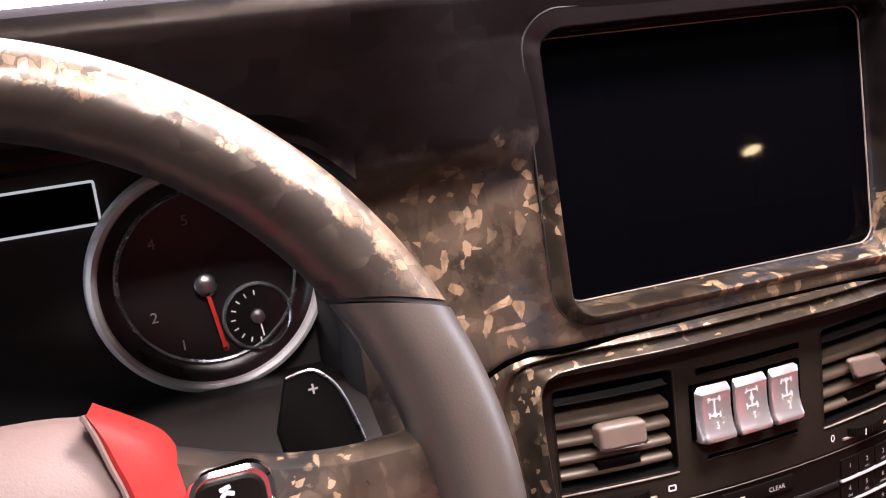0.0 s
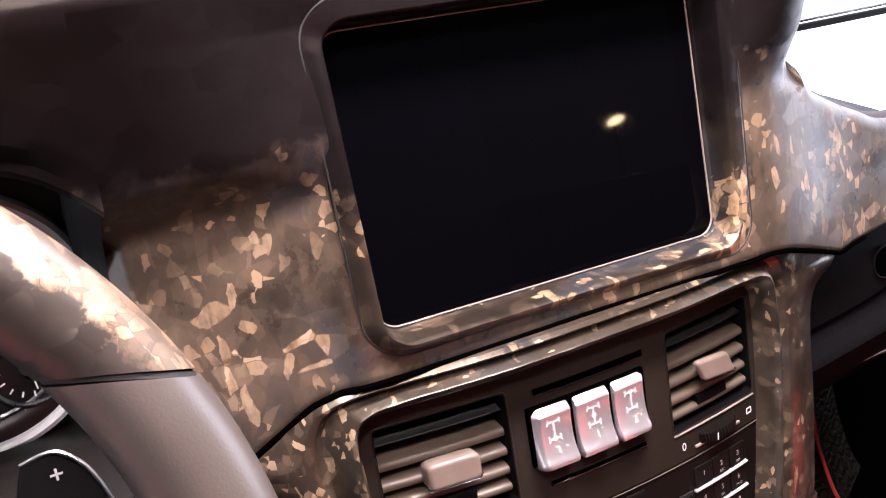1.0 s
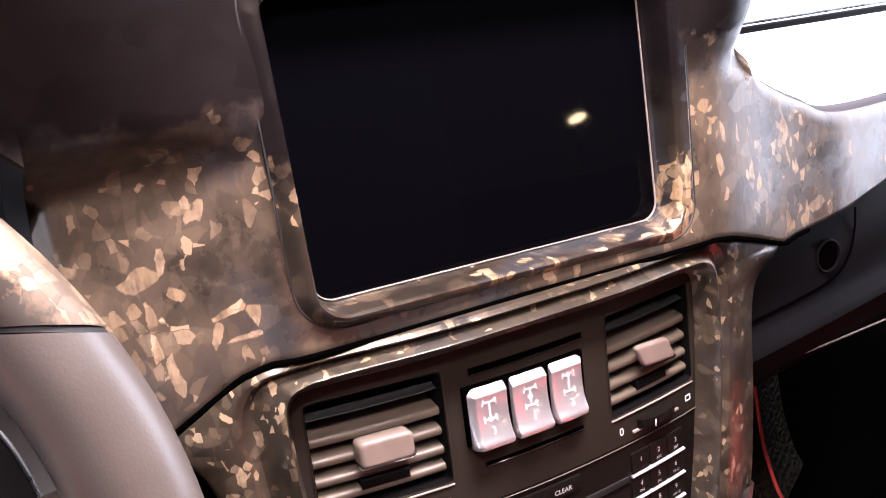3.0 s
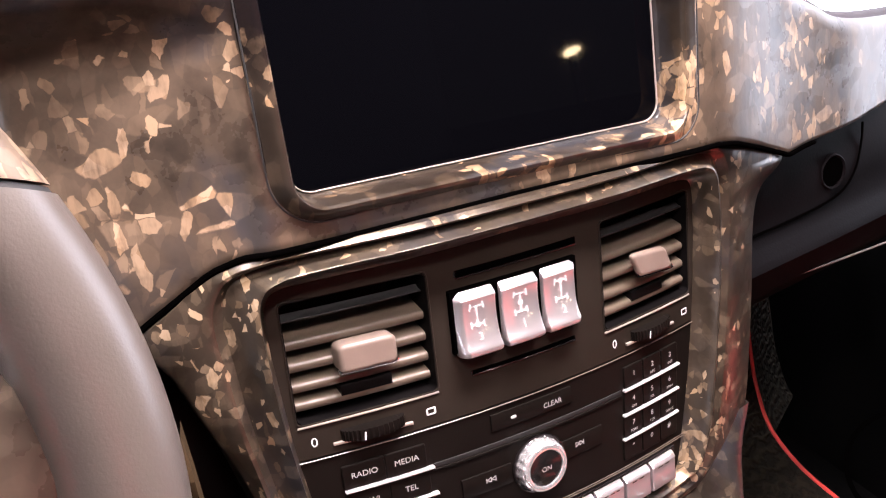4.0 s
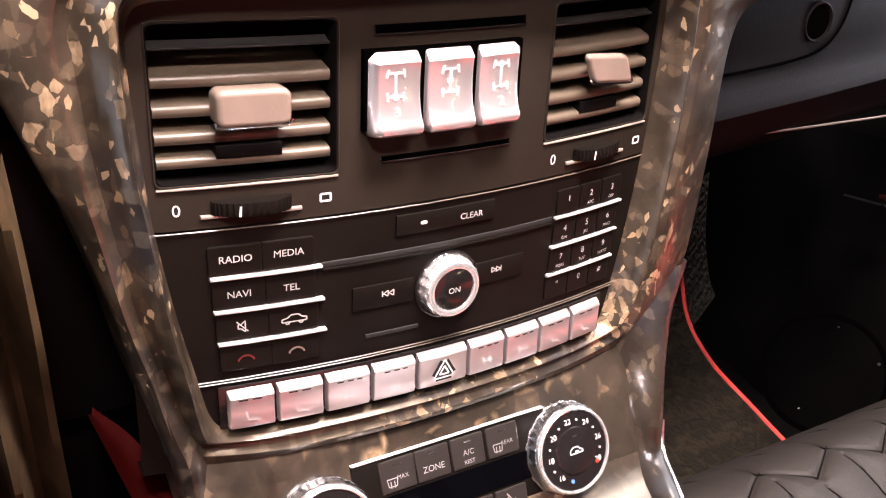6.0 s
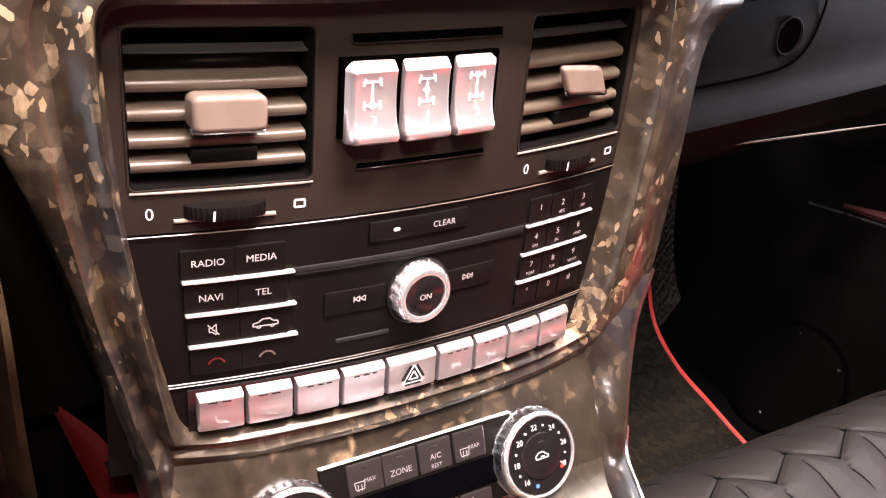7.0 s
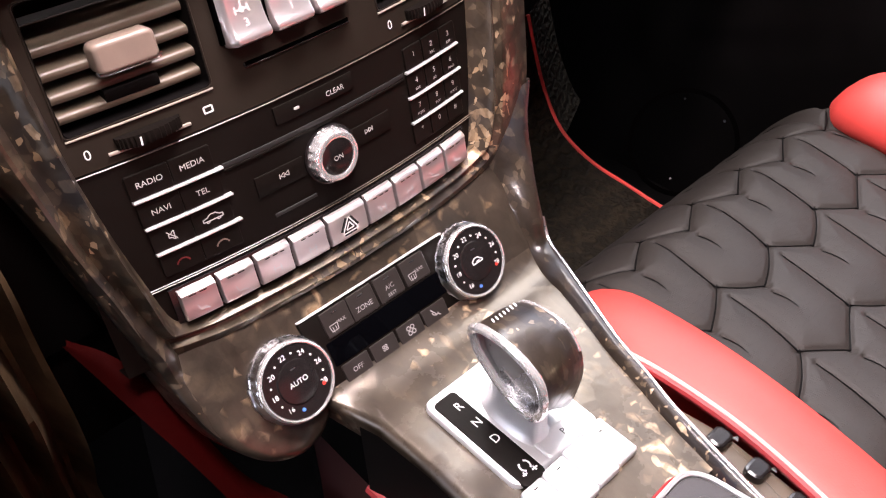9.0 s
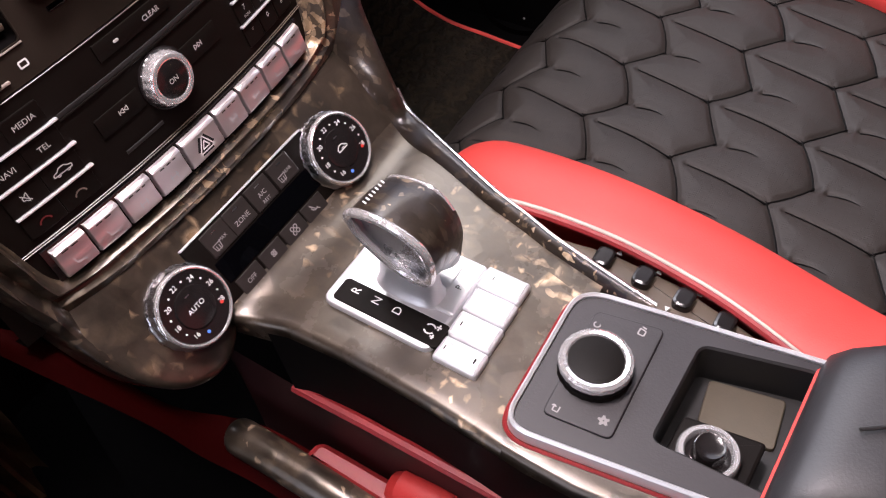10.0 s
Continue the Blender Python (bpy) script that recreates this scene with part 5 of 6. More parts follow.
part("letter", words("P", 0.0055, yaw_deck, 0.0240, -0.1325, 0.0062), DARK, park)
part("neck", grid([[DF(0.0125 + sx * du, -0.1080 + sv * dv, w) for sx, sv in rr(0, 0, 2, 2, 0.7, 5)] for du, dv, w in ((0.0115, 0.0220, 0.0040), (0.0095, 0.0205, 0.0060), (0.0078, 0.0190, 0.013), (0.0070, 0.0180, 0.026), (0.0075, 0.0190, 0.044))], close_v=True), SATIN, gear, "chrome neck with a flared foot")


def loop_of(pts, n=4):
    """A closed smooth loop through points of a cross-section."""
    q = [Vector((v, w, 0)) for v, w in pts]
    return spline(q[-2:] + q + q[:2], n)[2 * n:-2 * n - 1]


# the lever: a drop-shaped polished frame on the driver's side, from which the grip arches over and down
NEAR = loop_of([(-0.0840, 0.0690), (-0.0885, 0.0755), (-0.1040, 0.0785), (-0.1195, 0.0755), (-0.1300, 0.0695), (-0.1345, 0.0575), (-0.1330, 0.0445), (-0.1260, 0.0395), (-0.1110, 0.0425), (-0.0960, 0.0520), (-0.0865, 0.0620)])
FAR = loop_of([(-0.0845, 0.0600), (-0.0880, 0.0690), (-0.1000, 0.0740), (-0.1155, 0.0745), (-0.1255, 0.0665), (-0.1310, 0.0540), (-0.1315, 0.0380), (-0.1260, 0.0140), (-0.1080, 0.0120), (-0.0920, 0.0200), (-0.0855, 0.0400)])
lever = []
for x, t, shrink in ((0.0010, 0.0, 0.86), (-0.0030, 0.0, 0.88), (-0.0032, 0.0, 0.94), (-0.0022, 0.0, 0.985), (0.0000, 0.04, 1.0), (0.0060, 0.14, 1.02), (0.0140, 0.36, 1.035), (0.0220, 0.64, 1.035), (0.0285, 0.88, 1.02), (0.0325, 1.0, 0.99), (0.0345, 1.0, 0.95), (0.0352, 1.0, 0.88)):
    loop = [p.lerp(q, t) for p, q in zip(NEAR, FAR)]
    mid = sum(loop, Vector()) / len(loop)
    lever.append([DF(x, *(mid + (p - mid) * shrink).xy) for p in loop])
n = len(NEAR)
bm = grid(lever[3:], close_v=True)
bm.faces.new(bm.verts[-n:])
grip = part("lever", bm, FORGED_FINE, gear, "forged composite lever")
part("lever_frame", tube([tuple(Vector(p) + Vector((-0.0006, 0, 0))) for p in lever[3]], 0.0027, 10, closed=True), RING, grip, "polished drop-shaped frame")
part("lever_edge", tube(lever[9][2:18], 0.0011, 8), RING, grip, "polished far edge")
bm = grid(lever[:3], close_v=True)
bm.faces.new(bm.verts[:n])
part("lever_face", bm, STEEL, grip, "brushed steel face inside the frame")
part("maker_bars", strokes([((-0.009 + 0.0032 * i, -0.0012), (-0.0084 + 0.0032 * i, 0.0012)) for i in range(7)], 0.0010, lambda u, v, w: DF(0.0135 + u, -0.0905 + v + 0.10 * u, 0.0782 - 0.19 * (u + 0.0135)), 0, 0, 0), SATIN, grip, "pale bars of lettering")

# ---- rear control plate ----
rear = thing("controller_panel", (0.015, -0.26, -0.24), "black control panel with rotary controller, chrome frame, open tray", "control panel")


def smooth_poly(pts, r=0.006, n=5):
    """Rounds the corners of an outline."""
    out, m = [], len(pts)
    for i in range(m):
        p, q, s = Vector(pts[i - 1]), Vector(pts[i]), Vector(pts[(i + 1) % m])
        a, b = q + (p - q).normalized() * min(r, (p - q).length * 0.45), q + (s - q).normalized() * min(r, (s - q).length * 0.45)
        for k in range(n + 1):
            t = k / n
            out.append(tuple(a.lerp(q, t).lerp(q.lerp(b, t), t)))
    return out


OUTL = smooth_poly([(-0.041, -0.203), (-0.034, -0.1935), (0.050, -0.190), (0.060, -0.200), (0.080, -0.330), (0.080, -0.395), (-0.022, -0.395), (-0.026, -0.310)], 0.010, 6)


def ring_between(outer, d, F, w0, w1, wm):
    inn = inset(outer, d)
    mid = inset(outer, d / 2)
    return grid([[F(u, v, w0) for u, v in outer], [F(u, v, w1) for u, v in inset(outer, d * 0.12)], [F(u, v, wm) for u, v in mid], [F(u, v, w1) for u, v in inset(outer, d * 0.9)], [F(u, v, w0) for u, v in inn]], close_v=True)


part("leather_border", ring_between(inset(OUTL, -0.0030), 0.0030, DF, -0.003, 0.0004, 0.0016), BORDER, rear, "red leather border")
part("chrome_frame", ring_between(OUTL, 0.0034, DF, 0.0, 0.0080, 0.0095), SATIN, rear, "chrome frame")
TRAY = smooth_poly([(-0.010, -0.262), (0.056, -0.262), (0.070, -0.318), (0.070, -0.380), (-0.008, -0.380)], 0.006, 4)
plate = bmesh.new()
inner_out = inset(OUTL, 0.0036)
vo = [plate.verts.new(DF(u, v, 0.0068)) for u, v in inner_out]
vt = [plate.verts.new(DF(u, v, 0.0068)) for u, v in TRAY]
for loop in (vo, vt):
    for i in range(len(loop)):
        plate.edges.new((loop[i], loop[(i + 1) % len(loop)]))
bmesh.ops.triangle_fill(plate, use_beauty=True, edges=plate.edges[:])
part("face_plate", plate, PLATE, rear, "dark mauve-grey satin plate")
grid_rows = [[DF(u, v, 0.0068) for u, v in TRAY], [DF(u, v, 0.0055) for u, v in inset(TRAY, 0.0012)], [DF(u, v, -0.022) for u, v in inset(TRAY, 0.0025)]]
bm = grid(grid_rows, close_v=True)
bm.faces.new(bm.verts[-len(TRAY):])
part("tray", bm, DARK, rear, "deep black tray")
KEY_FIELD = smooth_poly([(-0.024, -0.2095), (0.047, -0.2060), (0.054, -0.2430), (-0.0205, -0.2460)], 0.004, 4)
pad = part("key_ring", prism(KEY_FIELD, DF, 0.005, 0.0085, 0.0008), PLATE, rear, "dark key surround")
part("star", strokes([((0.003 * math.sin(k * 4 * math.pi / 5), 0.003 * math.cos(k * 4 * math.pi / 5)), (0.003 * math.sin((k + 1) * 4 * math.pi / 5), 0.003 * math.cos((k + 1) * 4 * math.pi / 5))) for k in range(5)], 0.0011, DF, -0.0130, -0.2385, 0.0089), KEY_PRINT, pad)
part("back_sign", strokes(chain([(0.002, -0.0015), (-0.0015, -0.0015), (-0.0015, 0.0015), (0.002, 0.0015)]) + [((0.002, 0.0015), (0.001, 0.0028)), ((0.002, 0.0015), (0.001, 0.0004))], 0.0007, DF, -0.0190, -0.2150, 0.0089), KEY_PRINT, pad)
part("seat_sign", strokes(chain([(-0.002, -0.0018), (0.0014, -0.0018), (0.0020, 0.0016), (-0.002, 0.0016), (-0.002, -0.0018)]) + [((0.003, -0.0015), (0.0034, 0.001))], 0.0008, DF, 0.0460, -0.2330, 0.0089), KEY_PRINT, pad)
part("turn_sign", strokes(chain(arc(0, 0, 0.0018, 40, 300, 6)), 0.0007, DF, 0.0385, -0.2105, 0.0089), KEY_PRINT, pad)
ctrl = part("rotary_controller", lathe([(0.0195, 0.004), (0.0195, 0.009), (0.0186, 0.0105), (0.0190, 0.015)], DF, 0.0122, -0.2218, 72, 0.02, 24), BLACK, rear, "black rotary controller")
part("chrome_ring", lathe([(0.0189, 0.0145), (0.0196, 0.0165), (0.0190, 0.0190), (0.0170, 0.0203), (0.0152, 0.0199), (0.0145, 0.0186)], DF, 0.0122, -0.2218, 96, 0.013, 24), RING, ctrl, "ribbed chrome ring")
part("cap", lathe([(0.0148, 0.0176), (0.0145, 0.0192), (0.010, 0.0201), (0.002, 0.0203)], DF, 0.0122, -0.2218, 48), BLACK, ctrl, "gloss black cap")
part("lighter_base", prism(smooth_poly([(-0.006, -0.270), (0.018, -0.270), (0.024, -0.312), (-0.006, -0.312)], 0.003, 3), DF, -0.022, -0.004, 0.002), BLACK, rear)
sock = part("lighter_ring", lathe([(0.0158, -0.006), (0.0158, 0.0005), (0.0148, 0.0022), (0.0126, 0.0022), (0.0116, 0.0005), (0.0114, -0.004)], DF, 0.0015, -0.2890, 56, cap=False), RING, rear, "chrome socket ring")
part("lighter_button", lathe([(0.0113, -0.008), (0.0113, -0.002), (0.0085, 0.0), (0.0080, 0.007), (0.0072, 0.0086), (0.0060, 0.0080), (0.002, 0.0080)], DF, 0.0015, -0.2890, 48), PIANO, sock, "black push button")
part("mat", prism(smooth_poly([(0.026, -0.276), (0.054, -0.272), (0.062, -0.312), (0.030, -0.316)], 0.003, 3), DF, -0.022, -0.019, 0.001), worn(material("tray_mat_rubber", (0.07, 0.055, 0.035), 0.6), 0.2), rear, "olive rubber tray mat")

# ---- armrest ----
arm = thing("armrest", (0.05, -0.40, -0.26), "black leather armrest with red piping", "armrest")
rows = []
for y, h, s in ((-0.320, -0.008, 0.94), (-0.3185, 0.006, 0.97), (-0.322, 0.018, 0.985), (-0.330, 0.026, 0.99), (-0.344, 0.031, 1.0), (-0.37, 0.034, 1.0), (-0.42, 0.035, 1.0), (-0.52, 0.035, 1.0), (-0.70, 0.03, 1.0)):
    row_pts = []
    for k in range(25):
        t = -1 + 2 * k / 24
        edge = abs(t) ** 6
        row_pts.append(DF(0.028 + t * 0.060 * s - (y + 0.32) * 0.45, y, h - 0.018 * edge))
    rows.append(row_pts)
for r_ in rows:
    r_.insert(0, tuple(Vector(r_[0]) + Vector((0, 0, -0.06))))
    r_.append(tuple(Vector(r_[-1]) + Vector((0, 0, -0.06))))
bm = grid(rows)
rows.insert(0, None)
part("cushion", bm, BLACK_LEATHER, arm)
part("piping", tube([tuple(Vector(p) + Vector((0, -0.003, 0.002))) for p in rows[2][1:-1]], 0.0024, 8), RED, arm, "red piping")

for k, pts in enumerate(([(0.030, -0.345), (0.050, -0.372), (0.048, -0.41)], [(0.050, -0.372), (0.095, -0.385), (0.125, -0.378)], [(0.048, -0.41), (0.020, -0.44), (0.03, -0.48)])):
    part("stitch_line", tube([DF(x, y, 0.0345) for x, y in pts], 0.0010, 6), DARK, arm, "dark quilting seam")

# ---- passenger seat ----
C12, S12 = math.cos(radians(RECLINE)), math.sin(radians(RECLINE))


def WF(x, y, z):
    """Level coordinates with the panel's origin, turned into the panel's frame."""
    return (x, y * C12 - z * S12, y * S12 + z * C12)


seat = thing("passenger_seat", WF(0.35, -0.2, -0.45), "passenger seat with grey hexagon-quilted cushion and red leather bolsters", "seat")
E1, E2, DART = np.array((0.042, 0.024)), np.array((-0.030, 0.026)), np.array((-0.12, -0.99))
T1, T2, V0 = np.array((0.072, -0.002)), np.array((0.011, 0.081)), np.array((0.314, -0.147))
SEAMS = []
rng = random.Random(7)


def sewn(p, e, bulge, w0, w1, pieces=4):
    """A seam from p along e that bends sideways a little, in short pieces."""
    side = np.array((-e[1], e[0])) / np.linalg.norm(e)
    pts = [p + e * t + side * bulge * math.sin(math.pi * t) for t in np.linspace(0, 1, pieces + 1)]
    for k in range(pieces):
        SEAMS.append((pts[k], pts[k + 1] - pts[k], w0 + (w1 - w0) * k / pieces, w0 + (w1 - w0) * (k + 1) / pieces))


PITS = []
for i in range(-8, 9):
    for j in range(-7, 4):
        v = V0 + i * T1 + j * T2
        if not (0.10 < v[0] < 0.62 and -0.66 < v[1] < 0.05):
            continue
        jit = [np.array((rng.uniform(-0.002, 0.002), rng.uniform(-0.002, 0.002))) for _ in range(2)]
        sewn(v, E1, -0.0018 * rng.uniform(-0.4, 1.4), 0.95, 0.55)
        sewn(v, E2, 0.0014 * rng.uniform(-0.4, 1.4), 0.95, 0.95)
        sewn(v + DART * 0.010 + jit[0], DART * 0.024, 0.002, 0.85, 0.10)
        sewn(v + E1, -DART * 0.066, -0.0022 * rng.uniform(-0.2, 1.4), 1.0, 0.55)
        PITS += [v, v + E1]
SEAMS = [q for q in SEAMS if 0.175 < q[0][0] < 0.575 and 0.175 < (q[0] + q[1])[0] < 0.575 and -0.62 < (q[0] + q[1])[1] < 0.02 and q[0][1] < 0.02]


def groove(px, py):
    """How deep the quilting seams and darts cut at each place, and how it pillows round them."""
    P = np.stack([px, py], -1)
    cut, sag = np.zeros(px.shape), np.zeros(px.shape)
    for p, e, w0, w1 in SEAMS:
        near = (np.abs(px - p[0] - e[0] / 2) < 0.042) & (np.abs(py - p[1] - e[1] / 2) < 0.042)
        Q = P[near]
        t = np.clip(((Q - p) @ e) / (e @ e), 0, 1)
        d = np.linalg.norm(Q - p - t[..., None] * e, axis=-1)
        k = w0 + (w1 - w0) * t
        cut[near] = np.maximum(cut[near], k * np.exp(-(d / 0.0022) ** 2))
        sag[near] = np.maximum(sag[near], k * np.exp(-(d / 0.0120) ** 2))
    for p in PITS:
        near = (np.abs(px - p[0]) < 0.012) & (np.abs(py - p[1]) < 0.012)
        d2 = (px[near] - p[0]) ** 2 + (py[near] - p[1]) ** 2
        cut[near] = np.maximum(cut[near], 1.35 * np.exp(-d2 / 0.0042 ** 2))
    return cut, sag


def seat_level(y):
    """Height of the cushion along its length, rounding off at the front."""
    return np.where(y > -0.075, -0.262 - 10.0 * np.maximum(y + 0.075, 0) ** 2, -0.262 - 0.04 * (-0.075 - y))


nx, ny = 290, 470
gx, gy = np.meshgrid(np.linspace(0.170, 0.580, nx), np.linspace(-0.62, 0.028, ny), indexing="ij")
cut, sag = groove(gx, gy)
gz = seat_level(gy) - 0.0030 * cut - 0.0034 * sag
gz -= 0.012 * np.exp(-((gx - 0.180) / 0.012) ** 2) + 0.012 * np.exp(-((gx - 0.560) / 0.012) ** 2)
part("cushion", grid([[WF(gx[i, j], gy[i, j], gz[i, j]) for j in range(ny)] for i in range(nx)]), QUILT, seat, "grey perforated leather, quilted in hexagons", 80)
seams = bmesh.new()
for p, e, w0, w1 in SEAMS:
    ts = np.linspace(0, 1, 3)
    tube([WF(p[0] + e[0] * t, p[1] + e[1] * t, float(seat_level(np.array(p[1] + e[1] * t))) - 0.0062 * (w0 + (w1 - w0) * t) + 0.0003) for t in ts], [float(0.0001 + 0.0007 * (w0 + (w1 - w0) * t)) for t in ts], 6, bm=seams)
tagged(part("stitching", seams, PITCH, seat, "dark seams of the quilting"), kind="stuff")


def bolster(path, rad, name):
    pts = spline(path, 6)
    n = len(pts)
    radii = [rad * min(1.0, math.sqrt(max(0.02, 1 - (1 - min(i, 7) / 7) ** 2))) for i in range(n)]
    rows = []
    for i, p in enumerate(pts):
        r = radii[i]
        rows.append([WF(p.x + 1.05 * r * math.cos(a), p.y, p.z + 0.80 * r * math.sin(a)) for a in np.linspace(0, math.tau, 21)[:-1]])
    bm = grid(rows, close_v=True)
    bm.faces.new(bm.verts[:20])
    return part(name, bm, RED, seat, "red leather bolster")


bolster([(0.172, -0.042, -0.290), (0.172, -0.09, -0.270), (0.172, -0.18, -0.266), (0.163, -0.28, -0.270), (0.144, -0.40, -0.280), (0.126, -0.60, -0.296)], 0.047, "bolster")
bolster([(0.600, -0.050, -0.275), (0.598, -0.10, -0.258), (0.582, -0.20, -0.258), (0.556, -0.31, -0.265), (0.540, -0.46, -0.28), (0.530, -0.62, -0.29)], 0.045, "bolster")
bm = grid([[WF(x, y, z) for x, z in ((0.20, -0.33), (0.125, -0.31), (0.118, -0.55))] for y in (-0.06, -0.25, -0.62)])
part("side_cover", bm, RED, seat, "red leather side")
front = grid([[WF(x, y, z) for x in (0.17, 0.35, 0.58)] for y, z in ((0.028, -0.368), (0.022, -0.45), (-0.03, -0.55), (-0.36, -0.56))])
part("front_cover", front, BLACK_LEATHER, seat)

# pale piping and the red side panel with seat switches between console and seat
switches = thing("seat_switch_panel", DF(0.09, -0.22, -0.02), "black seat adjustment panel with four switches beside the console", "switch panel")
PIP = [DF(x, y, w) for x, y, w in ((0.101, -0.118, -0.001), (0.1035, -0.138, 0.000), (0.1055, -0.160, 0.000), (0.1060, -0.188, 0.000), (0.104, -0.214, 0.000), (0.1005, -0.238, 0.0), (0.096, -0.261, 0.0), (0.088, -0.288, 0.0), (0.079, -0.313, 0.0), (0.070, -0.335, 0.0))]
part("piping", tube(spline(PIP, 5), 0.0014, 8), PIPING, switches, "pale piping")
part("red_edge", tube([tuple(Vector(p) + Vector((-0.003, -0.001, -0.002))) for p in spline(PIP, 5)], 0.0028, 8), BORDER, switches, "red leather edge")
rows = []
for p in spline(PIP, 5):
    y = p.y
    p0 = Vector(p)
    rows.append([tuple(p0 + Vector((0, 0, -0.001))), tuple(p0 + Vector((0.006, 0, -0.006))), tuple(p0 + Vector((0.018, 0, -0.030))), tuple(p0 + Vector((0.030, 0.0, -0.070)))])
part("red_flank", grid(rows), RED, switches, "red leather flank")
SWITCH_PLATE = smooth_poly([(0.081, -0.146), (0.094, -0.150), (0.1005, -0.19), (0.098, -0.236), (0.086, -0.283), (0.070, -0.300), (0.066, -0.22)], 0.005, 4)
part("plate", prism(SWITCH_PLATE, DF, -0.024, -0.0085, 0.002), SLAT, switches, "brown-grey plate")
for u, v in ((0.0930, -0.1900), (0.0912, -0.2155), (0.0880, -0.2415), (0.0838, -0.2670)):
    k = part("rocker", prism(rr(u, v, 0.0148, 0.0116, 0.0040, 4), lambda a, b, w: DF(a, b, w - 0.0085), -0.002, 0.0055, 0.002), PIANO, switches, "gloss black rocker")
    part("arrow", prism([(u - 0.0118, v + 0.0060), (u - 0.0086, v + 0.0044), (u - 0.0086, v + 0.0076)], DF, -0.0086, -0.0070, 0.0002), WHITE, k)
    part("arrow", prism([(u + 0.0112, v - 0.0060), (u + 0.0082, v - 0.0044), (u + 0.0082, v - 0.0076)], DF, -0.0086, -0.0070, 0.0002), WHITE, k)

# ---- steering wheel ----
wheel = thing("steering_wheel", (-0.4143, -0.1172, 0.0905), "steering wheel with forged composite top and grey leather grips", "steering wheel")
TA = radians(11.85)
WU, WV = Vector((1, 0, 0)), Vector((0, math.sin(TA), math.cos(TA)))
WN = WU.cross(WV)
WC = Vector((-0.4143, -0.1172, 0.0905))


def rim_point(a):
    r = 0.1922 + 0.0040 * max(0.0, math.sin(a)) ** 3
    return WC + r * (math.cos(a) * WU + math.sin(a) * WV)


def rim(a0, a1, n, extra=0.0):
    """A stretch of the rim, thicker at the grips."""
    rows = []
    for i in range(n + 1):
        row_pts = []
        for q in np.linspace(0, math.tau, 33)[:-1]:
            d = a0 + (a1 - a0) * i / n
            # the joint runs aslant across the rim, mirrored on the other side
            skew = 2.5 - 4.8 * math.cos(q)
            d += skew * (max(0, 1 - abs(d - 25) / 28) - max(0, 1 - abs(d - 155) / 28) - max(0, 1 - abs(d + 205) / 28))
            a = radians(d)
            out = math.cos(a) * WU + math.sin(a) * WV
            rr_ = 0.0195 + 0.0015 * max(0, math.cos(a * 1.0)) ** 6 + extra
            row_pts.append(rim_point(a) + rr_ * (math.cos(q) * out * 0.94 + math.sin(q) * WN * 1.06))
        rows.append(row_pts)
    bm = grid([[tuple(p) for p in r] for r in rows], close_v=True)
    bm.faces.new(bm.verts[:32])
    bm.faces.new(bm.verts[-32:])
    return bm


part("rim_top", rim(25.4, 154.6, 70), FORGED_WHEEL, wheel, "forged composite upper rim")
part("rim_seam", rim(24.6, 25.3, 2, -0.0010), DARK, wheel)
part("rim_grip", rim(-204.5, 24.5, 110), GREY_LEATHER, wheel, "grey leather lower rim")


def wheel_frame(u, v, w):
    return tuple(WC + float(u) * WU + float(v) * WV + float(w) * WN)


def squarish(a, p=0.55):
    c, s_ = math.cos(a), math.sin(a)
    return abs(c) ** p * (1 if c > 0 else -1), abs(s_) ** p * (1 if s_ > 0 else -1)


def hub_ring(r, h):
    return [wheel_frame(r * 0.94 * squarish(a)[0], r * 0.80 * squarish(a)[1] * (1.0 if math.sin(a) > 0 else 1.15), h) for a in np.linspace(0, math.tau, 65)[:-1]]


bm = grid([hub_ring(r, h) for r, h in ((0.090, -0.012), (0.090, 0.002), (0.087, 0.009), (0.080, 0.015), (0.070, 0.019), (0.060, 0.0225), (0.030, 0.027), (0.004, 0.028))], close_v=True)
bm.faces.new(bm.verts[-64:])
part("airbag_cover", bm, PAD, wheel, "taupe leather hub")
# the red part of the cover: a broad band round the side of the hub
inner = spline([(0.0545, 0.0722, 0), (0.0575, 0.0640, 0), (0.0600, 0.0540, 0), (0.0635, 0.0410, 0), (0.0660, 0.0200, 0), (0.0660, -0.010, 0), (0.0630, -0.045, 0)], 6)
outer = spline([(0.0558, 0.0735, 0), (0.0700, 0.0640, 0), (0.0785, 0.0565, 0), (0.0826, 0.0450, 0), (0.0856, 0.0200, 0), (0.0856, -0.010, 0), (0.0800, -0.045, 0)], 6)
band = [[wheel_frame(*p.lerp(q, t).xy, h) for t, h in ((-0.06, 0.0170), (0.0, 0.0212), (0.08, 0.0218), (0.35, 0.0200), (0.65, 0.0165), (0.88, 0.0100), (1.0, 0.0030), (1.02, -0.006))] for p, q in zip(inner, outer)]
part("hub_band", grid(band), FOLD, wheel, "red leather band round the hub")
part("stitching", tube([wheel_frame(p.x - 0.0012, p.y, 0.0208) for p in inner], 0.0011, 6), PAD, wheel, "taupe seam beside the red band")
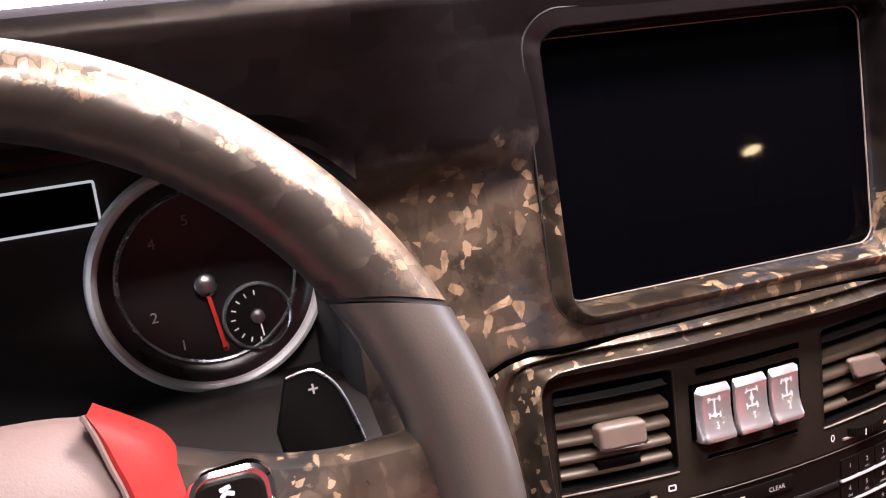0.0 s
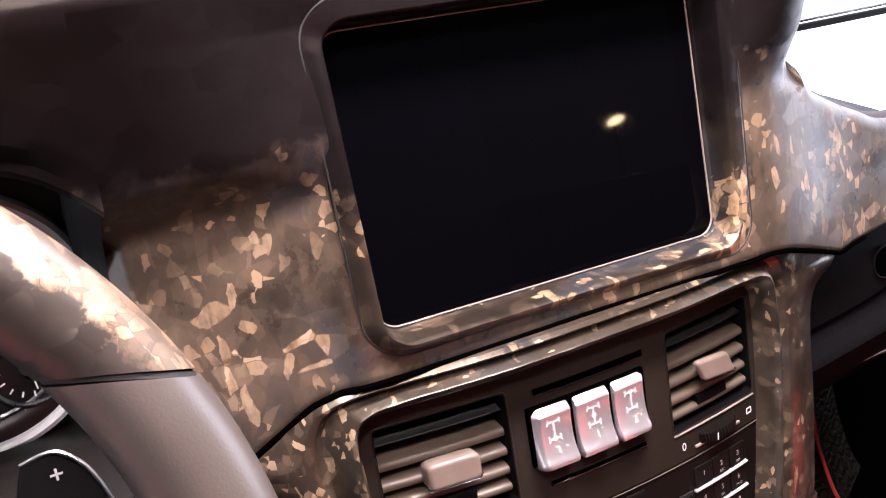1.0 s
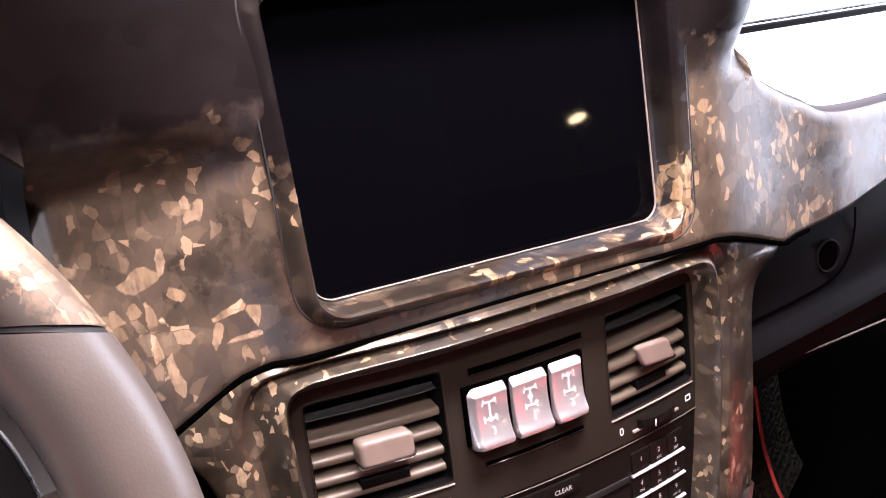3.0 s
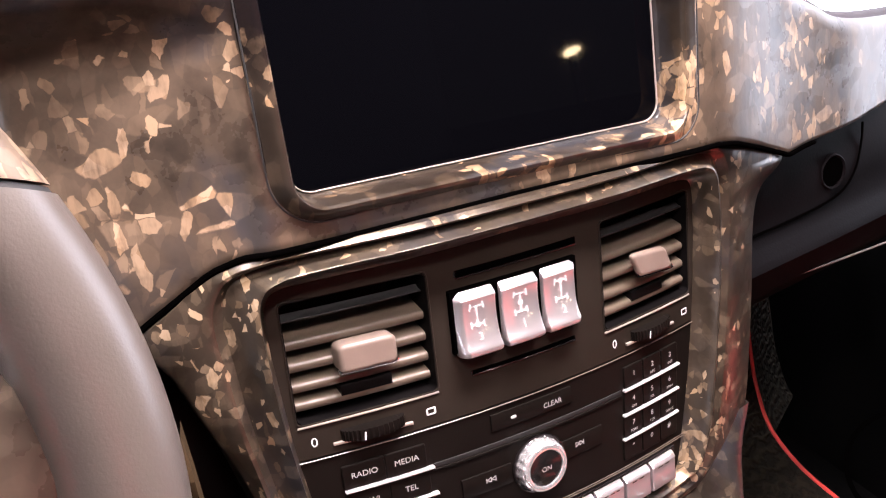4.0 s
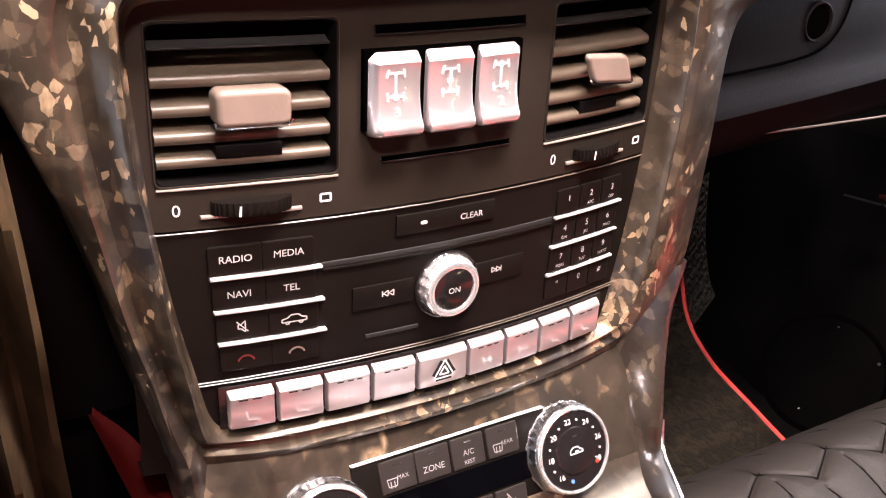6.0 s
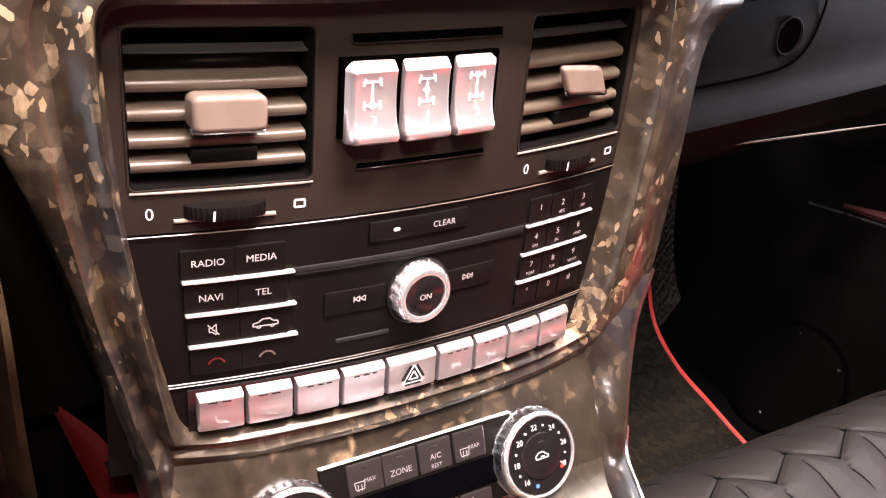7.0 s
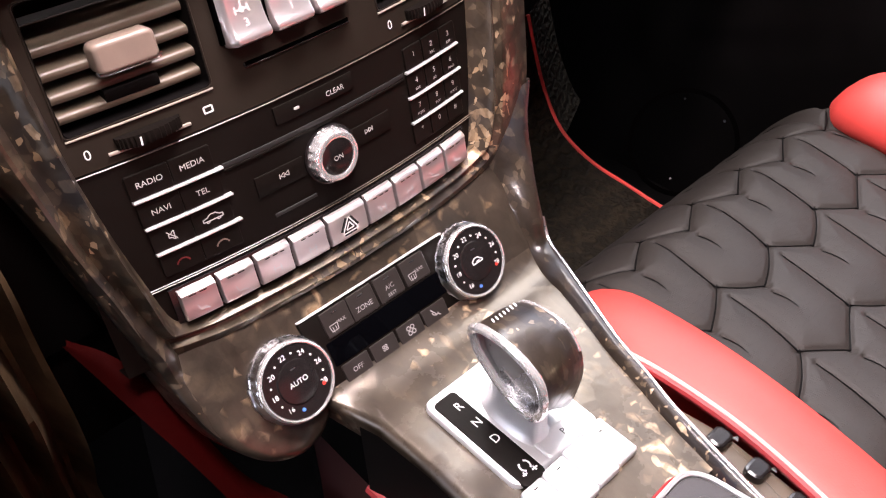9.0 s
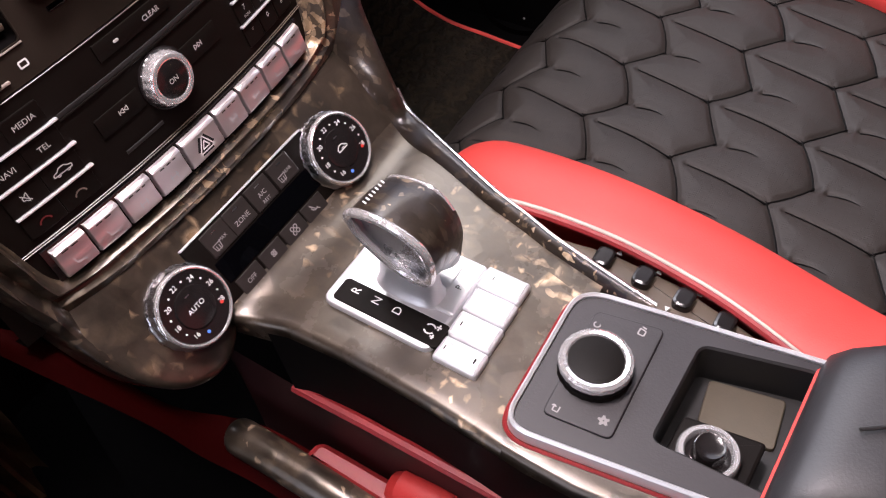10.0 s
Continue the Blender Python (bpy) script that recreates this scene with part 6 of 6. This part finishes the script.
for s in (-1, 1):
    spoke = []
    for t in np.linspace(0, 1, 12):
        x = s * (0.078 + 0.105 * t)
        half = 0.030 - 0.008 * math.sin(t * math.pi) + 0.004 * t
        zc = 0.022 - 0.020 * t
        spoke.append([wheel_frame(x, zc + half * v, w) for v, w in ((-1, -0.008), (-1, 0.002), (-0.85, 0.008), (0, 0.011), (0.85, 0.008), (1, 0.002), (1, -0.008))])
    sp = part("spoke", grid(spoke, close_v=True), FORGED_SPOKE, wheel, "forged composite spoke")
    part("button_bezel", prism(rr(s * 0.0975, 0.026, 0.032, 0.032, 0.009, 5), wheel_frame, 0.006, 0.0135, 0.0025), CHROME, sp, "chrome edged key field")
    kf = part("button_pad", prism(rr(s * 0.0965, 0.025, 0.026, 0.027, 0.007, 5), wheel_frame, 0.012, 0.0155, 0.0015), BLACK, sp)
    part("symbol", strokes([((-0.003, -0.002), (0.0, 0.001)), ((0.0, 0.001), (0.003, 0.0)), ((-0.002, 0.002), (0.002, 0.003))], 0.0016, wheel_frame, s * 0.095, 0.0325, 0.0159), WHITE, kf)
PADDLE = spline([(0.128, 0.0435, 0), (0.137, 0.0450, 0), (0.1435, 0.0430, 0), (0.1515, 0.0325, 0), (0.1580, 0.0100, 0), (0.1602, -0.0120, 0), (0.159, -0.030, 0)], 5)
outline = [(p.x, p.y) for p in PADDLE] + [(0.150, -0.036), (0.128, -0.036), (0.120, 0.02)]


def paddle_frame(u, v, w):
    return wheel_frame(u + 0.006, v + 0.016, w - 0.066)


pd = part("shift_paddle", prism(outline[::-1], paddle_frame, -0.004, 0.0015, 0.0010), PITCH, wheel, "dark shift paddle")
part("paddle_edge", tube([paddle_frame(p.x, p.y, 0.0012) for p in PADDLE], 0.0010, 8), STEEL, pd, "bright paddle edge")
part("plus_sign", strokes([((-0.0023, 0), (0.0023, 0)), ((0, -0.0023), (0, 0.0023))], 0.0009, paddle_frame, 0.1393, 0.0364, 0.0020), KEY_PRINT, pd)
part("column", lathe([(0.045, -0.02), (0.045, -0.11), (0.055, -0.19)], wheel_frame, 0, -0.01, 32), BLACK, wheel, "black steering column")

# ---- instruments ----
inst = thing("instrument_cluster", (-0.30, 0.12, 0.09), "instrument cluster with chrome ringed dial and framed display", "instrument")
IF = FLAT(0.122)
part("backing", block(-0.42, 0.155, 0.42, 0.20, 0.01, IF, -0.02, -0.004), DARK, inst, "black backing")
dcx, dcz = -0.2940, 0.1560
part("dial_bezel", lathe([(0.0700, -0.004), (0.0706, 0.004), (0.0692, 0.0112), (0.0665, 0.0132), (0.0640, 0.0120), (0.0630, 0.0095)], IF, dcx, dcz, 96, cap=False), BEZEL, inst, "chrome bezel")
part("bezel_lining", lathe([(0.0643, 0.0102), (0.0618, 0.0060), (0.0592, 0.0032), (0.0560, 0.0012), (0.0540, 0.0004)], IF, dcx, dcz, 72, cap=False), worn(material("maroon_dial_lining", (0.016, 0.006, 0.006), 0.3), 0.05), inst, "dark maroon lining")
part("inner_ring", lathe([(0.0545, -0.002), (0.0545, 0.0015), (0.0530, 0.0022), (0.0515, 0.0012)], IF, dcx, dcz, 72, cap=False), STEEL, inst, "thin steel ring")
dialf = part("dial_face", lathe([(0.0530, -0.003), (0.0530, 0.0002), (0.002, 0.0004)], IF, dcx, dcz, 64), DIAL, inst, "black dial")
for t, x, z in (("1", -0.315, 0.117), ("2", -0.329, 0.137), ("5", -0.302, 0.192), ("0", -0.291, 0.111), ("4", -0.323, 0.181)):
    part("numeral", words(t, 0.0092, IF, x, z, 0.0012), KEY_PRINT if t not in "0" else RED_PRINT, dialf)
part("needle_hub", lathe([(0.0068, 0.001), (0.0068, 0.006), (0.0050, 0.0075), (0.002, 0.0078)], IF, -0.2965, 0.1520, 32), STEEL, dialf, "bright needle hub")
part("needle", strokes([((0.0, -0.004), (0.0050, -0.040))], 0.0024, IF, -0.2965, 0.1520, 0.0055), RED_PRINT, dialf, "red needle")
part("sub_ring", lathe([(0.0215, 0.0), (0.0215, 0.0032), (0.0204, 0.0040), (0.0194, 0.0030), (0.0192, 0.0006)], IF, -0.2690, 0.1262, 56, cap=False), STEEL, dialf, "small dial ring")
sub = part("sub_dial", lathe([(0.0194, 0.0), (0.0194, 0.0016), (0.002, 0.0017)], IF, -0.2690, 0.1262, 40), PIANO, dialf, "small black dial")
part("sub_hub", lathe([(0.0042, 0.0016), (0.0042, 0.0050), (0.002, 0.0056)], IF, -0.2690, 0.1262, 24), STEEL, sub)
ticks = [((0.0165 * math.cos(a), 0.0165 * math.sin(a)), (0.0135 * math.cos(a), 0.0135 * math.sin(a))) for a in [math.pi / 2 + k * math.pi / 8 for k in range(0, 9)]]
part("sub_scale", strokes(ticks + [((0.001, -0.003), (0.002, -0.013))], 0.0009, IF, -0.2690, 0.1262, 0.0022), WHITE, sub)
box = part("display_frame", frame_ring(-0.405, 0.211, [(0.116, 0.0262, 0.002, 0.0), (0.116, 0.0262, 0.002, 0.0012), (0.1130, 0.0232, 0.001, 0.0012), (0.1130, 0.0232, 0.001, 0.0)], IF), glowing("display_light", (0.95, 0.95, 1.0), 0.7), inst, "lit white frame of the small display")
part("display_field", block(-0.405, 0.211, 0.1128, 0.0230, 0.001, IF, -0.004, 0.0004), GLASS, box)

# ---- passenger side lower dashboard, footwell ----
glove = thing("glove_box", (0.40, 0.08, -0.03), "black lower dashboard on the passenger side with a round lock", "glove box")
rows = []
for x in np.linspace(0.135, 0.78, 40):
    y0 = 0.006 + line_table([(0.135, 0.030), (0.19, 0.032), (0.30, 0.048), (0.78, 0.13)], x)
    rows.append([(x, y0 + dy, z) for z, dy in ((0.110, 0.03), (0.085, 0.012), (0.070, 0.004), (0.050, 0.000), (0.030, 0.0), (0.016, 0.001), (0.008, -0.002), (0.002, -0.008), (-0.004, -0.010), (-0.012, -0.006), (-0.024, 0.0), (-0.034, 0.006), (-0.038, 0.012), (-0.040, 0.06), (-0.042, 0.25))])
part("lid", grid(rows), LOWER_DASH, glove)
part("lock", lathe([(0.0128, -0.002), (0.0128, 0.0012), (0.0120, 0.0018), (0.0108, 0.0010), (0.0104, -0.006)], FLAT(0.0530), 0.3000, 0.0425, 40, cap=False), LOWER_DASH, glove, "round rim of the lock")
part("lock_face", lathe([(0.0108, 0.0), (0.0108, 0.0004), (0.002, 0.0004)], FLAT(0.0530), 0.3000, 0.0425, 32), VOID, glove, "dark keyhole face")
LID = [(0.135, 0.030), (0.19, 0.032), (0.30, 0.048), (0.78, 0.13)]
part("lid_edge", tube([(x, 0.008 + line_table(LID, x), -0.0185 - 0.09 * (x - 0.19)) for x in np.linspace(0.16, 0.60, 24)], [0.0009] * 14 + [0.0009 - 0.00008 * k for k in range(10)], 6), TAB, glove, "thin pale lower edge")
part("lid_seam", tube(spline([(x, 0.0055 + line_table(LID, x), z) for x, z in ((0.3405, 0.070), (0.3395, 0.055), (0.332, 0.036), (0.312, 0.0235), (0.27, 0.0195), (0.20, 0.0190))], 5), 0.0009, 6), VOID, glove, "dark joint round the lock panel")

tunnel = thing("tunnel_carpet", (0.22, 0.10, -0.45), "brown carpeted side of the transmission tunnel with red piping", "carpet")
RL = [(0.500, 0.325, -0.200), (0.500, 0.318, -0.255), (0.500, 0.309, -0.295), (0.500, 0.289, -0.337), (0.500, 0.247, -0.367), (0.500, 0.193, -0.384), (0.500, 0.142, -0.399), (0.500, 0.080, -0.412)]
rl = spline(RL, 6)
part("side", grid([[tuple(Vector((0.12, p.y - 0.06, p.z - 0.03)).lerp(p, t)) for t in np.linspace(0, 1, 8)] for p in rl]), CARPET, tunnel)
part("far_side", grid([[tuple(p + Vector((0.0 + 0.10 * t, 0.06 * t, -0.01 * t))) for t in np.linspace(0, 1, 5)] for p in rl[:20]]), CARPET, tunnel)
part("piping", tube(rl, 0.0026, 10), RED, tunnel, "red piping")

# invented ring, nearly invisible, that only carries the glints
glint_ring = thing("footwell_glints", (0.50, 0.12, -0.36), "near-black ring carrying three tiny glints in the dark passenger footwell", "speaker")
AX = Vector((-0.72, -0.55, 0.42)).normalized()
AU = AX.orthogonal().normalized()
AV = AX.cross(AU)


def glint_ring_frame(u, v, w):
    return tuple(Vector((0.50, 0.118, -0.308)) + AU * u + AV * v + AX * w)


part("ring", lathe([(0.0575, -0.0045), (0.0575, -0.0042), (0.0560, -0.0040), (0.0540, -0.0040), (0.0525, -0.0042), (0.0525, -0.0045)], glint_ring_frame, 0, 0, 48, cap=False), VOID, glint_ring)
# three chrome dots stand in for glints in the dark footwell
for q, r in (((0.500, 0.116, -0.256), 0.0012), ((0.500, 0.070, -0.270), 0.0016), ((0.500, 0.136, -0.356), 0.0014)):
    part("glint_dot", tube([q, (q[0] - 0.002, q[1] - 0.002, q[2] + 0.001)], r, 8), CHROME, glint_ring, "tiny chrome dot placed as a glint")
door = thing("passenger_door", (0.74, 0.1, -0.60), "black passenger door panel with a red strip", "door")
part("door_panel", grid([[(0.76, y, z) for y in (-0.6, 0.0, 0.6)] for z in (-0.6, -0.3, -0.16)]), PITCH, door)
STRIP = [(0.61, 0.215, -0.180), (0.60, 0.17, -0.172), (0.60, 0.10, -0.165), (0.62, -0.02, -0.160)]
part("red_strip", tube([(x, y, z + 0.008) for x, y, z in STRIP[1:]], [0.002, 0.007, 0.008], 8), RED_SHADED, door, "dark red leather strip")
part("bright_line", tube(STRIP, 0.0012, 6), STEEL, door, "thin bright line")
wiper = thing("windscreen_wiper", (0.6, 0.55, 0.17), "dark wiper resting along the foot of the windscreen", "wiper")
part("blade", prism(smooth_poly([(0.25, 0.168), (1.15, 0.160), (1.15, 0.170), (0.25, 0.177)], 0.003, 3), FLAT(0.55), -0.006, 0.006, 0.002), BLACK, wiper)
part("arm", tube([(0.30, 0.548, 0.182), (0.7, 0.548, 0.178), (1.1, 0.548, 0.176)], 0.003, 8), STEEL, wiper)
lamp = thing("hall_lamp", (1.19, -1.525, -0.074), "small warm lamp in the hall behind the car", "lamp")
part("bulb", lathe([(0.004, -0.02), (0.035, -0.012), (0.045, 0.0), (0.035, 0.012), (0.004, 0.02)], lambda u, v, w: (1.19 + 0.55 * u, -1.525 + w, -0.074 + 0.22 * v + 0.16 * u), 0, 0, 24), glowing("warm_lamp", (1.0, 0.72, 0.42), 260.0), lamp)

part("stand", tube([(1.19, -1.524, -0.080), (1.19, -1.37, -0.80), (1.19, -1.2413, -1.4088)], 0.012, 10), DARK, lamp, "dark stand")
wall("ground", [(-6.0, 6.0, -6.0, 6.0, -0.55, -0.50)], worn(material("hall_floor", (0.22, 0.21, 0.20), 0.4), 0.1, 60), "grey hall floor")

# ---- driver's side below the wheel ----
flank = thing("tunnel_flank", (-0.06, -0.1, -0.4), "red leather flank of the tunnel below the console, black ahead", "side panel")
FL = ((-0.232, -0.066), (-0.28, -0.070), (-0.36, -0.080), (-0.5, -0.10))
part("black_cover", grid([[(xx + dx, y, zz + dz) for y, dz, dx in ((0.20, 0.06, -0.02), (0.05, 0.03, 0.0), (0.010, 0.012, 0.010))] for zz, xx in FL]), PITCH, flank, "black cover")
part("leather", grid([[(xx + 0.013, y, zz + dz) for y, dz in ((0.010, 0.010), (-0.05, -0.010), (-0.10, -0.020), (-0.20, -0.045), (-0.45, -0.10))] for zz, xx in FL]), RED_SHADED, flank, "red leather with shade in its colour")
# the ledge takes the darker wine red to hold the shade here
part("ledge", tube([(-0.0535, -0.045, -0.2405), (-0.0535, -0.07, -0.2460), (-0.0535, -0.10, -0.2520), (-0.0535, -0.20, -0.277), (-0.0535, -0.45, -0.332)], 0.004, 8), BORDER, flank, "red leather ledge")
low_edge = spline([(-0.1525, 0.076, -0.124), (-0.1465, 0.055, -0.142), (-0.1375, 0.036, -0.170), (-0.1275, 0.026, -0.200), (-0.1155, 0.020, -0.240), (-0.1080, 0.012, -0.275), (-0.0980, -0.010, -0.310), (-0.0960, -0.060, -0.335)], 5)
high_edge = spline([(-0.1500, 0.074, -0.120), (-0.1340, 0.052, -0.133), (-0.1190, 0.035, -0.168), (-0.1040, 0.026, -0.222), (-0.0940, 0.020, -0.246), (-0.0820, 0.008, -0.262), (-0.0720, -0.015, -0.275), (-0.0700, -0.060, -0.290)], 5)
part("belt", grid([[tuple(p.lerp(q, t) + Vector((0, -0.004 * math.sin(math.pi * t), 0))) for t in (0, 0.15, 0.35, 0.5, 0.65, 0.85, 1.0)] for p, q in zip(low_edge, high_edge)]), BELT, flank, "red leather belt beside the console, shade in its colour")
knee = thing("knee_panel", (-0.25, 0.06, -0.15), "dark lower panel below the steering wheel", "panel")
part("panel", grid([[(x, y, z) for y, z in ((0.085, 0.05), (0.065, 0.02), (0.072, -0.05), (0.095, -0.14), (0.15, -0.25))] for x in (-0.62, -0.4, -0.2, -0.10)]), PITCH, knee)
part("edge", tube([(x, 0.095, -0.140) for x in (-0.62, -0.4, -0.2, -0.10)], 0.003, 8), VOID, knee, "rounded lower edge")
mat = thing("footwell_carpet", (-0.22, 0.04, -0.15), "tan-brown carpet hanging in folds beside the pedals", "carpet")
folds = []
for q in np.linspace(0, 1, 26):
    z = 0.030 - 0.30 * q
    y = line_table([(-0.25, 0.108), (-0.14, 0.050), (-0.05, 0.025), (0.02, 0.020)], z)
    folds.append([(-0.178 + 0.016 * q - 0.0032 * k, y - 0.013 * math.sin(0.95 * k + 3.0 * q) - 0.005 * math.sin(11 * q + 0.4 * k), z) for k in range(30)])
part("cloth", grid(folds), MAT, mat)
brake = thing("handbrake_lever", (-0.085, -0.05, -0.33), "handbrake lever with a forged composite grip", "lever")
LEVER = spline([(-0.085, 0.002, -0.276), (-0.085, -0.010, -0.2765), (-0.085, -0.05, -0.289), (-0.085, -0.13, -0.318)], 5)
part("grip", tube(LEVER, [0.008, 0.0105, 0.0118] + [0.0125] * (len(LEVER) - 3), 18), FORGED_LIT, brake)
part("button", tube([(-0.085, 0.001, -0.2762), (-0.085, 0.008, -0.2752)], 0.0055, 14), STEEL, brake, "steel release button")
part("collar", tube([(-0.085, -0.128, -0.317), (-0.085, -0.138, -0.321)], 0.0138, 16), STEEL, brake, "steel collar")
boot = thing("handbrake_boot", (-0.07, -0.12, -0.36), "red leather boot beside the handbrake, shade in its colour", "boot")
# both reds of the boot are darkened so that it reads as shadowed
part("leather", prism(smooth_poly([(-0.079, -0.048), (-0.060, -0.052), (-0.056, -0.30), (-0.084, -0.30)], 0.007, 5), lambda u, v, w: (u, v, -0.310 + w + 0.30 * (v + 0.05) - 60.0 * (u + 0.069) ** 2), -0.06, 0.030, 0.006), BORDER, boot)
part("fold", grid([[(-0.062 + 0.020 * math.cos(a) * k, y, -0.304 + 0.28 * (y + 0.05) + (0.026 * math.sin(a) + 0.012) * k) for a in np.linspace(0, math.pi, 12)] for y, k in ((-0.100, 0.2), (-0.106, 0.7), (-0.116, 0.95), (-0.14, 1.05), (-0.20, 1.1), (-0.30, 1.1))]), FOLD, boot, "bulging leather fold")
